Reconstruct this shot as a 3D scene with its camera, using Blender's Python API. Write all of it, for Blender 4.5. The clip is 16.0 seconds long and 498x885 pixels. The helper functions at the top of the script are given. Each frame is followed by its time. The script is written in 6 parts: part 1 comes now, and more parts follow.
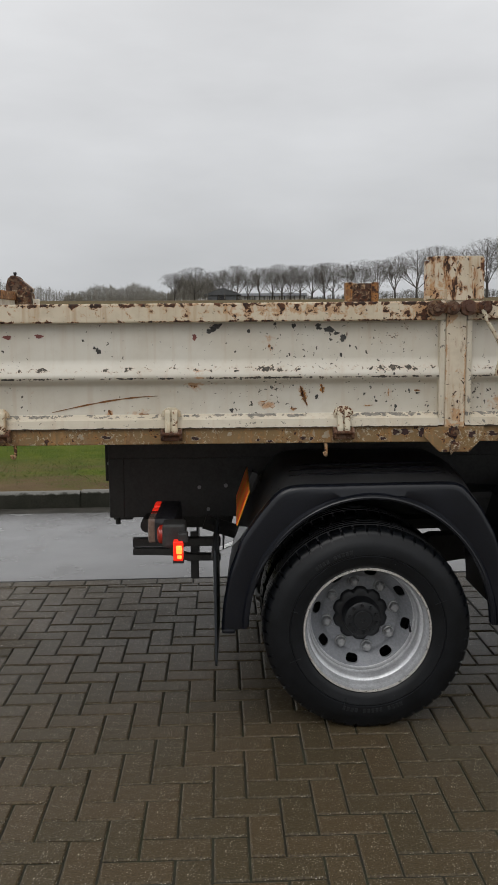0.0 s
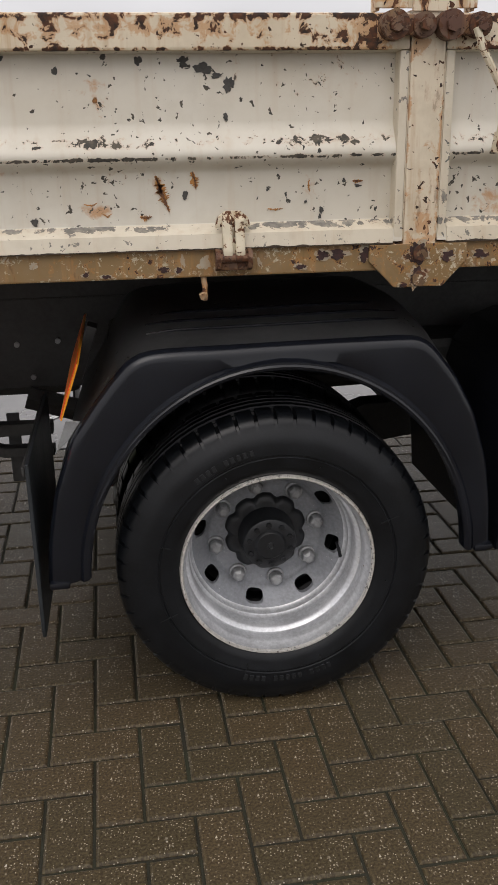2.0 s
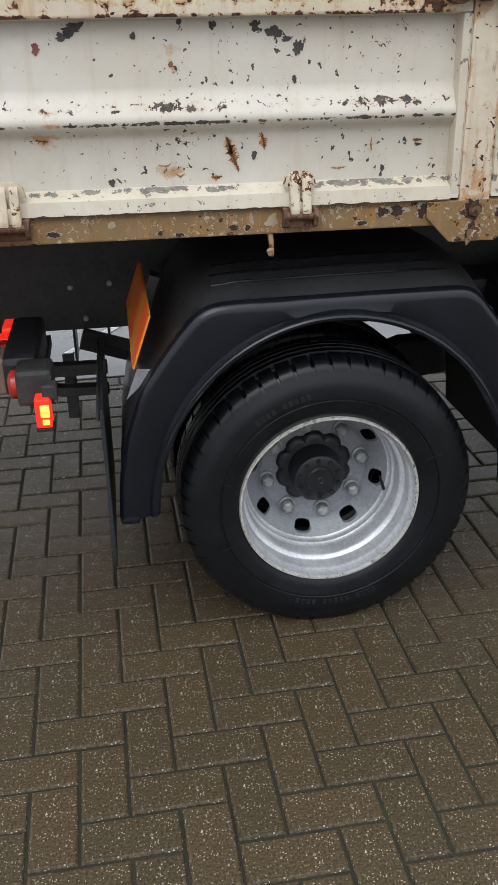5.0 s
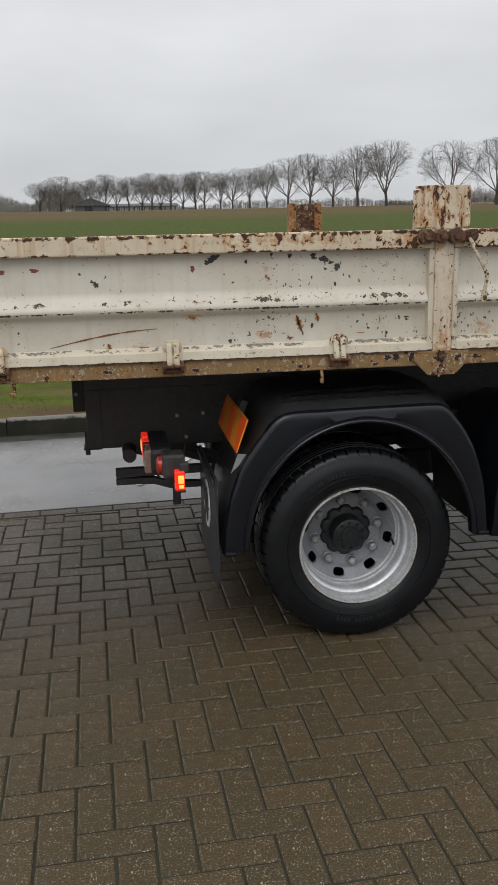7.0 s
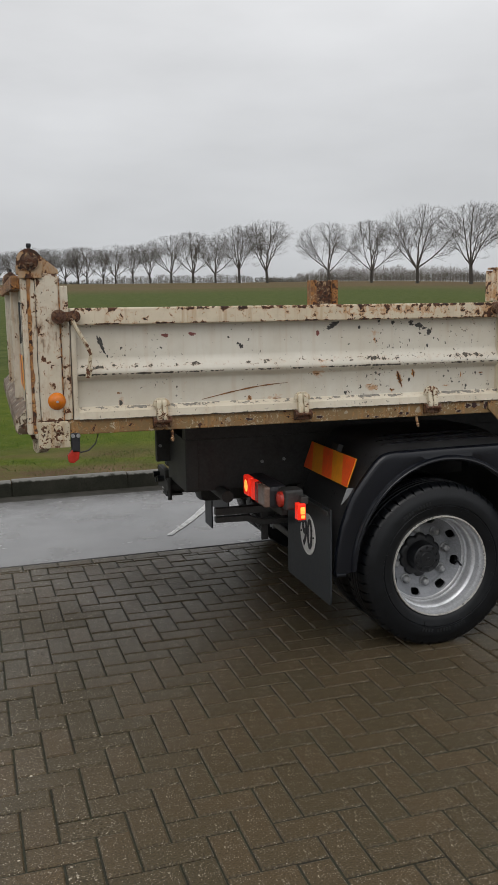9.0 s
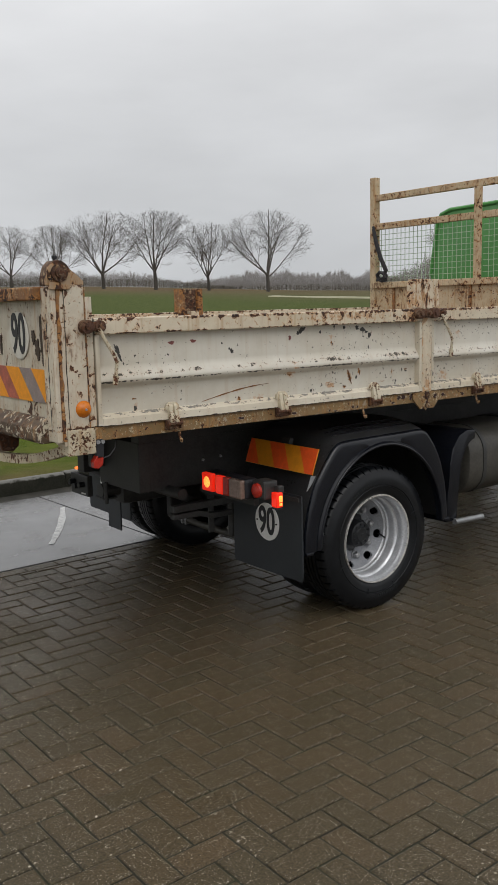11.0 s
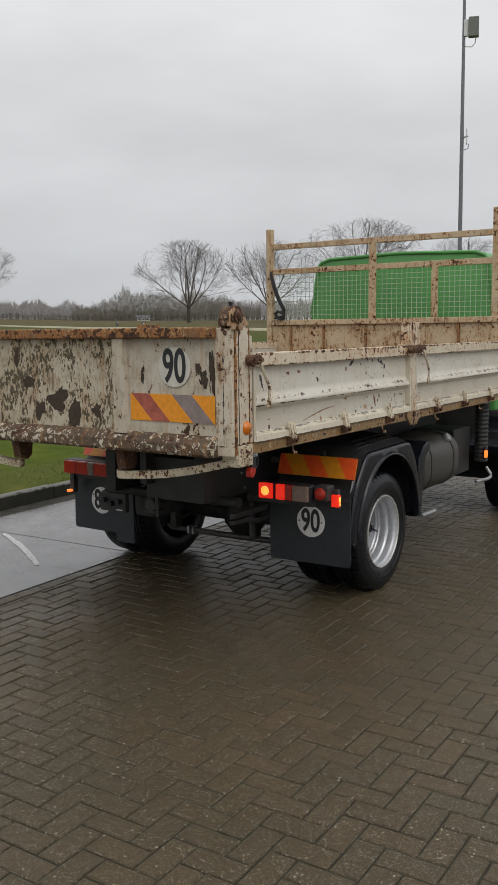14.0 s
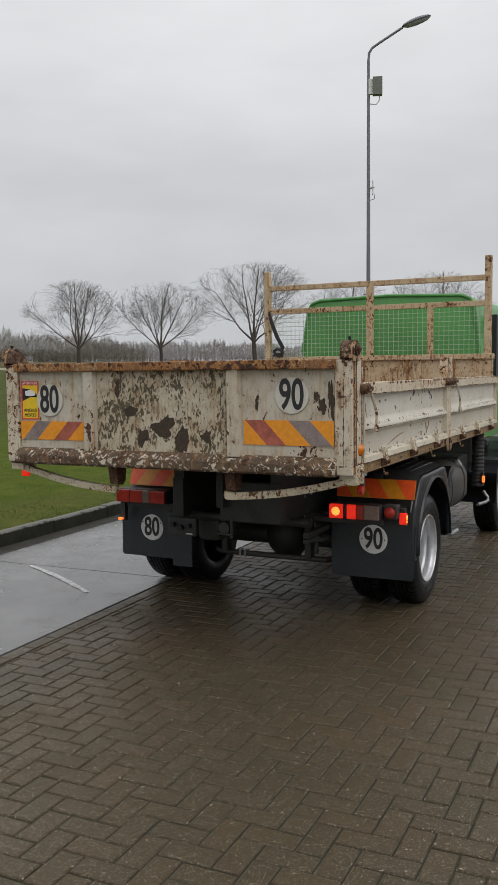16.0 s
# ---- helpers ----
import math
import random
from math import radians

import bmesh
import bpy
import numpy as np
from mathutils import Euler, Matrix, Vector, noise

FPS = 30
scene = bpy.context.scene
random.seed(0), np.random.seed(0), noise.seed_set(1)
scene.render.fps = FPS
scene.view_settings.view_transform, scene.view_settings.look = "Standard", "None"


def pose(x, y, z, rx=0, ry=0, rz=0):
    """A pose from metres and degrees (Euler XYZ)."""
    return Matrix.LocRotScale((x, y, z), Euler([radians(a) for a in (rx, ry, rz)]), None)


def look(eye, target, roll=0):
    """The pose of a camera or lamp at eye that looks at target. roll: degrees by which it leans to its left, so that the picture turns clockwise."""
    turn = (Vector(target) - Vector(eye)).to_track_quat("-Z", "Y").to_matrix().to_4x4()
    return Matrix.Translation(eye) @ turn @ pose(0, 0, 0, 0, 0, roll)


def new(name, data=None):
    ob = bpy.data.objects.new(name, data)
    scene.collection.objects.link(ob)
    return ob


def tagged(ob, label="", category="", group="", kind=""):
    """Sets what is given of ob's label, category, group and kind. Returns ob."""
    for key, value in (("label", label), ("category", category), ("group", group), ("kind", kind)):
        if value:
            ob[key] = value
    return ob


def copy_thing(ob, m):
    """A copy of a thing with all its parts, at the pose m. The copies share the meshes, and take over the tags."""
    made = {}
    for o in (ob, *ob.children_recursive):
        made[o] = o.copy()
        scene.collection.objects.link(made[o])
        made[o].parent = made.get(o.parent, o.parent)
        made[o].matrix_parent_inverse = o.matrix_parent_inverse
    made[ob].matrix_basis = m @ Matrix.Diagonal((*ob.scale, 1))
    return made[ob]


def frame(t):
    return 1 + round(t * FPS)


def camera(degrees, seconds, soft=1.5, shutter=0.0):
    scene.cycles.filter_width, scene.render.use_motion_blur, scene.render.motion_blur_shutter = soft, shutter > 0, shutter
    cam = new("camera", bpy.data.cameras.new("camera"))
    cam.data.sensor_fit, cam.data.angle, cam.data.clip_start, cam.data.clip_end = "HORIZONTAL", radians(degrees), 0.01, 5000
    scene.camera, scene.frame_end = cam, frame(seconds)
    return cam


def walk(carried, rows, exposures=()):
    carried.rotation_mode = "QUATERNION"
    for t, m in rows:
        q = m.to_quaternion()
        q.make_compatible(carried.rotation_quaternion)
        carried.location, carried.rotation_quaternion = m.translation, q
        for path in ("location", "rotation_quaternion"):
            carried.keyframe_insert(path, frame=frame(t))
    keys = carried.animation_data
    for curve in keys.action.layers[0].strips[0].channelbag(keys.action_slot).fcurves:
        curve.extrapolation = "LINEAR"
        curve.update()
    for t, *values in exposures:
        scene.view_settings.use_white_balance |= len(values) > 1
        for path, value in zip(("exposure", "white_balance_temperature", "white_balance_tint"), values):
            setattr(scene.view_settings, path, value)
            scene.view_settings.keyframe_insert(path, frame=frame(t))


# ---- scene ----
cam = camera(31.6, 16.0)
PATH = [
    (0, (-0.471, -3.043, 1.508), (-0.446, -1.061, 1.24), -0.5),
    (0.5, (-0.451, -2.744, 1.471), (-0.361, -0.78, 1.104), -0.6),
    (1, (-0.431, -2.425, 1.456), (-0.292, -0.489, 0.976), -0.8),
    (1.5, (-0.394, -2.095, 1.425), (-0.176, -0.197, 0.831), -0.8),
    (2, (-0.322, -1.789, 1.379), (-0.067, 0.076, 0.703), -0.9),
    (2.5, (-0.28, -1.486, 1.328), (-0.003, 0.337, 0.555), -1.0),
    (3, (-0.23, -1.285, 1.282), (0.038, 0.5, 0.42), -1.1),
    (3.5, (-0.214, -1.186, 1.284), (0.047, 0.555, 0.337), -1.2),
    (4, (-0.27, -1.32, 1.372), (-0.015, 0.407, 0.396), -1.2),
    (4.2, (-0.312, -1.417, 1.409), (-0.061, 0.312, 0.435), -1.2),
    (6.5, (-0.797, -2.79, 1.564), (-0.509, -0.877, 1.055), -1.1),
    (7, (-0.91, -3.072, 1.581), (-0.614, -1.149, 1.117), -1.2),
    (7.5, (-1.123, -3.295, 1.567), (-0.789, -1.363, 1.17), -1.0),
    (8, (-1.347, -3.379, 1.548), (-0.945, -1.45, 1.205), -1.0),
    (8.5, (-1.628, -3.401, 1.564), (-1.161, -1.484, 1.241), -0.9),
    (9, (-1.953, -3.432, 1.578), (-1.39, -1.538, 1.271), -0.8),
    (9.5, (-2.253, -3.425, 1.593), (-1.527, -1.587, 1.283), -0.8),
    (10, (-2.578, -3.343, 1.588), (-1.665, -1.592, 1.275), -0.8),
    (10.2, (-2.71, -3.318, 1.59), (-1.727, -1.604, 1.282), -1.0),
    (12.3, (-4.087, -2.799, 1.648), (-2.661, -1.431, 1.337), -0.7),
    (12.5, (-4.209, -2.766, 1.643), (-2.741, -1.442, 1.338), -0.7),
    (13, (-4.498, -2.627, 1.618), (-2.96, -1.383, 1.323), -0.8),
    (13.5, (-4.81, -2.494, 1.658), (-3.215, -1.319, 1.381), -0.8),
    (14, (-5.151, -2.309, 1.685), (-3.499, -1.21, 1.433), -0.6),
    (14.5, (-5.404, -2.127, 1.672), (-3.71, -1.09, 1.441), -0.6),
    (15, (-5.645, -1.918, 1.699), (-3.912, -0.941, 1.494), -0.5),
    (15.5, (-5.915, -1.724, 1.682), (-4.152, -0.795, 1.509), -0.6),
    (16, (-6.091, -1.495, 1.646), (-4.299, -0.62, 1.484), -0.6),
]
walk(cam, [(t, look(eye, target, roll)) for t, eye, target, roll in PATH],
     [(0, -0.05, 6500, 10), (1.0, 0.12, 6500, 10.5), (1.5, 0.20, 6580, 12), (2.0, 0.28, 6680, 14), (2.5, 0.60, 6330, 15), (3.0, 0.85, 6020, 16.5), (3.5, 0.93, 5880, 16.5), (4.0, 1.10, 5850, 16),
      (5.2, 0.45, 6200, 10), (6.5, 0.16, 6450, 10), (7.5, 0.08, 6500, 10), (9.0, 0.0, 6500, 10), (15.0, 0.0, 6500, 10), (16.0, -0.06, 6480, 10)])

# ---- light ----
world = bpy.data.worlds.new("overcast_sky")
scene.world = world
world.use_nodes = True
wt = world.node_tree
wt.nodes.clear()
w_out = wt.nodes.new("ShaderNodeOutputWorld")
w_bg = wt.nodes.new("ShaderNodeBackground")
w_bg.inputs["Strength"].default_value = 1.0
w_sky = wt.nodes.new("ShaderNodeTexSky")
w_sky.sky_type = "NISHITA"
w_sky.sun_disc = False
w_sky.sun_elevation, w_sky.sun_rotation = radians(38), radians(200)
w_dim = wt.nodes.new("ShaderNodeMix")
w_dim.data_type, w_dim.blend_type = "RGBA", "MULTIPLY"
w_dim.inputs[0].default_value = 1.0
w_dim.inputs[7].default_value = (0.06, 0.06, 0.06, 1)
w_co = wt.nodes.new("ShaderNodeTexCoord")
w_sep = wt.nodes.new("ShaderNodeSeparateXYZ")
w_grad = wt.nodes.new("ShaderNodeValToRGB")
w_grad.color_ramp.elements[0].position, w_grad.color_ramp.elements[0].color = 0.0, (0.56, 0.575, 0.60, 1)
w_grad.color_ramp.elements[1].position, w_grad.color_ramp.elements[1].color = 1.0, (1.5, 1.5, 1.5, 1)
for stop_at, col in ((0.12, (0.65, 0.66, 0.675, 1)), (0.45, (0.90, 0.905, 0.915, 1))):
    stop = w_grad.color_ramp.elements.new(stop_at)
    stop.color = col
w_map = wt.nodes.new("ShaderNodeMapping")
w_map.inputs["Scale"].default_value = (1.6, 1.6, 5.0)
w_noise = wt.nodes.new("ShaderNodeTexNoise")
w_noise.inputs["Scale"].default_value, w_noise.inputs["Detail"].default_value = 1.7, 5.0
w_ramp = wt.nodes.new("ShaderNodeMapRange")
w_ramp.inputs[1].default_value, w_ramp.inputs[2].default_value = 0.3, 0.7
w_ramp.inputs[3].default_value, w_ramp.inputs[4].default_value = 0.88, 1.08
w_cloud = wt.nodes.new("ShaderNodeMix")
w_cloud.data_type, w_cloud.blend_type = "RGBA", "MULTIPLY"
w_cloud.inputs[0].default_value = 1.0
w_mix = wt.nodes.new("ShaderNodeMix")
w_mix.data_type = "RGBA"
w_mix.inputs[0].default_value = 0.95
wl = wt.links.new
wl(w_co.outputs["Generated"], w_sep.inputs[0])
wl(w_sep.outputs["Z"], w_grad.inputs[0])
wl(w_co.outputs["Generated"], w_map.inputs[0])
wl(w_map.outputs[0], w_noise.inputs["Vector"])
wl(w_noise.outputs[0], w_ramp.inputs[0])
wl(w_grad.outputs[0], w_cloud.inputs[6])
wl(w_ramp.outputs[0], w_cloud.inputs[7])
wl(w_sky.outputs[0], w_dim.inputs[6])
wl(w_dim.outputs[2], w_mix.inputs[6])
wl(w_cloud.outputs[2], w_mix.inputs[7])
wl(w_mix.outputs[2], w_bg.inputs["Color"])
wl(w_bg.outputs[0], w_out.inputs[0])

sun_data = bpy.data.lights.new("sun", "SUN")
sun_data.energy, sun_data.angle, sun_data.color = 0.6, radians(35), (1.0, 0.97, 0.93)
sun = new("sun", sun_data)
sun.matrix_world = look((-6, -14, 16), (0, 0, 0))


# ---- materials ----
class Nodes:
    """A short way to write a node material."""

    def __init__(self, name):
        self.m = bpy.data.materials.new(name)
        self.m.use_nodes = True
        self.t = self.m.node_tree
        self.b = self.t.nodes["Principled BSDF"]
        self.co = self.t.nodes.new("ShaderNodeTexCoord")

    def put(self, socket, v):
        if isinstance(v, bpy.types.NodeSocket):
            self.t.links.new(v, socket)
        elif isinstance(v, (tuple, list)) and len(v) == 3 and socket.type == "RGBA":
            socket.default_value = (*v, 1)
        else:
            socket.default_value = v

    def set(self, **kw):
        for k, v in kw.items():
            self.put(self.b.inputs[k.replace("_", " ")], v)
        return self

    def where(self, scale=(1, 1, 1), turn=0.0):
        n = self.t.nodes.new("ShaderNodeMapping")
        n.inputs["Scale"].default_value = scale
        n.inputs["Rotation"].default_value = (0, 0, turn)
        self.t.links.new(self.co.outputs["Object"], n.inputs[0])
        return n.outputs[0]

    def noise(self, scale, detail=4.0, rough=0.55, vec=None, warp=0.0):
        n = self.t.nodes.new("ShaderNodeTexNoise")
        n.inputs["Scale"].default_value, n.inputs["Detail"].default_value = scale, detail
        n.inputs["Roughness"].default_value, n.inputs["Distortion"].default_value = rough, warp
        self.t.links.new(vec or self.co.outputs["Object"], n.inputs["Vector"])
        return n.outputs[0]

    def cells(self, scale, out="Distance", vec=None):
        n = self.t.nodes.new("ShaderNodeTexVoronoi")
        n.inputs["Scale"].default_value = scale
        self.t.links.new(vec or self.co.outputs["Object"], n.inputs["Vector"])
        return n.outputs[out]

    def span(self, v, a, b, c=0.0, d=1.0):
        n = self.t.nodes.new("ShaderNodeMapRange")
        self.put(n.inputs[0], v)
        for i, x in enumerate((a, b, c, d)):
            n.inputs[i + 1].default_value = x
        return n.outputs[0]

    def maths(self, op, a, b):
        n = self.t.nodes.new("ShaderNodeMath")
        n.operation = op
        self.put(n.inputs[0], a)
        self.put(n.inputs[1], b)
        return n.outputs[0]

    def mix(self, f, a, b, mode="MIX"):
        n = self.t.nodes.new("ShaderNodeMix")
        n.data_type, n.blend_type = "RGBA", mode
        self.put(n.inputs[0], f)
        self.put(n.inputs[6], a)
        self.put(n.inputs[7], b)
        return n.outputs[2]

    def random(self):
        return self.t.nodes.new("ShaderNodeObjectInfo").outputs["Random"]

    def island(self):
        return self.t.nodes.new("ShaderNodeNewGeometry").outputs["Random Per Island"]

    def axis(self, k):
        n = self.t.nodes.new("ShaderNodeSeparateXYZ")
        self.t.links.new(self.co.outputs["Object"], n.inputs[0])
        return n.outputs[k]

    def bump(self, h, strength=0.3, dist=0.002):
        n = self.t.nodes.new("ShaderNodeBump")
        n.inputs["Strength"].default_value, n.inputs["Distance"].default_value = strength, dist
        self.put(n.inputs["Height"], h)
        self.t.links.new(n.outputs[0], self.b.inputs["Normal"])
        return self


RUST_DARK, RUST_BROWN, RUST_ORANGE = (0.030, 0.017, 0.012), (0.120, 0.045, 0.018), (0.47, 0.205, 0.048)


def painted(name, base, chip=0.66, stain=0.56, streak=0.25, grime=0.3, fine=38.0, rough=0.45, specks=0.0, crests=(), flecks=None, drip=0.0, stretch=1.0, spots=(), old=0.6, bared=None, sore=0.6, rare=0.0):
    """Old cream paint on steel: chips down to dark rust, orange stains round them, rain streaks, grime. Lower chip and stain: more of them.
    specks: density of stone chips; crests: heights along which the pressed edge is knocked bare; flecks: colour of paint left standing, rare: how little of it;
    drip: rust runs; spots: places (x, z, half width, half height, boost) where the paint has broken, sore: how far down to the steel."""
    n = Nodes(name)
    broad = n.noise(2.3, 4)
    vec = n.where((1, 1, stretch))
    patch = n.noise(fine, 6, 0.64, vec, 0.45)
    field = n.maths("ADD", n.maths("MULTIPLY", patch, 0.72), n.maths("MULTIPLY", n.noise(fine * 0.16, 3), 0.28))
    field = n.maths("ADD", field, n.span(broad, 0.3, 0.75, -0.03, 0.04))
    for z, half, boost in crests:
        near = n.span(n.maths("ABSOLUTE", n.maths("SUBTRACT", n.axis("Z"), z), 0.0), half, half * 0.3)
        field = n.maths("ADD", field, n.maths("MULTIPLY", near, n.span(n.noise(2.6, 4), 0.30, 0.48, 0.02, boost)))
    soft = field
    for x, z, rx, rz, boost in spots:
        at = n.t.nodes.new("ShaderNodeMapping")
        at.inputs["Location"].default_value = (-x / rx, 0, -z / rz)
        at.inputs["Scale"].default_value = (1 / rx, 0, 1 / rz)
        n.t.links.new(n.co.outputs["Object"], at.inputs[0])
        away = n.t.nodes.new("ShaderNodeVectorMath")
        away.operation = "LENGTH"
        n.t.links.new(at.outputs[0], away.inputs[0])
        hump = n.span(away.outputs["Value"], 1.35, 0.15, 0.0, boost * 1.35)
        soft = n.maths("ADD", soft, hump)
        field = n.maths("ADD", field, n.maths("MULTIPLY", hump, sore))
    tone = n.mix(n.span(broad, 0.35, 0.7), base, tuple(c * k for c, k in zip(base, (0.88, 0.84, 0.78))))
    if flecks:
        spread = n.span(n.noise(fine * 0.22, 4, 0.6), 0.38, 0.60, 0.625 + rare, 0.525 + rare)
        tone = n.mix(n.span(n.maths("SUBTRACT", n.noise(fine * 1.35, 7, 0.72, vec, 0.6), spread), 0.0, 0.02), tone, flecks)
    tone = n.mix(n.maths("MULTIPLY", n.span(n.noise(14, 6, 0.65), 0.45, 0.72), grime), tone, (0.27, 0.20, 0.12))
    run = n.noise(1.0, 5, 0.6, n.where((34, 34, 2.2)))
    tone = n.mix(n.maths("MULTIPLY", n.span(run, 0.54, 0.72), streak), tone, (0.40, 0.21, 0.07))
    halo = n.span(soft, stain, stain + (0.05 if sore > 0.3 else 0.14))
    tone = n.mix(n.maths("MULTIPLY", halo, old), tone, RUST_ORANGE)
    bare = n.span(field, chip, chip + 0.012)
    if drip:
        line = n.noise(1.0, 6, 0.66, n.where((60, 60, 15.0)))
        low = n.span(n.noise(7.0, 4), 0.40, 0.62, 0.10, -0.06)
        line = n.maths("SUBTRACT", line, low)
        tone = n.mix(n.maths("MULTIPLY", n.span(line, 0.50, 0.57), 0.8 * drip), tone, (0.35, 0.135, 0.028))
        bare = n.maths("MAXIMUM", bare, n.maths("MULTIPLY", n.span(line, 0.585, 0.605), min(1.0, drip * 1.3)))
    if specks:
        bit = n.noise(70, 3, 0.55, None, 0.5)
        many = n.span(n.noise(3.4, 4), 0.38, 0.64, 0.700 - 0.01 * specks, 0.640 - 0.03 * specks)
        many = n.maths("ADD", many, n.span(n.axis("X"), -0.75, 0.0, 0.035, -0.01))
        bare = n.maths("MAXIMUM", bare, n.span(n.maths("SUBTRACT", bit, many), 0.0, 0.012))
    rust = n.mix(n.span(n.noise(60, 4), 0.4, 0.65), *(bared or (RUST_DARK, RUST_BROWN)))
    n.set(Base_Color=n.mix(bare, tone, rust), Roughness=n.span(bare, 0, 1, rough, 0.85))
    n.bump(n.maths("SUBTRACT", n.maths("MULTIPLY", n.noise(90, 3), 0.15), bare), 0.5, 0.0015)
    return n.m


CREAM = (0.66, 0.63, 0.555)
BROKEN = ((-0.247, 1.274, 0.0105, 0.026, 0.150), (-0.235, 1.243, 0.0085, 0.026, 0.145), (-0.176, 1.281, 0.0075, 0.026, 0.150), (-0.364, 1.222, 0.034, 0.012, 0.085), (-0.274, 1.210, 0.016, 0.006, 0.12), (-0.359, 1.447, 0.0187, 0.0427, 0.114), (-0.624, 1.292, 0.0298, 0.0209, 0.167),
          (-0.61, 1.3, 0.17, 0.0057, 0.114), (-0.918, 1.201, 0.0255, 0.0228, 0.202), (-0.82, 1.197, 0.0553, 0.0209, 0.15), (0.059, 1.266, 0.017, 0.0285, 0.097),
          (-0.38, 1.225, 0.0425, 0.0133, 0.106), (-0.605, 1.33, 0.0187, 0.0228, 0.176), (-1.45, 1.205, 0.0204, 0.0285, 0.176), (0.45, 1.217, 0.0425, 0.0427, 0.15),
          (0.57, 1.44, 0.0255, 0.0285, 0.132))
M_PANEL = painted("cream_panel_paint", CREAM, 0.668, 0.622, 0.16, 0.12, 46, 0.45, 0.55, ((1.352, 0.016, 0.13), (1.322, 0.006, 0.19)), spots=BROKEN, bared=((0.048, 0.046, 0.040), (0.110, 0.094, 0.072)), old=0.7, sore=0.12)
M_RAIL = painted("cream_rail_paint", (0.70, 0.62, 0.485), 0.600, 0.553, 0.55, 0.25, 36, 0.45, 0.5, ((1.574, 0.012, 0.10), (1.516, 0.006, 0.08), (1.152, 0.008, 0.11), (1.190, 0.005, 0.06)),
                 spots=((-0.28, 1.552, 0.27, 0.020, 0.10), (0.17, 1.54, 0.06, 0.035, 0.13), (-0.60, 1.18, 0.09, 0.012, 0.08)))
M_LEDGE = painted("cream_ledge_paint", (0.66, 0.605, 0.495), 0.618, 0.600, 0.20, 0.22, 44, 0.42, 0.9, ((1.190, 0.009, 0.125),), bared=((0.17, 0.16, 0.14), (0.30, 0.275, 0.23)), old=0.45)
M_POST = painted("rust_stained_post_paint", (0.69, 0.61, 0.48), 0.665, 0.600, 0.55, 0.30, 26, 0.5, 0.5, ((1.60, 0.03, 0.06), (1.12, 0.05, 0.07)), drip=0.25,
                 spots=((0.285, 1.165, 0.05, 0.055, 0.10), (0.250, 1.40, 0.007, 0.13, 0.12), (0.3185, 1.33, 0.007, 0.17, 0.12), (0.285, 1.53, 0.05, 0.03, 0.08)))
M_HEADPLATE = painted("rust_run_head_paint", (0.68, 0.59, 0.45), 0.600, 0.550, 0.8, 0.35, 30, 0.5, 0.5, ((1.71, 0.03, 0.07),), drip=1.0, spots=((0.205, 1.615, 0.04, 0.045, 0.13), (0.255, 1.66, 0.012, 0.06, 0.10)))
M_CORNER = painted("corner_post_paint", (0.66, 0.60, 0.49), 0.575, 0.540, 0.65, 0.30, 30, 0.45, 0.8, ((1.70, 0.05, 0.06), (1.148, 0.008, 0.1)), drip=0.35)
M_SILL = painted("rusted_sill_paint", (0.235, 0.150, 0.064), 0.590, 0.535, 0.75, 0.45, 55, 0.5, 0.0, (), (0.52, 0.46, 0.34), drip=0.22, old=0.45, rare=0.012, bared=((0.030, 0.014, 0.012), (0.085, 0.040, 0.026)))
M_GATE = painted("chipped_tailgate_paint", (0.58, 0.54, 0.45), 0.585, 0.562, 0.6, 0.45, 27, 0.45, 0.6, stretch=0.7, drip=0.14)
M_GATE_MID = painted("worn_tailgate_paint", (0.55, 0.50, 0.39), 0.530, 0.510, 0.6, 0.8, 58, 0.5, 0.9, stretch=0.55, drip=0.4, bared=((0.070, 0.058, 0.035), (0.140, 0.116, 0.070)))
M_GATE_TOP = painted("rusted_gate_top", (0.20, 0.092, 0.038), 0.525, 0.45, 0.6, 0.5, 28, 0.7, 0.0, (), (0.42, 0.31, 0.18), drip=0.4)
M_GATE_RUST = painted("rusted_gate_rail", (0.13, 0.075, 0.040), 0.505, 0.50, 0.5, 0.6, 26, 0.75, 0.0, (), (0.56, 0.49, 0.37), old=0.4)
M_GATE_LOW = painted("flaking_gate_foot", (0.068, 0.044, 0.026), 0.560, 0.545, 0.5, 0.28, 24, 0.65, 0.0, (), (0.58, 0.53, 0.42), drip=0.15, old=0.35, rare=-0.015)
M_LATCH = painted("rusted_latch_steel", (0.100, 0.045, 0.028), 0.49, 0.56, 0.4, 0.5, 60, 0.6, drip=0.15)
M_PIVOT = painted("dark_rusted_casting", (0.085, 0.045, 0.028), 0.50, 0.52, 0.4, 0.5, 40, 0.7, 0.0, (), (0.38, 0.26, 0.15))
M_BAR = painted("speckled_bar_paint", (0.62, 0.56, 0.43), 0.555, 0.53, 0.5, 0.45, 60, 0.5, 0.9)
M_CHEEK = painted("rust_edged_cheek_paint", (0.42, 0.30, 0.19), 0.530, 0.49, 0.8, 0.5, 24, 0.55, 0.5, ((1.795, 0.03, 0.10),), drip=0.6)
M_FRAME = painted("gantry_paint", (0.56, 0.44, 0.29), 0.575, 0.52, 0.7, 0.45, 30, 0.6, 0.6, drip=0.45)


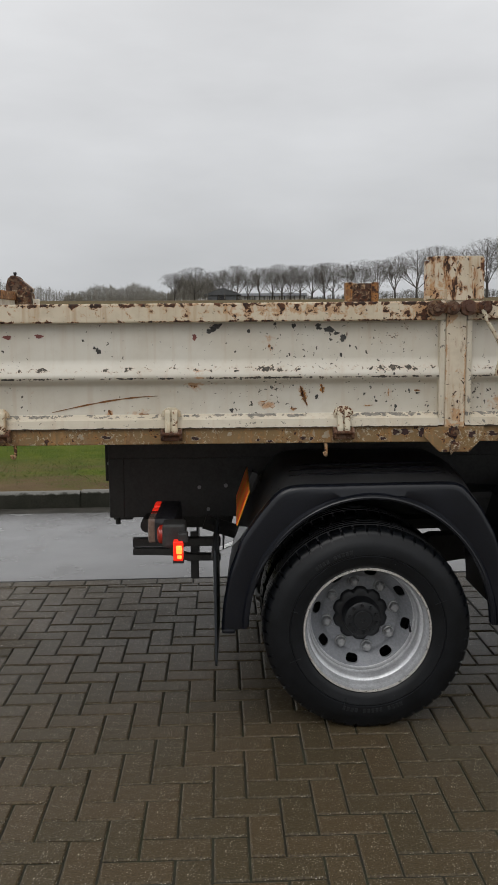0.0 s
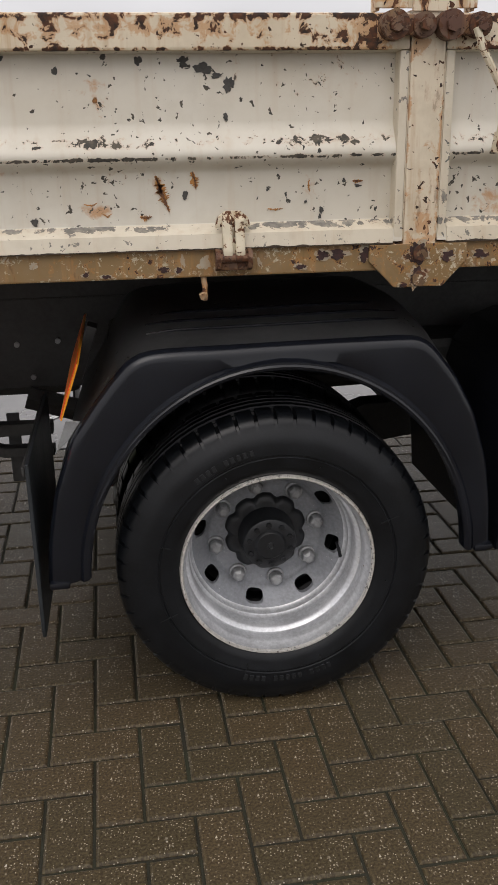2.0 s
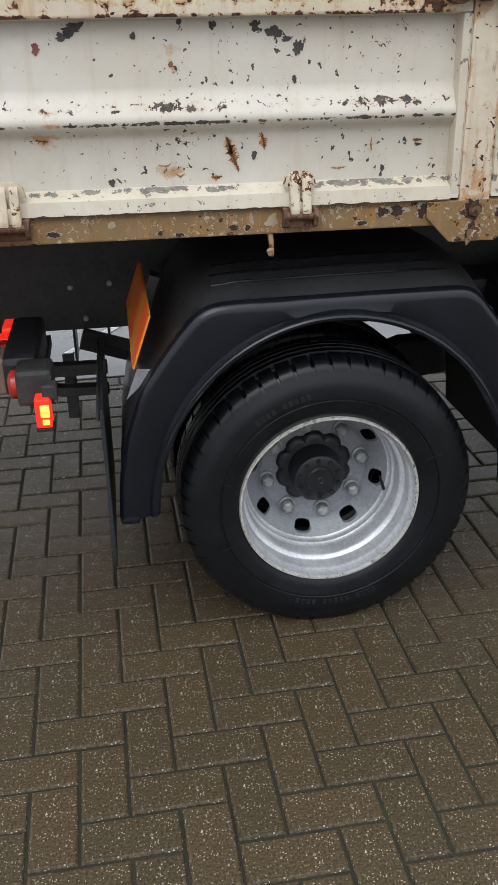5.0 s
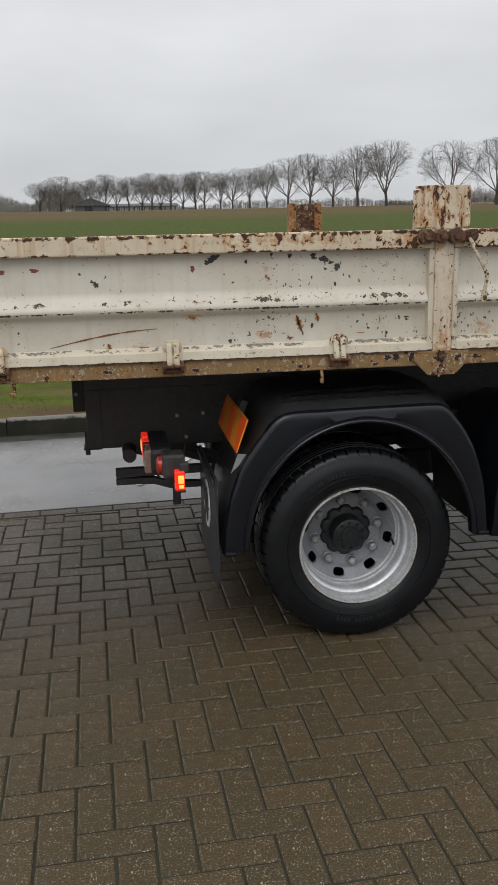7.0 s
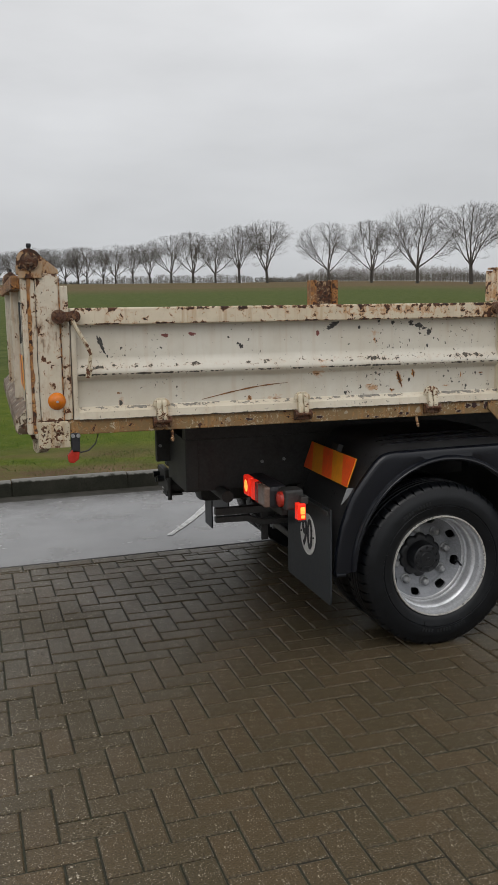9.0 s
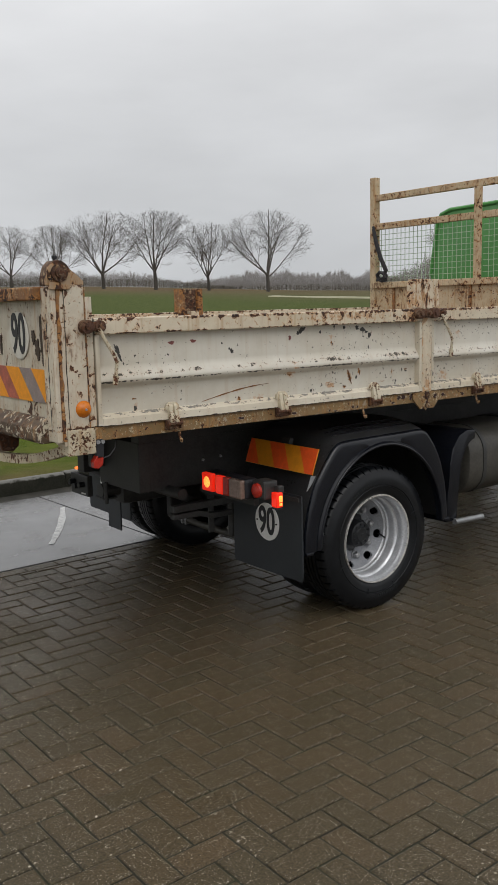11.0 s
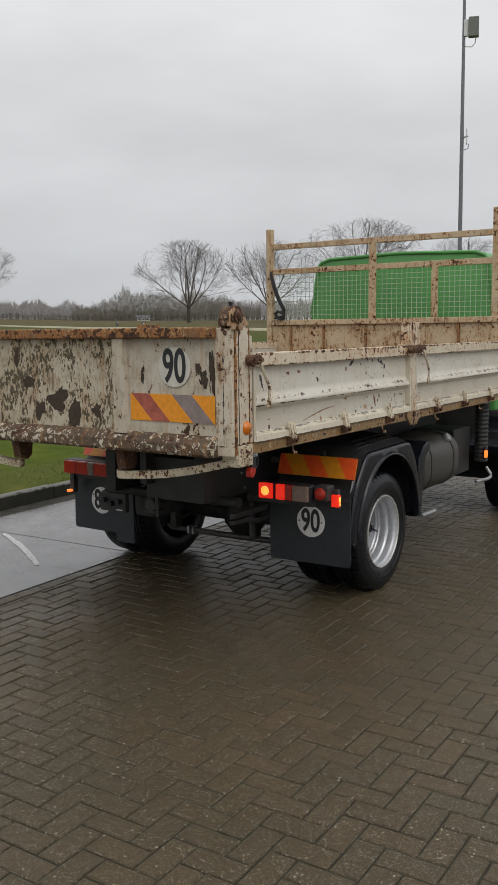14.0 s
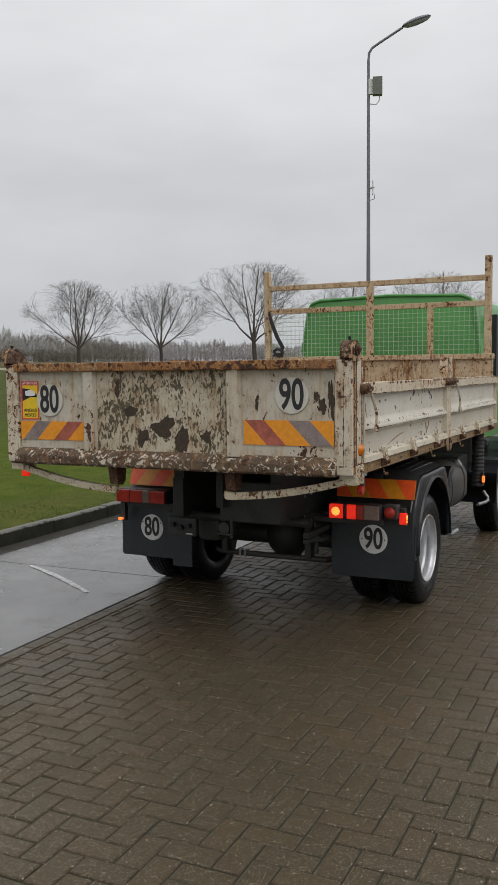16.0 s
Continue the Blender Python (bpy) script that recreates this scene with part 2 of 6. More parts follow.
def plain(name, col, rough=0.5, metal=0.0, vary=0.25, scale=9.0, relief=0.15, **kw):
    n = Nodes(name)
    dark = tuple(c * (1 - vary) for c in col)
    light = tuple(min(1, c * (1 + vary)) for c in col)
    f = n.maths("ADD", n.maths("MULTIPLY", n.noise(scale, 6, 0.6), 0.6), n.maths("MULTIPLY", n.noise(scale * 12, 3), 0.4))
    n.set(Base_Color=n.mix(n.span(f, 0.35, 0.65), dark, light), Roughness=n.span(f, 0.3, 0.7, rough * 0.8, min(1, rough * 1.2)), Metallic=metal)
    for k, v in kw.items():
        n.set(**{k: v})
    return n.bump(f, relief, 0.002).m


M_FENDER = plain("black_fender_plastic", (0.0066, 0.0078, 0.0116), 0.23, 0, 0.3, 5, 0.03, Specular_IOR_Level=0.42)
# Fender top: paler and rougher than the skirt plastic.
M_FENDER_TOP = plain("dull_black_plastic", (0.034, 0.034, 0.035), 0.32, 0, 0.4, 6, 0.06)
M_SIGN_OLD = plain("weathered_white_disc", (0.60, 0.575, 0.505), 0.45, 0, 0.10, 30, 0.05)
M_TYRE = plain("tyre_rubber", (0.0060, 0.0070, 0.0088), 0.36, 0, 0.5, 14, 0.2, Specular_IOR_Level=0.36)
M_TYRE_MARK = plain("scuffed_rubber", (0.0105, 0.012, 0.014), 0.5, 0, 0.5, 40, 0.2)
M_STAY = plain("dull_stay_tube", (0.075, 0.075, 0.066), 0.6, 0, 0.3, 20, 0.2)
M_FLAP = plain("black_rubber_flap", (0.021, 0.025, 0.029), 0.45, 0, 0.3, 6, 0.15)
M_CHASSIS = plain("chassis_black", (0.034, 0.034, 0.033), 0.55, 0, 0.5, 7, 0.3)
M_HUB = plain("dark_hub_paint", (0.0105, 0.0118, 0.014), 0.42, 0, 0.4, 25, 0.2)
M_TANK = plain("dark_tank_steel", (0.055, 0.051, 0.043), 0.5, 0.0, 0.4, 5, 0.1)


def rim_paint(name, col, rough, metal, worn, rusty):
    """Silver wheel paint with brake dust, pale chips and spots, and rust where it has worn through."""
    n = Nodes(name)
    f = n.maths("ADD", n.maths("MULTIPLY", n.noise(9, 6, 0.6), 0.6), n.maths("MULTIPLY", n.noise(120, 3), 0.4))
    tone = n.mix(n.span(f, 0.38, 0.62), tuple(c * 0.74 for c in col), tuple(c * 1.16 for c in col))
    spot = n.maths("MULTIPLY", n.span(n.cells(260, "Distance"), 0.32, 0.22), n.span(n.cells(260, "Color"), 0.80, 0.86))
    spot = n.maths("MULTIPLY", spot, n.span(n.noise(11, 4), 0.48, 0.60))
    tone = n.mix(spot, tone, (0.72, 0.72, 0.73))
    bare = n.span(n.maths("ADD", n.maths("MULTIPLY", n.noise(90, 5, 0.7), 0.7), n.maths("MULTIPLY", n.noise(7, 3), 0.3)), worn, worn + 0.05)
    tone = n.mix(bare, tone, n.mix(n.span(n.noise(4, 3), rusty, rusty + 0.1), (0.16, 0.155, 0.15), (0.17, 0.085, 0.045)))
    n.set(Base_Color=tone, Metallic=metal, Roughness=n.span(f, 0.3, 0.7, rough * 0.8, rough * 1.25))
    return n.bump(n.maths("ADD", f, n.maths("MULTIPLY", spot, 0.4)), 0.16, 0.002).m


M_RIM = rim_paint("silver_rim_paint", (0.64, 0.65, 0.67), 0.34, 0.48, 0.66, 0.55)
# Disc paint darker than the rim's: shade of the deep dish is in the colour.
M_DISC = rim_paint("shaded_silver_disc_paint", (0.265, 0.275, 0.295), 0.50, 0.25, 0.70, 0.60)
M_LIP = rim_paint("worn_rim_lip", (0.80, 0.78, 0.74), 0.30, 0.55, 0.56, 0.50)
M_NUT = plain("zinc_nut", (0.33, 0.335, 0.34), 0.5, 0.45, 0.25, 60, 0.15)
M_STEEL = plain("grey_galvanised_steel", (0.33, 0.34, 0.35), 0.45, 0.6, 0.2, 12, 0.1)
M_GREEN = plain("green_cab_paint", (0.085, 0.30, 0.075), 0.35, 0, 0.14, 3, 0.03)
M_WIRE = plain("pale_wire", (0.38, 0.47, 0.34), 0.5, 0.2, 0.3, 40, 0.1)
M_STRAP = plain("black_strap", (0.03, 0.028, 0.03), 0.8, 0, 0.4, 60, 0.3)
M_SIGN = plain("white_sign_face", (0.72, 0.72, 0.70), 0.4, 0, 0.08, 30, 0.05)
M_BLACK = plain("black_print", (0.018, 0.018, 0.022), 0.5, 0, 0.3, 40, 0.05)
M_STRIPE_Y = plain("amber_reflective_tape", (0.82, 0.31, 0.02), 0.4, 0, 0.14, 40, 0.1)
M_STRIPE_R = plain("faded_red_tape", (0.38, 0.10, 0.07), 0.45, 0, 0.45, 16, 0.1)
M_STRIPE_G = plain("greyed_red_tape", (0.24, 0.19, 0.18), 0.5, 0, 0.35, 14, 0.1)
M_BOARD_O = plain("orange_reflective_board", (0.72, 0.27, 0.015), 0.35, 0, 0.12, 30, 0.05)
M_BOARD_R = plain("red_reflective_board", (0.85, 0.105, 0.02), 0.35, 0, 0.12, 30, 0.05)
M_YELLOW = plain("yellow_sticker", (0.80, 0.55, 0.02), 0.4, 0, 0.1, 30, 0.05)
M_RED = plain("red_print", (0.62, 0.05, 0.05), 0.4, 0, 0.15, 30, 0.05)
M_AMBER = plain("amber_lens", (0.62, 0.17, 0.01), 0.18, 0, 0.2, 60, 0.1)
M_REDLENS = plain("dull_red_lens", (0.42, 0.03, 0.018), 0.2, 0, 0.25, 60, 0.1)
M_CLEARLENS = plain("grimy_clear_lens", (0.22, 0.15, 0.12), 0.2, 0, 0.3, 60, 0.1)
M_CHIP = plain("bare_dark_steel", (0.055, 0.052, 0.048), 0.7, 0, 0.5, 70, 0.4)
M_PRIMER = plain("red_primer", (0.20, 0.065, 0.055), 0.7, 0, 0.4, 60, 0.3)
M_SCALE = plain("maroon_rust_scale", (0.040, 0.017, 0.015), 0.75, 0, 0.7, 90, 0.8)
M_RIMFLAKE = painted("standing_paint_flake", (0.40, 0.35, 0.27), 0.56, 0.52, 0.4, 0.5, 90, 0.5)
M_RUSTSTAIN = plain("orange_rust_bloom", (0.36, 0.165, 0.045), 0.8, 0, 0.6, 80, 0.3)
M_RUSTCORE = plain("dark_rust_core", (0.105, 0.045, 0.020), 0.8, 0, 0.6, 90, 0.4)
M_RUSTSPOT = plain("rust_scratch", (0.19, 0.085, 0.028), 0.8, 0, 0.85, 60, 0.4)
M_BROWNCHIP = plain("bare_brown_steel", (0.050, 0.033, 0.020), 0.75, 0, 0.6, 60, 0.4)


def lit(name, col, strength):
    n = Nodes(name)
    n.set(Base_Color=col, Roughness=0.2)
    f = n.span(n.cells(90), 0.0, 0.6, 1.0, 0.55)
    n.set(Emission_Color=n.mix(1.0, col, f, "MULTIPLY"), Emission_Strength=strength)
    return n.m


M_LIT_RED = lit("lit_red_lens", (1.0, 0.030, 0.012), 0.72)
M_LIT_CORE = lit("lit_bulb_glow", (1.0, 0.36, 0.06), 2.0)
M_LIT_AMBER = lit("lit_amber_lens", (1.0, 0.20, 0.03), 2.0)


def paver_material(name, per_island):
    n = Nodes(name)
    r = n.island() if per_island else n.random()
    base = n.mix(n.span(r, 0, 1), (0.083, 0.065, 0.036), (0.108, 0.077, 0.042))
    base = n.mix(n.span(n.noise(0.9, 4), 0.35, 0.7), base, (0.073, 0.060, 0.034))
    base = n.mix(n.span(n.noise(170, 3), 0.38, 0.62), base, n.mix(1.0, base, (0.45, 0.42, 0.40), "MULTIPLY"))
    grit = 0.0
    for scale, size, rare, squash, turn in ((230, 0.31, 0.645, (1, 0.7, 1), 0.4), (170, 0.29, 0.72, (0.7, 1, 1), 0.9), (105, 0.27, 0.775, (1, 0.75, 1), 2.0), (60, 0.27, 0.80, (0.8, 1, 1), 1.4), (44, 0.20, 0.90, (1, 0.8, 1), 0.2)):
        vec = n.where(squash, turn)
        one = n.maths("MULTIPLY", n.span(n.cells(scale, "Distance", vec), size, size - 0.08), n.span(n.cells(scale, "Color", vec), rare, rare + 0.04))
        grit = n.maths("MAXIMUM", one, grit)
    pale = n.mix(n.span(n.noise(90, 2), 0.35, 0.65), (0.22, 0.18, 0.125), (0.74, 0.68, 0.57))
    base = n.mix(n.maths("MULTIPLY", grit, n.span(n.noise(7, 4), 0.35, 0.65, 0.5, 1.0)), base, pale)
    wet = n.span(n.noise(1.6, 5), 0.35, 0.65)
    n.set(Specular_IOR_Level=0.22, Base_Color=base, Roughness=n.maths("ADD", n.span(wet, 0, 1, 0.28, 0.50), n.span(n.noise(200, 2), 0.3, 0.7, -0.05, 0.12)))
    n.bump(n.maths("ADD", n.noise(240, 3, 0.7), n.maths("MULTIPLY", grit, 0.5)), 0.55, 0.002)
    return n.m


M_PAVER = paver_material("wet_brown_paver", False)
M_PAVER_FAR = paver_material("wet_brown_paver_field", True)
n = Nodes("mossy_joint_sand")
n.set(Base_Color=n.mix(n.span(n.noise(5, 5), 0.4, 0.7), (0.017, 0.015, 0.008), (0.023, 0.026, 0.010)), Roughness=0.85)
M_JOINT = n.bump(n.noise(300, 3), 0.6, 0.003).m
n = Nodes("wet_concrete_road")
f = n.noise(1.4, 6)
n.set(Base_Color=n.mix(n.span(f, 0.35, 0.65), (0.125, 0.123, 0.122), (0.175, 0.173, 0.172)),
      Roughness=n.span(n.noise(3.5, 5), 0.3, 0.7, 0.13, 0.32))
M_ROAD = n.bump(n.maths("ADD", n.noise(150, 3), n.maths("MULTIPLY", n.noise(4, 3), 0.4)), 0.12, 0.003).m
n = Nodes("wet_dark_gutter")
n.set(Base_Color=n.mix(n.span(n.noise(6, 5), 0.35, 0.65), (0.022, 0.021, 0.017), (0.050, 0.047, 0.040)), Roughness=0.75, Specular_IOR_Level=0.15)
M_GUTTER = n.bump(n.noise(120, 3), 0.4, 0.003).m
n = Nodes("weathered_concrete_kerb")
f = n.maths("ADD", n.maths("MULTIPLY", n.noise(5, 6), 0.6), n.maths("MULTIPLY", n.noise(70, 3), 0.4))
# Dark face, pale top by height: shade and skylight painted over algae and wear.
algae_shade = n.mix(n.span(f, 0.38, 0.62), (0.014, 0.015, 0.010), (0.034, 0.033, 0.025))
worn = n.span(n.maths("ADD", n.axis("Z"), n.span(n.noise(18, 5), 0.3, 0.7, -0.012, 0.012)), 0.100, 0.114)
n.set(Base_Color=n.mix(n.maths("MULTIPLY", worn, 0.85), algae_shade, (0.185, 0.18, 0.165)), Roughness=0.85, Specular_IOR_Level=0.2)
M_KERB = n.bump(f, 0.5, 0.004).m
n = Nodes("worn_road_marking")
n.set(Base_Color=n.mix(n.span(n.noise(30, 5), 0.42, 0.6), (0.62, 0.62, 0.60), (0.30, 0.30, 0.30)), Roughness=0.4)
M_MARK = n.m

n = Nodes("winter_field")
v_axis = n.axis("Y")
strip = n.noise(1.0, 5, 0.6, n.where((0.004, 0.05, 1)))
green = n.mix(n.span(n.noise(3.0, 6), 0.35, 0.65), (0.048, 0.066, 0.017), (0.083, 0.098, 0.031))
verge = n.mix(n.span(n.noise(4.0, 6), 0.35, 0.65), (0.056, 0.086, 0.010), (0.098, 0.118, 0.019))
green = n.mix(n.span(v_axis, 16, 9), green, verge)
soil = n.mix(n.span(n.noise(1.5, 6), 0.35, 0.65), (0.090, 0.062, 0.036), (0.140, 0.100, 0.056))
green = n.mix(n.span(n.axis("X"), 42, 78), green, n.mix(n.span(n.noise(0.8, 5), 0.35, 0.65), (0.075, 0.072, 0.032), (0.120, 0.102, 0.056)))
muddy = n.maths("MULTIPLY", n.span(n.noise(1.0, 5, 0.6, n.where((0.35, 1.1, 1))), 0.41, 0.55), n.span(v_axis, 6.3, 5.2))
muddy = n.maths("MAXIMUM", muddy, n.maths("MULTIPLY", n.span(n.noise(1.0, 5, 0.6, n.where((0.8, 1.5, 1))), 0.36, 0.52), n.span(v_axis, 5.15, 4.75)))
muddy = n.maths("MULTIPLY", muddy, n.span(n.axis("X"), 1.0, -0.4, 0.25, 1.0))
ploughed = n.maths("MULTIPLY", n.span(strip, 0.30, 0.50, 0.35, 1.0), n.span(v_axis, 85, 125))
n.set(Specular_IOR_Level=0.06, Base_Color=n.mix(n.maths("MAXIMUM", muddy, n.maths("MULTIPLY", ploughed, 0.85)), green, soil), Roughness=1.0)
M_FIELD = n.bump(n.noise(25, 6, 0.7), 0.7, 0.04).m
n = Nodes("grass_blades")
n.set(Base_Color=n.mix(n.island(), (0.052, 0.090, 0.009), (0.115, 0.142, 0.024)), Roughness=0.6)
M_GRASS = n.m
M_BARK = plain("tree_bark", (0.062, 0.054, 0.045), 0.9, 0, 0.35, 3, 0.5)
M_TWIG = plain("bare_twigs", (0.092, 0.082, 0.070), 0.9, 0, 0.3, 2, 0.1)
# Distance haze is put into the woodland's paler base colour.
M_WOOD_FAR = plain("hazed_bare_woodland", (0.31, 0.29, 0.275), 0.95, 0, 0.25, 0.2, 0.1)
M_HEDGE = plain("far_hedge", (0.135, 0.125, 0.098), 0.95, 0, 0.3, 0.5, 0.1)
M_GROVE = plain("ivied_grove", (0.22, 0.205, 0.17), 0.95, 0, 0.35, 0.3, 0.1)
M_BARN = plain("grey_barn_sheet", (0.10, 0.105, 0.11), 0.7, 0, 0.25, 1, 0.1)
M_WHITE = plain("white_render", (0.65, 0.65, 0.63), 0.6, 0, 0.1, 2, 0.1)
M_LAMPGREY = plain("grey_pole_paint", (0.17, 0.18, 0.19), 0.45, 0.3, 0.15, 3, 0.05)
M_BOXGREEN = plain("grey_green_cabinet", (0.15, 0.165, 0.14), 0.5, 0.1, 0.15, 5, 0.05)
M_LAMPGLASS = plain("lamp_bowl", (0.42, 0.44, 0.45), 0.2, 0, 0.1, 9, 0.05)


# ---- shapes ----
def part(name, bm, material, parent=None, label="", kind="", smooth=False):
    me = bpy.data.meshes.new(name)
    bmesh.ops.recalc_face_normals(bm, faces=bm.faces)
    bm.to_mesh(me)
    bm.free()
    for m in material if isinstance(material, (list, tuple)) else [material]:
        me.materials.append(m)
    if smooth:
        for p in me.polygons:
            p.use_smooth = True
        me.set_sharp_from_angle(angle=radians(38))
    ob = new(name, me)
    ob.parent = parent
    return tagged(ob, label, kind=kind)


def box(bm, x, y, z, bevel=0.0, m=None):
    """A box from three spans."""
    got = bmesh.ops.create_cube(bm, size=1.0)["verts"]
    size = Matrix.Diagonal((x[1] - x[0], y[1] - y[0], z[1] - z[0], 1))
    mid = Matrix.Translation(((x[0] + x[1]) / 2, (y[0] + y[1]) / 2, (z[0] + z[1]) / 2))
    bmesh.ops.transform(bm, matrix=(m or Matrix()) @ mid @ size, verts=got)
    if bevel:
        edges = list({e for v in got for e in v.link_edges})
        bmesh.ops.bevel(bm, geom=edges, offset=bevel, segments=2, profile=0.6, affect="EDGES", clamp_overlap=True)
    return bm


def boxed(x, y, z, bevel=0.004):
    return box(bmesh.new(), x, y, z, bevel)


def prism(bm, pts, a, b, axis="x", bevel=0.0):
    """A flat outline pushed from a to b. axis x: points are (y, z); y: (x, z); z: (x, y)."""
    def at(p, d):
        return {"x": (d, p[0], p[1]), "y": (p[0], d, p[1]), "z": (p[0], p[1], d)}[axis]
    lo = [bm.verts.new(at(p, a)) for p in pts]
    hi = [bm.verts.new(at(p, b)) for p in pts]
    faces = [bm.faces.new(lo), bm.faces.new(hi[::-1])]
    k = len(pts)
    for i in range(k):
        faces.append(bm.faces.new((lo[i], hi[i], hi[(i + 1) % k], lo[(i + 1) % k])))
    if bevel:
        edges = list({e for f in faces for e in f.edges})
        bmesh.ops.bevel(bm, geom=edges, offset=bevel, segments=2, profile=0.6, affect="EDGES", clamp_overlap=True)
    return bm


def turned(bm, prof, segs=48, m=None, closed=False):
    """A profile of (radius, height) turned about z."""
    rings = []
    for r, h in prof:
        rings.append([bm.verts.new((r * math.cos(2 * math.pi * i / segs), r * math.sin(2 * math.pi * i / segs), h)) for i in range(segs)]
                     if r > 1e-6 else [bm.verts.new((0, 0, h))])
    pairs = list(zip(rings, rings[1:])) + ([(rings[-1], rings[0])] if closed else [])
    for a, b in pairs:
        for i in range(segs):
            j = (i + 1) % segs
            if len(a) == 1 and len(b) == 1:
                continue
            if len(a) == 1:
                bm.faces.new((a[0], b[i], b[j]))
            elif len(b) == 1:
                bm.faces.new((a[i], a[j], b[0]))
            else:
                bm.faces.new((a[i], a[j], b[j], b[i]))
    if m:
        bmesh.ops.transform(bm, matrix=m, verts=[v for ring in rings for v in ring])
    return bm


def tube(bm, pts, r, segs=8, r2=None):
    """A round bar along points, tapered from r to r2."""
    pts = [Vector(p) for p in pts]
    rings = []
    up = Vector((0.31, 0.17, 0.93)).normalized()
    for i, p in enumerate(pts):
        d = (pts[min(i + 1, len(pts) - 1)] - pts[max(i - 1, 0)]).normalized()
        s = d.cross(up)
        s = (s if s.length > 0.05 else d.cross(Vector((1, 0, 0)))).normalized()
        q = d.cross(s)
        rad = r + ((r2 if r2 is not None else r) - r) * i / (len(pts) - 1)
        rings.append([bm.verts.new(p + (s * math.cos(2 * math.pi * k / segs) + q * math.sin(2 * math.pi * k / segs)) * rad) for k in range(segs)])
    for a, b in zip(rings, rings[1:]):
        for k in range(segs):
            bm.faces.new((a[k], a[(k + 1) % segs], b[(k + 1) % segs], b[k]))
    bm.faces.new(rings[0][::-1])
    bm.faces.new(rings[-1])
    return bm


def rod(bm, a, b, r, segs=14):
    return tube(bm, [a, b], r, segs)


def arc_pts(cx, cz, a, b, t0, t1, k):
    return [(cx + a * math.cos(radians(t0 + (t1 - t0) * i / k)), cz + b * math.sin(radians(t0 + (t1 - t0) * i / k))) for i in range(k + 1)]


def words(name, text, size, m, material, parent, wide=1.0, depth=0.001, label="", bold=0.0):
    """Lettering as a mesh, centred on the pose m (x to the right, y up)."""
    cu = bpy.data.curves.new(name, "FONT")
    cu.body, cu.size, cu.extrude, cu.align_x, cu.align_y = text, size, depth, "CENTER", "CENTER"
    cu.offset = bold
    tmp = bpy.data.objects.new("lettering_curve", cu)
    scene.collection.objects.link(tmp)
    bpy.context.view_layer.update()
    me = bpy.data.meshes.new_from_object(tmp.evaluated_get(bpy.context.evaluated_depsgraph_get()))
    bpy.data.objects.remove(tmp)
    bpy.data.curves.remove(cu)
    me.transform(m @ Matrix.Diagonal((wide, 1, 1, 1)))
    me.materials.clear()
    me.materials.append(material)
    me.name = name
    ob = new(name, me)
    ob.parent = parent
    return tagged(ob, label)


def smooth_step(t):
    t = max(0.0, min(1.0, t))
    return t * t * (3 - 2 * t)


# ---- the setting: ground, road, kerb ----
YARD = pose(-0.248, -0.076, 0, 0, 0, 2.0)      # the paving's own axes: u along the road, v across it
PAVE = pose(-0.2495, -0.075, 0, 0, 0, 1.05)   # the herringbone's axes, turned a little against the road
UNIT, EDGE_V, KERB_V = 0.1058, 2.175, 4.35


def rise(u, v):
    """Height of the verge and the field behind the kerb."""
    d = v - KERB_V
    if d < 0.05:
        return -0.16
    far = math.hypot(u, d)
    turn = smooth_step((math.degrees(math.atan2(u, d)) - 26) / 24)
    slope, reach = 0.033 - 0.009 * turn, 240 - 110 * turn
    roll_out = smooth_step(d / 25)
    climb = slope * (min(far, reach) + max(far - reach, 0) * (0.6 - 0.1 * turn))
    lump = 0.03 * noise.noise(Vector((u * 0.5, v * 0.7, 0))) * smooth_step(d / 0.8)
    return 0.105 + climb * (0.4 + 0.6 * roll_out) * smooth_step(2 * d / far) + lump


def ground_sheet():
    bm = bmesh.new()
    us = [-1500, -700, -350, -200, -120, -70, -40, -24, -15] + [-10 + 0.5 * i for i in range(49)] + [18, 24, 34, 50, 66, 84, 105, 130, 165, 210, 270, 340, 450, 800, 1600]
    vs = [-900, -300, -100, -40, -10, 0, 3, KERB_V + 0.04, KERB_V + 0.06] + [KERB_V + 0.2 + 0.35 * i for i in range(16)] + [11, 13, 16, 20, 26, 34, 46, 62, 85, 120, 170, 240, 340, 480, 700, 1100, 1800]
    rows = [[bm.verts.new((u, v, rise(u, v))) for u in us] for v in vs]
    for a, b in zip(rows, rows[1:]):
        for i in range(len(us) - 1):
            bm.faces.new((a[i], a[i + 1], b[i + 1], b[i]))
    ob = part("ground", bm, M_FIELD, None, "green winter field and grass verge behind the kerb", "structure", True)
    ob.matrix_world = YARD
    return tagged(ob, category="ground")


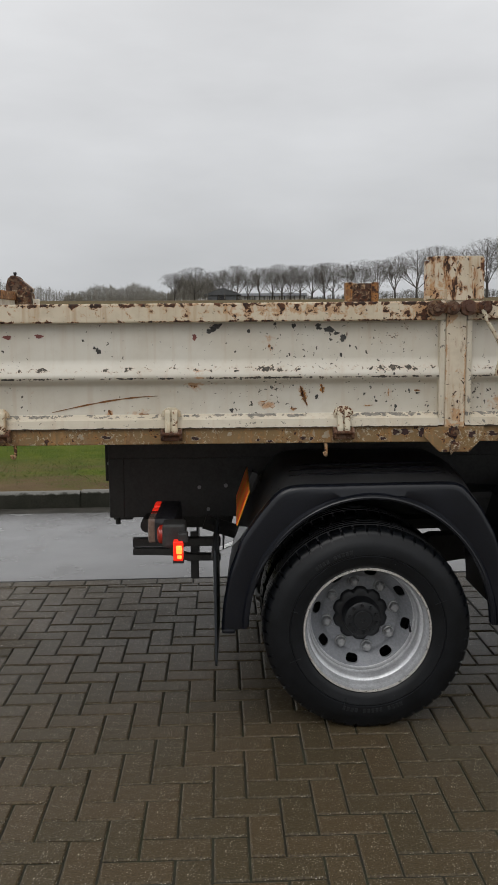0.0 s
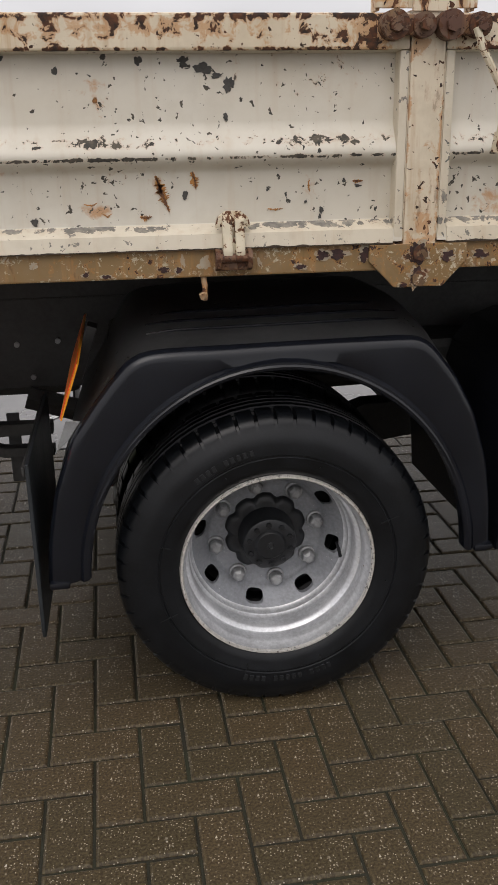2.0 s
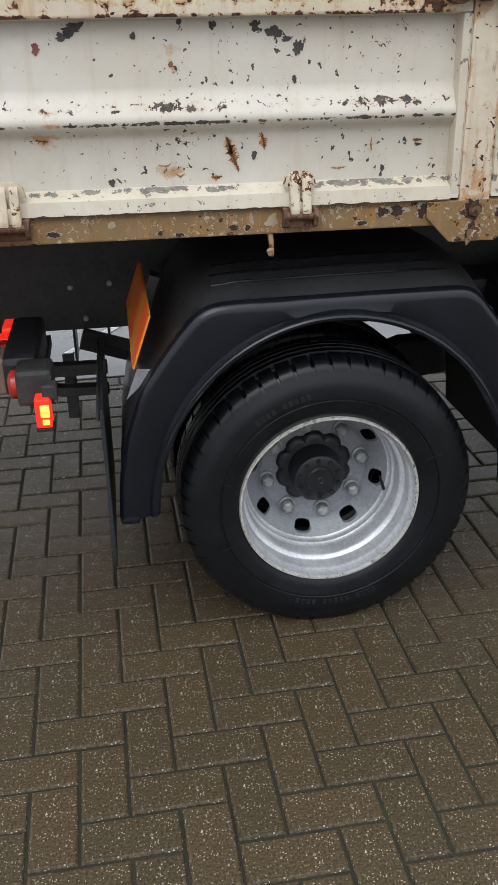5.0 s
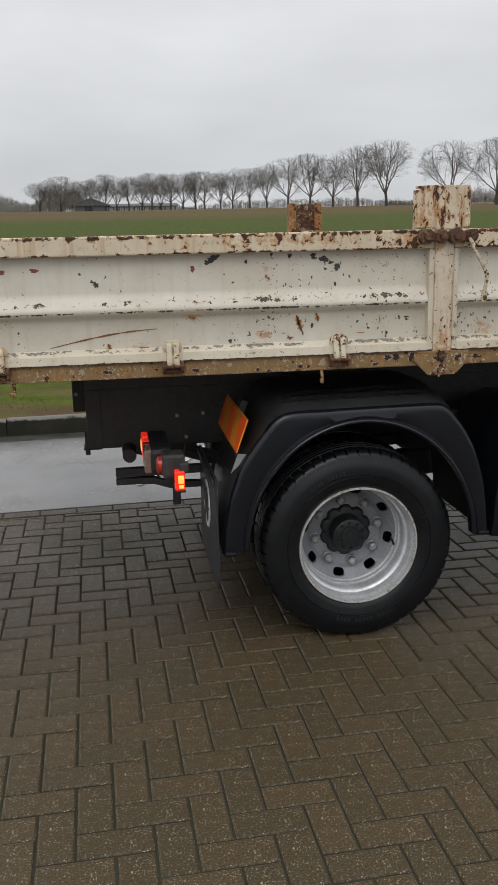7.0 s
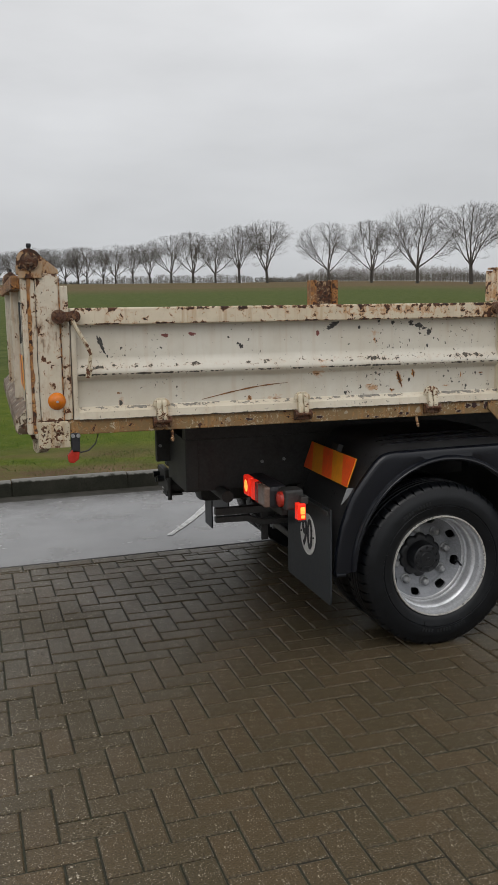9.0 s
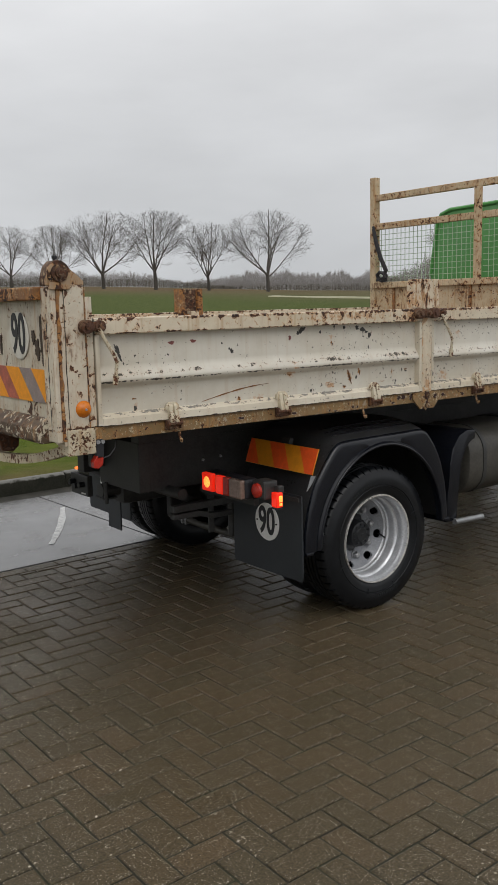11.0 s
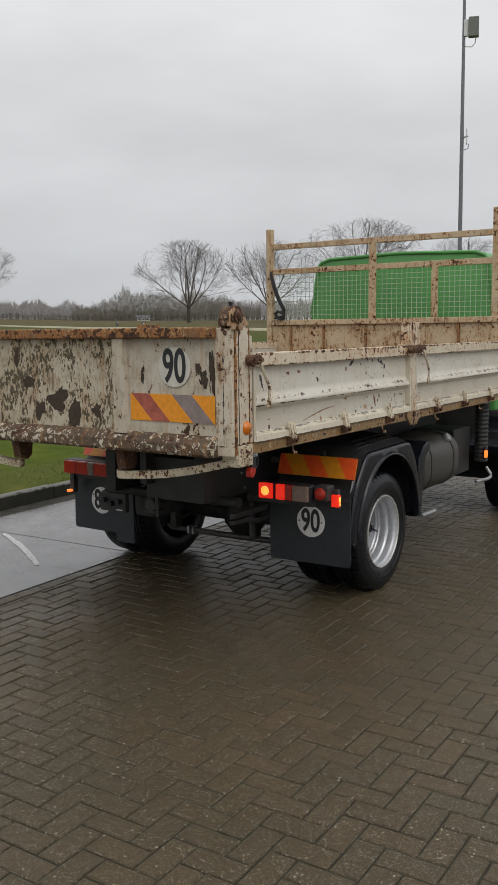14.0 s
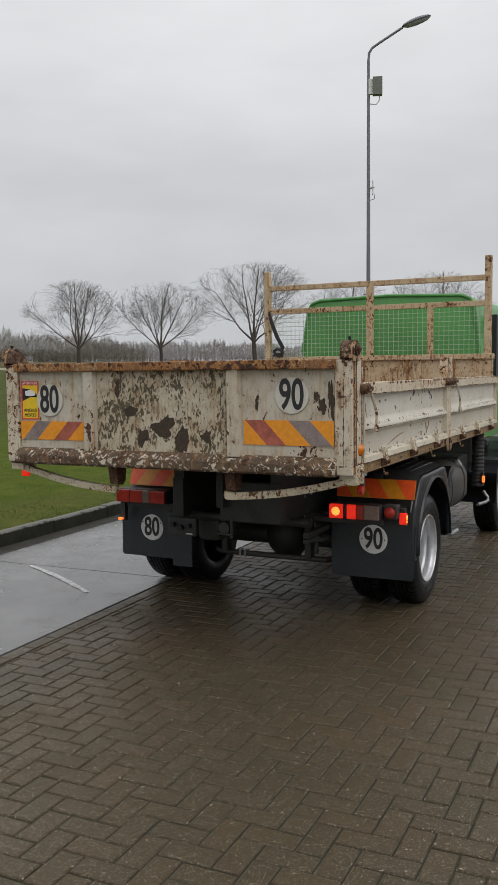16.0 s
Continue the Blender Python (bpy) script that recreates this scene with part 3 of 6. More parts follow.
def grass_verge():
    rnd = random.Random(5)
    vs, fs = [], []
    for _ in range(60000):
        u, v = rnd.uniform(-6.5, 9.5), KERB_V + 0.16 + 4.4 * rnd.random() ** 1.6
        if noise.noise(Vector((u * 0.7, v * 1.3, 4))) < 0.02 - 0.10 * (v - KERB_V) and v < KERB_V + 1.7:
            continue
        if v < KERB_V + 0.75 and rnd.random() < 0.62 - 0.45 * smooth_step(u + 0.4):
            continue
        z = rise(u, v) - 0.01
        h, a = rnd.uniform(0.010, 0.032), rnd.uniform(0, 6.28)
        dx, dy, lean = 0.006 * math.cos(a), 0.006 * math.sin(a), rnd.uniform(-0.03, 0.03)
        k = len(vs)
        vs += [(u - dx, v - dy, z), (u + dx, v + dy, z), (u + lean, v + lean * 0.6, z + h)]
        fs.append((k, k + 1, k + 2))
    me = bpy.data.meshes.new("grass")
    me.from_pydata(vs, [], fs)
    me.materials.append(M_GRASS)
    ob = tagged(new("grass", me), "short wet green grass along the kerb", "grass", kind="stuff")
    ob.matrix_world = YARD


ground_sheet()
grass_verge()

pavement = part("pavement", prism(bmesh.new(), [(-45, -40), (45, -40), (45, EDGE_V + 0.755), (-45, EDGE_V - 0.745)], -0.14, -0.0065, "z"), M_JOINT, None,
                "wet brown concrete block paving laid in herringbone", "structure")
pavement.matrix_world = PAVE
tagged(pavement, category="pavement")

road = part("road", boxed((-60, 60), (EDGE_V + 0.006, KERB_V), (-0.15, -0.012), 0), M_GUTTER, None,
            "wet grey concrete slab road beside the paving", "structure")
road.matrix_world = YARD
tagged(road, category="road")
slab_edges = [-29.8, -22.3, -14.8, -7.3, 0.19, 7.7, 15.2, 22.7, 30.2]
for a, b in zip(slab_edges, slab_edges[1:]):
    part("slab", boxed((a + 0.007, b - 0.007), (EDGE_V + 0.012, KERB_V - 0.26), (-0.11, 0.0), 0.004), M_ROAD, road)
MARK = ((-0.453, 2.553), (0.142, 3.543))
bm = bmesh.new()
rnd = random.Random(2)
line = []
for i in range(25):
    t = i / 24
    line.append((MARK[0][0] + (MARK[1][0] - MARK[0][0]) * t + 0.03 * math.sin(math.pi * t), MARK[0][1] + (MARK[1][1] - MARK[0][1]) * t))
wide = [0.023 * (0.75 + 0.35 * math.sin(math.pi * i / 24)) * rnd.uniform(0.85, 1.1) for i in range(25)]
left = [bm.verts.new((u - w, v + 0.4 * w, 0.004)) for (u, v), w in zip(line, wide)]
right = [bm.verts.new((u + w, v - 0.4 * w, 0.004)) for (u, v), w in zip(line, wide)]
for i in range(24):
    bm.faces.new((left[i], right[i], right[i + 1], left[i + 1]))
part("road_marking", bm, M_MARK, road, "short worn white painted line")

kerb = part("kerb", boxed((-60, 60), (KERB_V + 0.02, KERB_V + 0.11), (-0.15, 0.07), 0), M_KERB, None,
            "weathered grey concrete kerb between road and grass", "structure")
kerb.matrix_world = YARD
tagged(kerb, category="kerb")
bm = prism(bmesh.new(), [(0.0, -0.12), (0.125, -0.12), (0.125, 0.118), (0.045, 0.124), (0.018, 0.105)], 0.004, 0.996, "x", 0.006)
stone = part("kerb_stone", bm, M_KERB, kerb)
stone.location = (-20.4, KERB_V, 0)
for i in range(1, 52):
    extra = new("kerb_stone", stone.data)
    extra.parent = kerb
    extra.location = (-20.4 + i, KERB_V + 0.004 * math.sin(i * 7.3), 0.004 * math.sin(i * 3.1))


# ---- the truck ----
NEAR, FAR, MID_Y, UNDER = 0.0, 2.28, 1.15, 2.31
TRUCK = tagged(new("tipper_truck"), "old tipper truck with rusty cream drop sides and green cab", "truck")
BED = new("cargo_bed")
BED.parent = TRUCK
tagged(BED, "rust-stained cream steel drop-side bed")


def side_profile(flip):
    """The pressed drop side, seen from behind: top rail, middle rib and bottom lip."""
    p = [(0.0, 1.572), (0.0, 1.518), (0.012, 1.513), (0.032, 1.511), (0.032, 1.390), (0.0305, 1.380), (0.024, 1.367), (0.012, 1.350), (0.005, 1.339), (0.0025, 1.331), (0.003, 1.323),
         (0.008, 1.315), (0.018, 1.307), (0.028, 1.300), (0.032, 1.292), (0.032, 1.196), (0.022, 1.186), (0.0, 1.176), (-0.003, 1.152), (0.05, 1.150), (0.05, 1.572), (0.043, 1.577), (0.006, 1.577)]
    return [((FAR - y) if flip else y, z) for y, z in p]


def drop_side(x0, x1, flip, label):
    y = (lambda v: FAR - v) if flip else (lambda v: v)
    bm = prism(bmesh.new(), side_profile(flip), x0, x1, "x")
    ob = part("drop_side", bm, M_PANEL, TRUCK, label, smooth=True)
    span = sorted((y(-0.002), y(0.046)))
    part("top_rail", boxed((x0, x1), sorted((y(-0.003), y(0.054))), (1.514, 1.5785), 0.005), M_RAIL, ob, "chipped cream top rail")
    for a, b in ((x0, x0 + 0.018), (x1 - 0.018, x1)):
        part("end_lip", boxed((a, b), span, (1.153, 1.513), 0.003), M_LEDGE, ob)
    bm = bmesh.new()
    prism(bm, [(y(0.034), 1.197), (y(0.021), 1.1885), (y(-0.002), 1.178), (y(-0.006), 1.150), (y(0.0), 1.148), (y(0.033), 1.178)], x0 + 0.02, x1 - 0.02, "x")
    part("bottom_lip", bm, M_LEDGE, ob)
    r = random.Random(int(100 * abs(x0)))
    m = int((x1 - x0) / 0.008)
    low = [(x0 + 0.02 + (x1 - x0 - 0.04) * i / m, 1.1475) for i in range(m + 1)]
    high = [(x, 1.1492 + 0.0016 * r.random() + 0.005 * max(0.0, noise.noise(Vector((x * 28, x0, 0))) - 0.05)) for x, _ in low]
    part("bare_edge", prism(bmesh.new(), low + high[::-1], *sorted((y(-0.0066), y(-0.004))), "y"), M_BROWNCHIP, ob)
    return ob


rear_side = drop_side(-1.636, 0.247, False, "cream ribbed drop side with chips and scratches")
front_side = drop_side(0.322, 2.17, False, "cream ribbed drop side, dented, with dark scuffs")
drop_side(-1.636, 0.20, True, "far drop side, rusty inside")
drop_side(0.38, 2.17, True, "far drop side, rusty inside")


def flake(a, b, w, h, seed, tilt=0.0):
    """The ragged outline of a lost flake of paint."""
    r = random.Random(seed)
    waves = [(k, r.uniform(0.05, 0.34) / k ** 0.5, r.uniform(0, 6.28)) for k in (2, 3, 5, 8, 13)]
    pts = []
    for i in range(40):
        t = 2 * math.pi * i / 40
        q = max(0.25, 0.78 + sum(m * math.sin(k * t + p) for k, m, p in waves) + r.uniform(-0.06, 0.06))
        dx, dz = w / 2 * q * math.cos(t), h / 2 * q * math.sin(t)
        pts.append((a + dx * math.cos(tilt) - dz * math.sin(tilt), b + dx * math.sin(tilt) + dz * math.cos(tilt)))
    return pts


def chip(x, z, w, h, material, parent, seed, tilt=0.0, y=0.0305):
    """A flake of lost paint, lying on the panel."""
    return part("paint_chip", prism(bmesh.new(), flake(x, z, w, h, seed, tilt), y, y + 0.004, "y"), material, parent)


def gash(pts, wide, material, parent, seed, y=0.0305):
    """A ragged, feathered split in the paint along a few points."""
    r = random.Random(seed)
    line = []
    for (xa, za), (xb, zb) in zip(pts, pts[1:]):
        line += [(xa + (xb - xa) * k / 11, za + (zb - za) * k / 11) for k in range(11)]
    line.append(pts[-1])
    dx, dz = pts[-1][0] - pts[0][0], pts[-1][1] - pts[0][1]
    size = math.hypot(dx, dz)
    nx, nz = -dz / size, dx / size
    m = len(line) - 1
    sides = [[], []]
    for i, (x, z) in enumerate(line):
        w = wide / 2 * (0.12 + math.sin(math.pi * i / m) ** 0.7)
        for k, side in ((1, sides[0]), (-1, sides[1])):
            q = k * w * r.choice((0.35, 0.6, 0.9, 1.7)) * r.uniform(0.8, 1.2)
            side.append((x + nx * q, z + nz * q))
    return part("paint_split", prism(bmesh.new(), sides[0] + sides[1][::-1], y, y + 0.004, "y"), material, parent)


GASHES = [([(-0.252, 1.290), (-0.243, 1.264), (-0.236, 1.245), (-0.227, 1.219)], 0.013), ([(-0.249, 1.287), (-0.243, 1.262), (-0.240, 1.254)], 0.012), ([(-0.179, 1.299), (-0.174, 1.279), (-0.172, 1.262)], 0.009),
          ([(-0.286, 1.211), (-0.274, 1.209), (-0.262, 1.212)], 0.006), ([(-0.362, 1.221), (-0.350, 1.214), (-0.340, 1.220)], 0.003), ([(-0.395, 1.239), (-0.379, 1.236), (-0.368, 1.241)], 0.003),
          ([(0.148, 1.272), (0.170, 1.271)], 0.006), ([(0.058, 1.279), (0.057, 1.264), (0.060, 1.252)], 0.003), ([(-0.030, 1.221), (-0.012, 1.219), (0.004, 1.221)], 0.0025),
          ([(-0.638, 1.296), (-0.612, 1.292)], 0.007), ([(-0.924, 1.212), (-0.912, 1.192)], 0.010)]
for i, (pts, wide) in enumerate(GASHES):
    gash(pts, wide * 1.1, M_RUSTSTAIN, rear_side, i)
    if wide > 0.004:
        gash(pts, wide * 0.42, M_RUSTCORE, rear_side, i + 30, 0.0295)
CHIPS = [(-0.618, 1.462, 0.022, 0.022, 1), (-0.565, 1.483, 0.034, 0.018, 0), (-0.545, 1.497, 0.05, 0.026, 0), (-0.151, 1.485, 0.045, 0.024, 0),
         (-0.102, 1.456, 0.026, 0.034, 0), (-0.189, 1.497, 0.028, 0.022, 0), (-0.125, 1.472, 0.03, 0.010, 0), (-0.274, 1.499, 0.018, 0.022, 0), (-0.339, 1.506, 0.014, 0.014, 0),
         (-0.109, 1.397, 0.010, 0.022, 0), (-0.952, 1.417, 0.02, 0.026, 0), (-0.965, 1.428, 0.014, 0.012, 0), (-1.155, 1.470, 0.042, 0.015, 1),
         (-1.265, 1.467, 0.040, 0.016, 1), (-0.492, 1.207, 0.018, 0.018, 0),
         (-1.52, 1.44, 0.02, 0.085, 0), (-0.059, 1.306, 0.024, 0.016, 0), (-0.027, 1.260, 0.009, 0.009, 0), (0.084, 1.216, 0.012, 0.016, 0), (0.081, 1.203, 0.009, 0.010, 0), (0.010, 1.249, 0.007, 0.009, 0),
         (0.130, 1.273, 0.010, 0.010, 0), (0.051, 1.233, 0.006, 0.009, 0), (0.198, 1.216, 0.008, 0.009, 0), (-0.194, 1.252, 0.016, 0.018, 0), (-0.80, 1.196, 0.05, 0.007, 2), (-0.359, 1.430, 0.010, 0.016, 2),
         (0.16, 1.262, 0.020, 0.006, 0), (-1.45, 1.205, 0.016, 0.032, 0), (-1.455, 1.245, 0.022, 0.008, 2), (-0.70, 1.20, 0.010, 0.006, 0), (-0.43, 1.482, 0.014, 0.018, 0), (-0.645, 1.335, 0.014, 0.016, 0)]
for i, (x, z, w, h, k) in enumerate(CHIPS):
    chip(x, z, w, h, (M_CHIP, M_PRIMER, M_RUSTSPOT)[k], rear_side if x < 0.3 else front_side, i, 0.5 if h > 0.08 else 0.0)
bm = bmesh.new()
scratch = [(-1.12 + 0.37 * t, 1.205 + 0.055 * math.sin(t * 1.45)) for t in [i / 12 for i in range(13)]]
edge = [0.0015 + 0.0065 * math.sin(math.pi * i / 12) * (0.6 + 0.4 * math.sin(i * 2.2)) for i in range(13)]
prism(bm, [(x, z - w / 2) for (x, z), w in zip(scratch, edge)] + [(x, z + w / 2) for (x, z), w in list(zip(scratch, edge))[::-1]], 0.0305, 0.034, "y")
part("scratch", bm, M_RUSTSPOT, rear_side, "long rusty scratch")


def hinge(x, parent):
    bm = boxed((x - 0.030, x + 0.030), (-0.018, 0.006), (1.106, 1.147), 0.006)
    ob = part("hinge", bm, M_LATCH, parent)
    bm = bmesh.new()
    for dx in (-0.0125, 0.0125):
        prism(bm, [(0.0, 1.216), (-0.010, 1.215), (-0.018, 1.205), (-0.021, 1.178), (-0.030, 1.146), (-0.028, 1.126), (-0.006, 1.124), (0.0, 1.17)], x + dx - 0.0095, x + dx + 0.0095, "x", 0.004)
    box(bm, (x - 0.014, x + 0.014), (-0.020, -0.002), (1.136, 1.172), 0.004)
    prism(bm, [(x - 0.036, 1.190), (x + 0.036, 1.190), (x + 0.031, 1.210), (x + 0.015, 1.222), (x - 0.015, 1.222), (x - 0.031, 1.210)], -0.010, 0.004, "y", 0.003)
    part("hinge_strap", bm, M_BAR, ob, smooth=True)
    bm = bmesh.new()
    rod(bm, (x - 0.034, -0.022, 1.132), (x + 0.034, -0.022, 1.132), 0.009)
    part("hinge_pin", bm, M_LATCH, ob)
    for dx in (-0.032, 0.032):
        part("hinge_ear", prism(bmesh.new(), [(0.0, 1.150), (-0.026, 1.146), (-0.033, 1.132), (-0.028, 1.112), (0.0, 1.104)], x + dx - 0.005, x + dx + 0.005, "x", 0.002), M_LATCH, ob)


sill = part("side_sill", boxed((-1.66, 2.2), (0.004, 0.05), (1.092, 1.149), 0.004), M_SILL, TRUCK, "brown rusted side sill of the bed")
part("side_sill", boxed((-1.66, 2.2), (FAR - 0.05, FAR - 0.004), (1.092, 1.149), 0.004), M_SILL, TRUCK)
for x in (-1.294, -0.701, -0.104, 0.69, 1.24, 1.83):
    hinge(x, sill)


def rust_sore(x, z, w, h, parent, seed, y=0.004):
    """A blister of scaling rust with a rim of standing paint."""
    part("paint_rim", prism(bmesh.new(), flake(x, z, w * 1.3, h * 1.3, seed + 70), y - 0.0012, y + 0.002, "y"), M_RIMFLAKE, parent)
    part("rust_scale", prism(bmesh.new(), flake(x, z, w, h, seed), y - 0.0026, y + 0.002, "y"), M_SCALE, parent)


for i, (x, z, w, h) in enumerate([(0.113, 1.129, 0.040, 0.022), (0.080, 1.128, 0.030, 0.022), (0.172, 1.128, 0.030, 0.034), (0.196, 1.138, 0.026, 0.016), (0.036, 1.106, 0.026, 0.012), (-0.244, 1.110, 0.026, 0.012),
                                  (-0.214, 1.108, 0.018, 0.012), (-0.36, 1.100, 0.020, 0.010), (-0.40, 1.105, 0.014, 0.012), (-0.62, 1.112, 0.030, 0.016), (-0.93, 1.118, 0.036, 0.014), (0.42, 1.120, 0.034, 0.020), (0.58, 1.112, 0.03, 0.016)]):
    rust_sore(x, z, w, h, sill, i)
for i, (x, z, w, h) in enumerate([(-0.162, 1.120, 0.030, 0.034), (0.222, 1.138, 0.024, 0.018), (-0.206, 1.126, 0.012, 0.028), (-0.05, 1.118, 0.010, 0.022), (-0.50, 1.126, 0.018, 0.020), (-1.02, 1.120, 0.03, 0.022)]):
    part("paint_rim", prism(bmesh.new(), flake(x, z, w, h, i + 90), 0.0028, 0.006, "y"), M_RIMFLAKE, sill)


def rope_hook(x):
    bm = bmesh.new()
    tube(bm, [(x - 0.002, 0.016, 1.098), (x + 0.001, 0.014, 1.075), (x + 0.001, 0.008, 1.058), (x - 0.001, -0.002, 1.050), (x - 0.005, -0.010, 1.053), (x - 0.007, -0.012, 1.062)], 0.0062, 8)
    part("rope_hook", bm, M_CHEEK, sill, "bent steel rope hook", smooth=True)


for x in (-1.250, -0.163, 0.712, 1.62):
    rope_hook(x)


def latch(x, z, parent, handle_dx):
    """Locking pin with two lugs and a long cranked handle."""
    bm = bmesh.new()
    rod(bm, (x - 0.028, -0.036, z), (x - 0.028, 0.01, z), 0.027, 18)
    rod(bm, (x + 0.030, -0.030, z), (x + 0.030, 0.01, z), 0.023, 18)
    box(bm, (x - 0.03, x + 0.03), (-0.026, -0.006), (z - 0.018, z + 0.018), 0.005)
    ob = part("latch", bm, M_LATCH, parent, "rusted drop-side latch", smooth=True)
    for dx, r in ((-0.028, 0.014), (0.030, 0.012)):
        part("latch_bolt", rod(bmesh.new(), (x + dx, -0.046, z), (x + dx, -0.030, z), r, 6), M_LATCH, ob)
    if handle_dx:
        bm = bmesh.new()
        tube(bm, [(x + 0.020, -0.034, z - 0.006), (x + 0.034, -0.040, z - 0.045), (x + 0.068, -0.046, z - 0.105), (x + 0.083, -0.049, z - 0.14),
                  (x + 0.078, -0.05, z - 0.175), (x + 0.070, -0.05, z - 0.225)], 0.0075, 8)
        tube(bm, [(x + 0.0765, -0.05, z - 0.195), (x + 0.070, -0.05, z - 0.232)], 0.0125, 8, 0.011)
        part("latch_handle", bm, M_BAR, ob, "cranked latch handle with worn paint", smooth=True)


def mid_post(flip):
    y = (lambda v: FAR - v) if flip else (lambda v: v)
    sp = lambda a, b: sorted((y(a), y(b)))
    bm = boxed((0.2495, 0.3195), sp(-0.004, 0.10), (1.10, 1.585), 0.005)
    ob = part("centre_post", bm, M_POST, TRUCK, "rust-streaked centre stake post")
    bm = bmesh.new()
    if not flip:
        x0, x1 = 0.175, 0.377
        outline = [(x0, 1.586), (x1, 1.586), (x1 - 0.002, 1.722), (x1 - 0.007, 1.730), (x0 + 0.030, 1.730), (x0 + 0.016, 1.722), (x0 + 0.008, 1.700)]
        prism(bm, outline, *sp(-0.003, 0.007), "y", 0.0015)
        box(bm, (x0 + 0.004, x0 + 0.012), sp(0.007, 0.045), (1.582, 1.715), 0.002)
        box(bm, (x1 - 0.010, x1 - 0.002), sp(0.007, 0.045), (1.582, 1.722), 0.002)
        box(bm, (x0 + 0.012, x1 - 0.010), sp(0.007, 0.045), (1.720, 1.7285), 0.001)
        box(bm, (0.247, 0.320), sp(-0.008, -0.0035), (1.580, 1.727), 0.0015)
        head = part("stake_head", bm, M_HEADPLATE, ob, "open box stake head with orange rust runs")
    else:
        x0, x1 = 0.172, 0.366
        for a, b in ((x0, x0 + 0.040), (x1 - 0.040, x1)):
            box(bm, (a, b), sp(0.0, 0.08), (1.560, 1.742), 0.003)
        box(bm, (x0, x1), sp(0.0, 0.08), (1.545, 1.565), 0.003)
        head = part("stake_head", bm, M_GATE_TOP, ob, "open box stake head, rusted brown")
        bm = box(bmesh.new(), (x0 + 0.041, x1 - 0.041), sp(0.0, 0.05), (1.566, 1.738), 0.002)
        part("head_web", bm, M_PIVOT, head)
    for a, b in ((0.2474, 0.2492), (0.3198, 0.3216)):
        part("guide_strip", boxed((a, b), sp(-0.001, 0.03), (1.15, 1.51), 0.002), M_RAIL, ob)
    bm = prism(bmesh.new(), [(0.178, 1.112), (0.178, 1.146), (0.388, 1.146), (0.388, 1.110), (0.338, 1.057), (0.233, 1.057)], *sp(-0.006, 0.003), "y", 0.002)
    gusset = part("gusset_plate", bm, M_SILL, ob, "rusted gusset plate under the post")
    for z in (1.075, 1.128):
        part("gusset_bolt", rod(bmesh.new(), (0.285, y(-0.014), z), (0.285, y(0.0), z), 0.017, 6), M_GATE_RUST, gusset)
    if not flip:
        for i, (x, z, w, h) in enumerate([(0.281, 1.128, 0.048, 0.044), (0.283, 1.078, 0.040, 0.042), (0.252, 1.062, 0.016, 0.010), (0.345, 1.120, 0.030, 0.024)]):
            rust_sore(x, z, w, h, gusset, i + 20, -0.006)
        latch(0.236, 1.555, ob, 0)
        latch(0.346, 1.555, ob, 1)


mid_post(False)
mid_post(True)


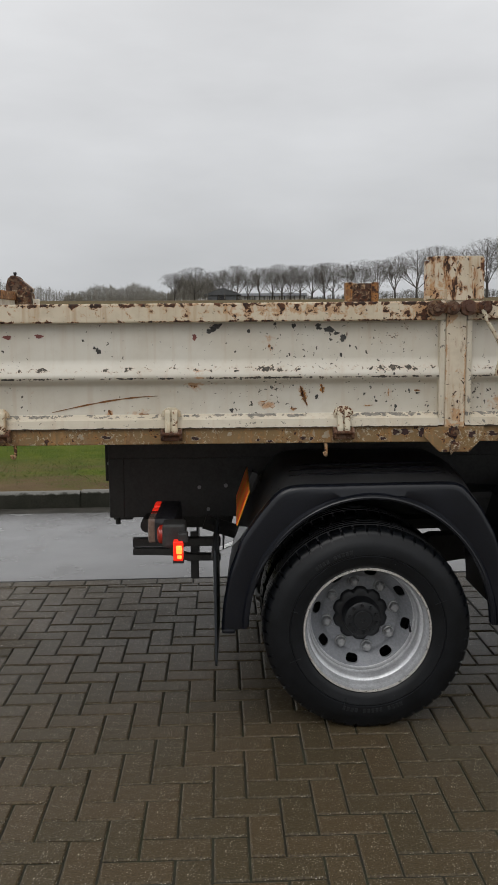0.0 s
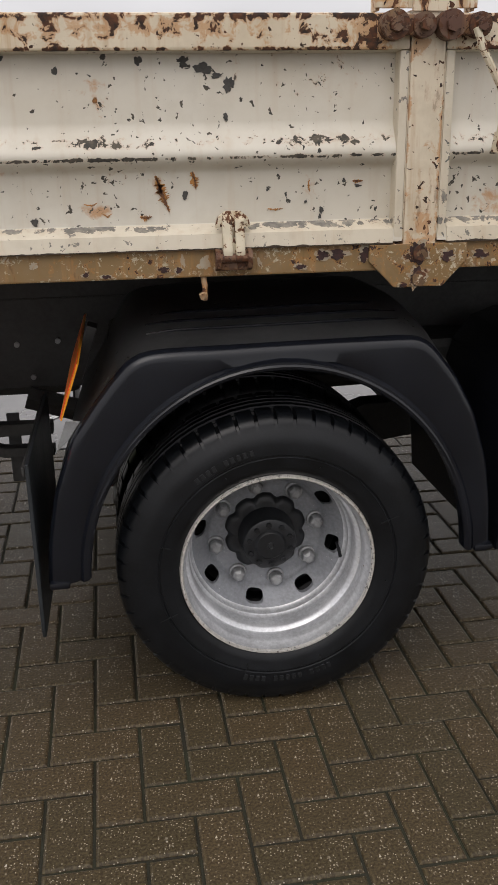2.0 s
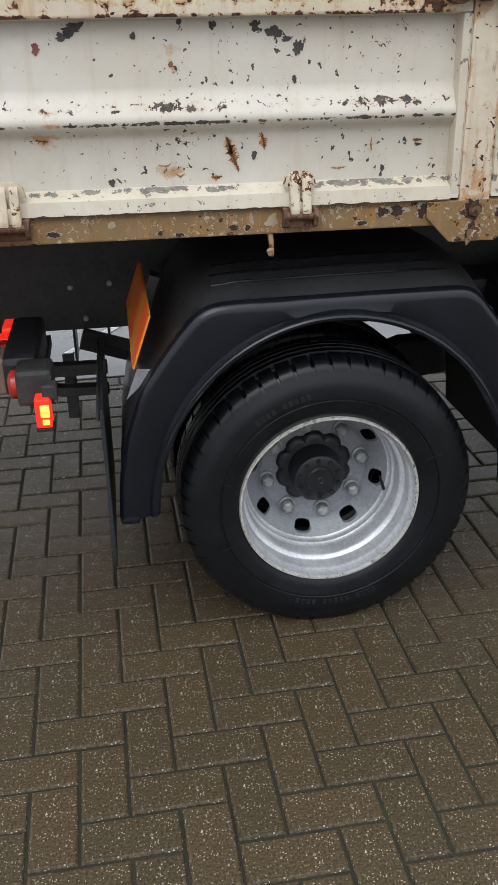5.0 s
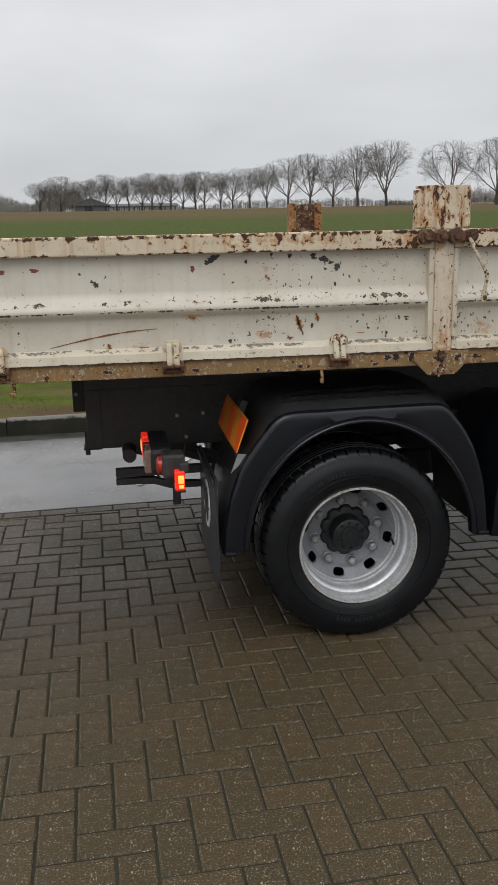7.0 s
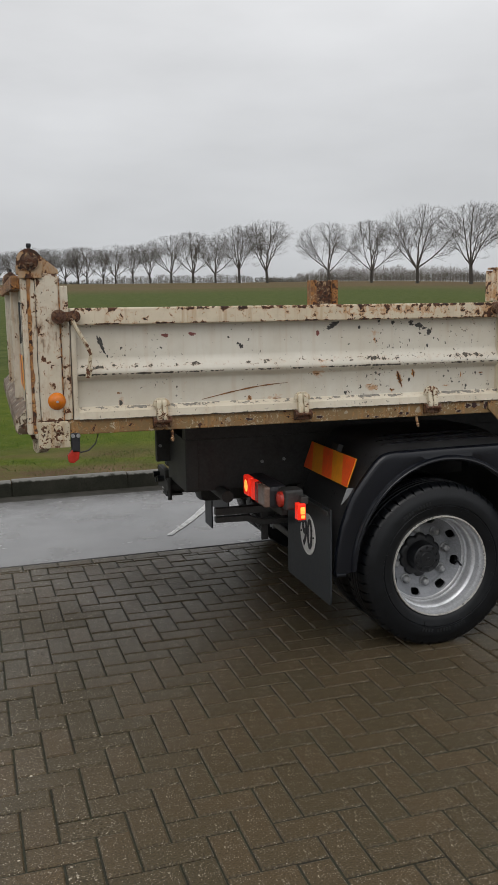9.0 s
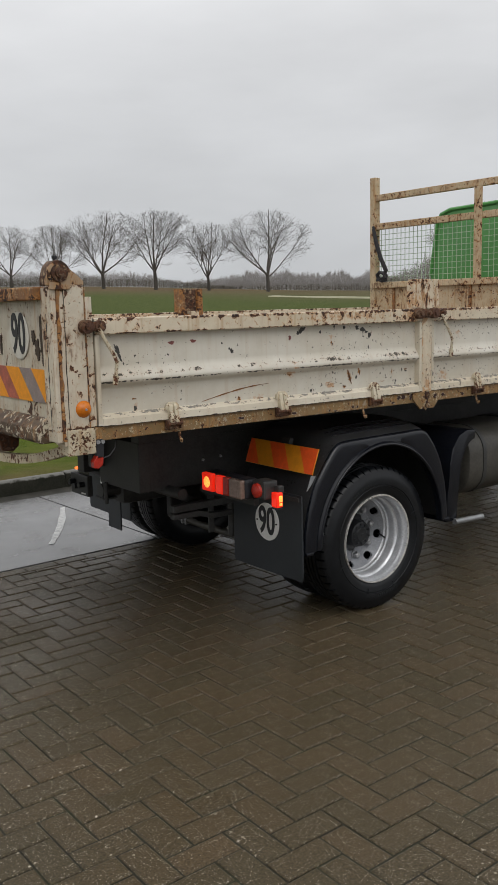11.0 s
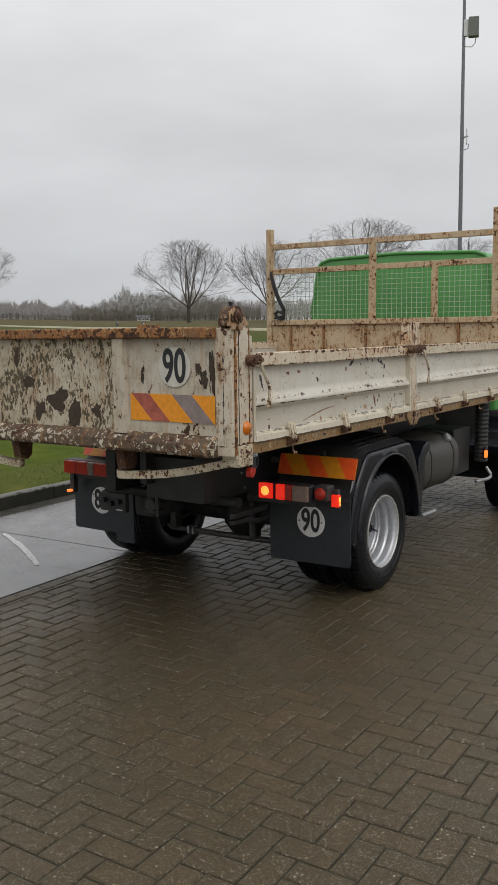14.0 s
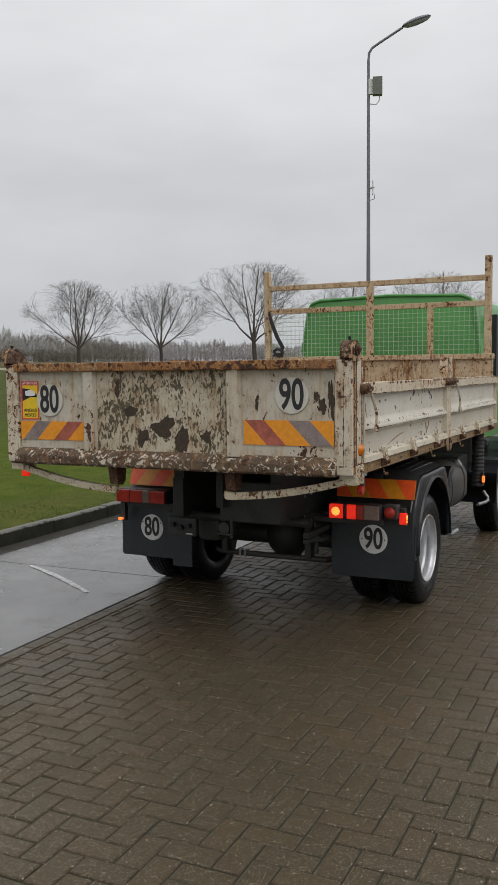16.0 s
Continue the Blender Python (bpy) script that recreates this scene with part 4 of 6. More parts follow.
def corner_post(flip):
    y = (lambda v: FAR - v) if flip else (lambda v: v)
    sp = lambda a, b: sorted((y(a), y(b)))
    bm = prism(bmesh.new(), [(-1.785, 1.085), (-1.675, 1.085), (-1.675, 1.70), (-1.70, 1.712), (-1.785, 1.712)], *sp(0.0, 0.085), "y", 0.005)
    ob = part("corner_post", bm, M_CORNER if not flip else M_GATE_RUST, TRUCK, "cream rear corner post with rust along the seam")
    part("guide_strip", boxed((-1.672, -1.641), sp(0.003, 0.06), (1.15, 1.662), 0.004), M_CORNER, ob)
    part("rear_flange", boxed((-1.812, -1.787), sp(0.004, 0.10), (1.10, 1.70), 0.006), M_CORNER, ob)
    bm = prism(bmesh.new(), [(-1.775, 1.045), (-1.655, 1.045), (-1.655, 1.148), (-1.775, 1.148)], *sp(-0.006, 0.09), "y", 0.004)
    foot = part("corner_plate", bm, M_BAR, ob, "bolted corner plate")
    for z in (1.078, 1.122):
        part("corner_bolt", rod(bmesh.new(), (-1.698, y(-0.018), z), (-1.698, y(0.0), z), 0.016, 6), M_BAR, foot)
    hood = [(-1.826, 1.705), (-1.672, 1.705), (-1.672, 1.722), (-1.70, 1.745), (-1.74, 1.776), (-1.768, 1.800), (-1.792, 1.799), (-1.812, 1.780), (-1.826, 1.738)]
    bm = prism(bmesh.new(), [(-1.765 + (x + 1.765) * 0.985, z) for x, z in hood], *sp(0.021, 0.070), "y", 0.008)
    part("weld_seam", boxed((-1.7915, -1.7805), sp(-0.002, 0.01), (1.11, 1.70), 0.001), M_GATE_TOP, ob, "rusted seam")
    part("weld_seam", boxed((-1.6755, -1.6715), sp(-0.0015, 0.01), (1.15, 1.69), 0.001), M_GATE_TOP, ob, "rusted seam")
    if not flip:
        for i, (x, half) in enumerate(((-1.7835, 0.008), (-1.674, 0.004), (-1.762, 0.002))):
            zs = [1.105 + 0.595 * k / 60 for k in range(61)]
            wide = [half * (0.25 + 1.1 * abs(noise.noise(Vector((z * 14, i * 3.0, 0)))) + 0.5 * abs(noise.noise(Vector((z * 50, i, 2))))) for z in zs]
            drift = [0.003 * noise.noise(Vector((z * 9, 5.0 + i, 0))) for z in zs]
            ring = [(x + d - w, z) for z, w, d in zip(zs, wide, drift)] + [(x + d + w, z) for z, w, d in zip(zs, wide, drift)][::-1]
            part("rust_run", prism(bmesh.new(), ring, -0.0032, 0.002, "y"), M_GATE_TOP if i < 2 else M_BROWNCHIP, ob)
        zs = [1.14 + 0.46 * k / 50 for k in range(51)]
        wide = [max(0.0006, 0.009 * (noise.noise(Vector((z * 30, 8.0, 0))) + 0.12)) for z in zs]
        ring = [(0.052 - w, z) for z, w in zip(zs, wide)] + [(0.052 + w, z) for z, w in zip(zs, wide)][::-1]
        part("rust_run", prism(bmesh.new(), ring, -1.8135, -1.810, "x"), M_CHIP, ob)
    head = part("pivot_head", bm, M_PIVOT, ob, "dark cast tailgate pivot")
    part("pivot_cheek", prism(bmesh.new(), hood, *sp(0.0, 0.020), "y", 0.005), M_CHEEK, head, "cream cheek plate with rusted edges")
    lug = [(-1.778 + 0.047 * math.cos(radians(a)), 1.752 + 0.047 * math.sin(radians(a))) for a in range(-20, 221, 12)] + [(-1.822, 1.690), (-1.734, 1.690)]
    part("pivot_lug", prism(bmesh.new(), lug, *sp(-0.010, -0.001), "y", 0.003), M_CHEEK, head)
    washer = [(0.013, 0.0), (0.033, 0.0), (0.034, 0.002), (0.034, 0.008), (0.013, 0.008)]
    part("pivot_washer", turned(bmesh.new(), washer, 28, pose(-1.778, y(-0.010), 1.752, 90 if not flip else -90, 0, 0) ), M_PIVOT, head, smooth=True)
    bm = bmesh.new()
    rod(bm, (-1.778, y(-0.026), 1.752), (-1.778, y(0.0), 1.752), 0.019, 16)
    rod(bm, (-1.778, y(-0.033), 1.752), (-1.778, y(-0.025), 1.752), 0.012, 6)
    part("pivot_bolt", bm, M_LATCH, head)
    bm = bmesh.new()
    rod(bm, (-1.775, y(0.03), 1.78), (-1.775, y(0.03), 1.812), 0.007, 8)
    box(bm, (-1.784, -1.766), sp(0.022, 0.038), (1.805, 1.820), 0.004)
    part("grease_nipple", bm, M_HUB, head)
    if not flip:
        latch(-1.652, 1.547, ob, 1)
        bm = turned(bmesh.new(), [(0.0, 0.022), (0.012, 0.021), (0.024, 0.015), (0.031, 0.004), (0.034, 0.0), (0.034, -0.004)], 24, pose(-1.699, 0.0, 1.226, 90, 0, 0))
        lamp = part("side_marker", bm, M_AMBER, ob, "round amber side marker lens", smooth=True)
        bm = bmesh.new()
        rod(bm, (-1.699, -0.025, 1.226), (-1.699, -0.018, 1.226), 0.005, 8)
        part("lens_screw", bm, M_NUT, lamp)
    # leaning support bar below the tailgate
    bm = bmesh.new()
    a, b = Vector((-1.735, y(0.04), 1.068)), Vector((-1.745, y(0.765), 0.948))
    d = b - a
    mid = [a + d * (i / 14) + Vector((0, 0, -0.022 * math.sin(math.pi * i / 14))) for i in range(15)]
    mid.append(mid[-1] + Vector((0, 0.012 if not flip else -0.012, 0.012)))
    prism(bm, [(p.y, p.z - 0.020) for p in mid] + [(p.y, p.z + 0.020) for p in mid[::-1]], -1.762, -1.725, "x", 0.003)
    part("support_bar", bm, M_BAR, ob, "speckled cream support bar")


corner_post(False)
corner_post(True)

# hanging reflector and cable below the corner
bm = boxed((-1.652, -1.618), (0.0, 0.02), (1.02, 1.10), 0.005)
bracket = part("reflector_bracket", bm, M_BLACK, TRUCK, "black bracket below the sill")
for x in (-1.645, -1.624):
    part("bracket_screw", rod(bmesh.new(), (x, -0.008, 1.089), (x, 0.002, 1.089), 0.008, 10), M_NUT, bracket)
bm = prism(bmesh.new(), [(-1.665, 0.985), (-1.645, 0.98), (-1.625, 0.995), (-1.62, 1.03), (-1.65, 1.035), (-1.668, 1.01)], 0.0, 0.03, "y", 0.004)
part("hanging_reflector", bm, M_REDLENS, bracket, "dull red hanging marker")
bm = bmesh.new()
tube(bm, [(-1.62, 0.01, 1.02), (-1.585, 0.02, 1.025), (-1.555, 0.03, 1.05), (-1.54, 0.04, 1.095)], 0.003, 6)
part("marker_cable", bm, M_BLACK, bracket)

part("far_marker", boxed((-1.655, -1.625), (FAR - 0.02, FAR + 0.03), (0.985, 1.035), 0.006), M_LIT_RED, part("reflector_bracket", boxed((-1.65, -1.62), (FAR - 0.02, FAR), (1.03, 1.10), 0.004), M_BLACK, TRUCK), "lit red marker")

# bed floor and headboard
part("bed_floor", boxed((-1.76, 2.2), (0.052, FAR - 0.052), (1.10, 1.146), 0), M_GATE_RUST, TRUCK, "rusty steel bed floor")
GX = 2.24
head_board = part("headboard", boxed((GX, GX + 0.05), (0.06, 2.34), (1.15, 1.735), 0.005), M_FRAME, TRUCK, "rusty cream headboard under the rack")
part("headboard_rail", boxed((GX - 0.03, GX + 0.055), (0.05, 2.35), (1.735, 1.785), 0.006), M_FRAME, head_board)
for y in (0.42, 0.86, 1.30, 1.74, 2.1):
    part("headboard_rib", boxed((GX - 0.02, GX), (y - 0.010, y + 0.010), (1.30, 1.735), 0.003), M_GATE_TOP, head_board)
rack = part("rack_post", boxed((GX - 0.015, GX + 0.045), (0.075, 0.135), (1.40, 2.685), 0.006), M_FRAME, TRUCK, "tall post of the load rack")
part("rack_post", boxed((GX - 0.015, GX + 0.045), (2.315, 2.375), (1.40, 2.655), 0.006), M_FRAME, TRUCK, "tall post of the load rack")
for z, h in ((2.485, 0.026), (2.25, 0.026)):
    part("rack_rail", boxed((GX - 0.006, GX + 0.036), (0.135, 2.315), (z - h, z + h), 0.005), M_FRAME, TRUCK, "flaking cross rail of the load rack")
part("rack_upright", boxed((GX - 0.012, GX - 0.006), (1.20, 1.275), (1.785, 2.46), 0.002), M_FRAME, TRUCK)
part("rack_upright", boxed((GX - 0.012, GX - 0.006), (0.61, 0.672), (1.785, 2.226), 0.002), M_FRAME, TRUCK)
for y0, y1 in ((0.137, 0.61), (0.672, 1.20), (1.275, 2.313)):
    bm = bmesh.new()
    k = round((y1 - y0) / 0.046)
    for i in range(1, k):
        y = y0 + (y1 - y0) * i / k
        box(bm, (GX + 0.012, GX + 0.0155), (y - 0.0022, y + 0.0022), (1.786, 2.224))
    for i in range(1, 10):
        z = 1.786 + 0.438 * i / 10
        box(bm, (GX + 0.0085, GX + 0.012), (y0, y1), (z - 0.0022, z + 0.0022))
    part("wire_mesh", bm, M_WIRE, TRUCK, "pale welded wire mesh panel")
bm = bmesh.new()
for off in (0.0, 0.022):
    tube(bm, [(GX - 0.04, 2.31, 2.25 - off), (GX - 0.05, 2.25 + off, 2.10), (GX - 0.05, 2.20 + off, 1.98), (GX - 0.05, 2.14 + off, 1.88),
              (GX - 0.06, 2.17, 1.82), (GX - 0.05, 2.26, 1.80)], 0.011, 6)
for i in range(7):
    a = i * 0.9
    tube(bm, [(GX - 0.05 + 0.01 * math.sin(a), 2.20 + 0.05 * math.cos(a + k), 1.83 + 0.04 * math.sin(a + k * 1.1)) for k in range(5)], 0.012, 6)
part("lashing_strap", bm, M_STRAP, TRUCK, "black lashing strap bundled on the rack", smooth=True)

# tailgate
GY0, GY1, TX = 0.104, FAR - 0.104, -1.80
gate = part("tailgate", boxed((TX, TX + 0.035), (GY0, GY1), (1.12, 1.69), 0.003), M_GATE, TRUCK, "chipped cream tailgate with rusty rails")
part("gate_centre_panel", boxed((TX - 0.003, TX - 0.001), (0.736, 1.594), (1.178, 1.652), 0), M_GATE_MID, gate, "heavily worn centre of the tailgate")
part("gate_top_rail", boxed((TX - 0.045, TX + 0.04), (GY0 - 0.012, GY1 + 0.012), (1.653, 1.704), 0.007), M_GATE_TOP, gate, "rust-brown top rail")
bm = prism(bmesh.new(), [(TX - 0.002, 1.192), (TX - 0.03, 1.172), (TX - 0.052, 1.15), (TX - 0.055, 1.105), (TX - 0.045, 1.092), (TX + 0.03, 1.092), (TX + 0.03, 1.15)],
           GY0 - 0.015, GY1 + 0.015, "y", 0.004)
part("gate_bottom_rail", bm, M_GATE_LOW, gate, "rust-brown bottom rail with flaking paint")
for a, b in ((0.638, 0.735), (1.595, 1.692)):
    bm = prism(bmesh.new(), [(TX, a), (TX - 0.032, a + 0.016), (TX - 0.032, b - 0.016), (TX, b)], 1.18, 1.655, "z", 0.003)
    part("gate_rib", bm, M_GATE, gate)
for i, (y, z, w, h) in enumerate([(0.17, 1.46, 0.05, 0.08), (0.205, 1.51, 0.03, 0.06), (0.122, 1.50, 0.035, 0.20), (0.55, 1.47, 0.02, 0.08), (1.14, 1.33, 0.16, 0.12),
                                  (1.02, 1.26, 0.10, 0.16), (1.28, 1.27, 0.07, 0.12), (1.45, 1.55, 0.035, 0.12), (0.86, 1.28, 0.06, 0.09), (1.36, 1.42, 0.10, 0.07)]):
    part("paint_chip", prism(bmesh.new(), flake(y, z, w * 1.15, h * 1.15, i + 40), TX - 0.0045, TX - 0.0005, "x"), M_BROWNCHIP, gate)


def facing_back(x, y, z):
    return pose(x, y, z, 90, 0, -90)


def disc_sign(x, y, z, r, text, parent, name="speed_sign", face=M_SIGN, letter=1.0):
    bm = turned(bmesh.new(), [(0, 0.003), (r - 0.003, 0.003), (r, 0.001), (r, -0.001), (0, -0.001)], 40, facing_back(x, y, z))
    ob = part(name, bm, face, parent, f"round white speed sign reading {text}")
    words("sign_number", text, r * 2.0 * letter, facing_back(x - 0.0045, y, z), M_BLACK, ob, 0.68 / letter ** 0.5, 0.001, "", 0.0042)
    return ob


disc_sign(TX - 0.0035, 0.345, 1.513, 0.098, "90", gate, face=M_SIGN_OLD, letter=1.16)
disc_sign(TX - 0.0055, 1.944, 1.480, 0.098, "80", gate, face=M_SIGN_OLD, letter=1.16)


def slanted(x, y0, y1, z0, z1, bands, lean, parent, name, flip=1, thick=0.002):
    """A board cut into leaning bands. bands: width and material in turn."""
    total = sum(w for w, _ in bands)
    at = y1 if flip > 0 else y0
    sgn = -1 if flip > 0 else 1
    run = 0.0
    h = z1 - z0
    for w, mat in bands:
        a, b = run / total, (run + w) / total
        run += w
        length = (y1 - y0) + lean
        pts = []
        for q, z, o in ((a, z1, 0), (b, z1, 0), (b, z0, lean), (a, z0, lean)):
            pts.append((at + sgn * min(max(q * length - lean + o, 0), y1 - y0), z))
        if abs(pts[0][0] - pts[1][0]) + abs(pts[2][0] - pts[3][0]) < 0.002:
            continue
        clean = [p for i, p in enumerate(pts) if (Vector(p) - Vector(pts[i - 1])).length > 1e-4]
        part(name, prism(bmesh.new(), clean, x - thick, x, "x"), mat, parent)


Y_, R_, G_ = M_STRIPE_Y, M_STRIPE_R, M_STRIPE_G
tape = part("hazard_tape", boxed((TX - 0.0025, TX - 0.0005), (0.106, 0.628), (1.248, 1.382), 0), M_STRIPE_G, gate, "faded amber and red hazard tape")
slanted(TX - 0.003, 0.106, 0.628, 1.248, 1.382, [(0.14, Y_), (0.115, R_), (0.145, Y_), (0.125, G_), (0.14, Y_)], 0.13, tape, "stripe", 1)
tape = part("hazard_tape", boxed((TX - 0.0025, TX - 0.0005), (1.692, 2.172), (1.240, 1.353), 0), M_STRIPE_G, gate, "faded amber and red hazard tape")
slanted(TX - 0.003, 1.692, 2.172, 1.240, 1.353, [(0.13, Y_), (0.11, R_), (0.13, Y_), (0.115, G_), (0.13, Y_)], 0.11, tape, "stripe", -1)
sticker = part("warning_sticker", boxed((TX - 0.0025, TX - 0.0005), (2.03, 2.165), (1.362, 1.597), 0), M_YELLOW, gate, "yellow and red blind-spot warning sticker")
bm = bmesh.new()
for y0, y1, z0, z1 in ((2.03, 2.165, 1.572, 1.597), (2.03, 2.039, 1.362, 1.572), (2.156, 2.165, 1.362, 1.572), (2.039, 2.156, 1.362, 1.370)):
    box(bm, (TX - 0.004, TX - 0.0025), (y0, y1), (z0, z1))
part("sticker_border", bm, M_RED, sticker)
part("sticker_picture", prism(bmesh.new(), [(2.155, 1.555), (2.10, 1.548), (2.045, 1.50), (2.045, 1.52), (2.155, 1.475), (2.156, 1.50)], TX - 0.0038, TX - 0.0026, "x"), M_BLACK, sticker)
part("sticker_picture", prism(bmesh.new(), [(2.135, 1.535), (2.095, 1.545), (2.06, 1.535), (2.055, 1.512), (2.085, 1.505), (2.13, 1.508)], TX - 0.0046, TX - 0.0034, "x"), M_SIGN, sticker)
words("sticker_text", "ATTENTION", 0.021, facing_back(TX - 0.0045, 2.0975, 1.584), M_SIGN, sticker, 0.95)
words("sticker_text", "ANGLES", 0.029, facing_back(TX - 0.0035, 2.0975, 1.418), M_BLACK, sticker, 0.95)
words("sticker_text", "MORTS", 0.029, facing_back(TX - 0.0035, 2.0975, 1.388), M_BLACK, sticker, 0.95)


# wheels
def tyre_mesh():
    """A truck tyre about z, its outer side at height 0, 0.225 wide: one skin with cut tread blocks."""
    prof = [(0.236, 0.012, 0), (0.245, 0.004, 0), (0.262, 0.0, 0), (0.284, -0.004, 0), (0.286, -0.0015, 0), (0.289, -0.0015, 0), (0.291, -0.005, 0), (0.318, -0.006, 0),
            (0.340, -0.001, 0), (0.350, 0.004, 0), (0.361, 0.0075, 0), (0.372, 0.012, 1), (0.3805, 0.022, 1), (0.3845, 0.030, 1), (0.3865, 0.066, 1), (0.378, 0.068, 0), (0.378, 0.074, 0), (0.3875, 0.076, 0),
            (0.3875, 0.094, 0), (0.378, 0.096, 0), (0.378, 0.102, 0), (0.388, 0.104, 0), (0.388, 0.121, 0), (0.378, 0.123, 0), (0.378, 0.129, 0), (0.3875, 0.131, 0), (0.3875, 0.149, 0), (0.378, 0.151, 0),
            (0.378, 0.157, 0), (0.3865, 0.159, 2), (0.3845, 0.195, 2), (0.372, 0.213, 2), (0.350, 0.221, 0), (0.340, 0.226, 0), (0.290, 0.230, 0), (0.245, 0.222, 0), (0.236, 0.212, 0)]
    k = 52
    bm = bmesh.new()
    rows = []
    for r, h, cut in prof:
        ring = []
        for i in range(k):
            for f, low in ((0.0, 0), (0.80, 0), (0.82, 1), (0.98, 1)):
                a = 2 * math.pi * (i + f + (0.5 if cut == 2 else 0)) / k
                rr, hh = r, h
                if cut and low:
                    rr = min(r, 0.371) if r > 0.36 else r
                    hh = h + (0.005 if cut == 1 and h < 0.02 else 0)
                ring.append(bm.verts.new((rr * math.cos(a), rr * math.sin(a), hh)))
        rows.append(ring)
    for a, b in zip(rows, rows[1:]):
        for i in range(4 * k):
            j = (i + 1) % (4 * k)
            bm.faces.new((a[i], a[j], b[j], b[i]))
    return bm


def rim_disc(bm, r0, r1, h0, h1, holes=8):
    """A dished ring with oval hand holes through it."""
    mid, span = (r0 + r1) / 2, 2 * math.pi / holes
    for k in range(holes):
        c = span * (k + 0.5)
        ring_out, ring_in = [], []
        for i in range(24):
            a = 2 * math.pi * i / 24
            ca, sa = math.cos(a), math.sin(a)
            q = 1 / max(abs(ca), abs(sa))
            out_r, out_t = mid + (r1 - r0) / 2 * ca * q, c + span / 2 * sa * q
            in_r = mid + 0.0155 * math.copysign(abs(ca) ** 0.7, ca)
            in_t = c + 0.0238 * math.copysign(abs(sa) ** 0.7, sa) / mid
            for ring, rr, tt in ((ring_out, out_r, out_t), (ring_in, in_r, in_t)):
                h = h0 + (h1 - h0) * (rr - r0) / (r1 - r0)
                ring.append(bm.verts.new((rr * math.cos(tt), rr * math.sin(tt), h)))
        back = [bm.verts.new(v.co + Vector((0, 0, 0.014))) for v in ring_in]
        for i in range(24):
            j = (i + 1) % 24
            bm.faces.new((ring_out[i], ring_out[j], ring_in[j], ring_in[i]))
            bm.faces.new((ring_in[i], ring_in[j], back[j], back[i]))


tyre_proto = part("tyre", tyre_mesh(), M_TYRE, None, "black truck tyre with block tread", smooth=True)


def rim_mesh():
    bm = bmesh.new()
    turned(bm, [(0.2290, 0.008), (0.2270, 0.024), (0.2225, 0.031), (0.2205, 0.037), (0.2195, 0.062), (0.2215, 0.067),
                (0.2205, 0.074), (0.2125, 0.080), (0.2095, 0.088), (0.2085, 0.116), (0.2105, 0.122), (0.2095, 0.130), (0.2040, 0.136), (0.2040, 0.142), (0.2030, 0.149), (0.1965, 0.1555)], 96)
    bmesh.ops.remove_doubles(bm, verts=bm.verts, dist=0.0004)
    return bm


def disc_mesh():
    bm = bmesh.new()
    turned(bm, [(0.206, 0.150), (0.199, 0.160), (0.196, 0.165)], 96)
    rim_disc(bm, 0.152, 0.2, 0.206, 0.155)
    turned(bm, [(0.1545, 0.2020), (0.150, 0.2085), (0.143, 0.2130), (0.118, 0.2135), (0.112, 0.2150), (0.08, 0.2155)], 96)
    bmesh.ops.remove_doubles(bm, verts=bm.verts, dist=0.0004)
    return bm


def scalloped(bm, prof, lobes, depth, segs):
    """A turned profile whose radius dips between lobes."""
    rows = [[bm.verts.new(((r - depth * (0.5 + 0.5 * math.cos(2 * math.pi * lobes * i / segs)) ** 3 * (r > 0.09)) * math.cos(2 * math.pi * i / segs),
                           (r - depth * (0.5 + 0.5 * math.cos(2 * math.pi * lobes * i / segs)) ** 3 * (r > 0.09)) * math.sin(2 * math.pi * i / segs), h)) for i in range(segs)] for r, h in prof]
    for a, b in zip(rows, rows[1:]):
        for i in range(segs):
            bm.faces.new((a[i], a[(i + 1) % segs], b[(i + 1) % segs], b[i]))
    return bm


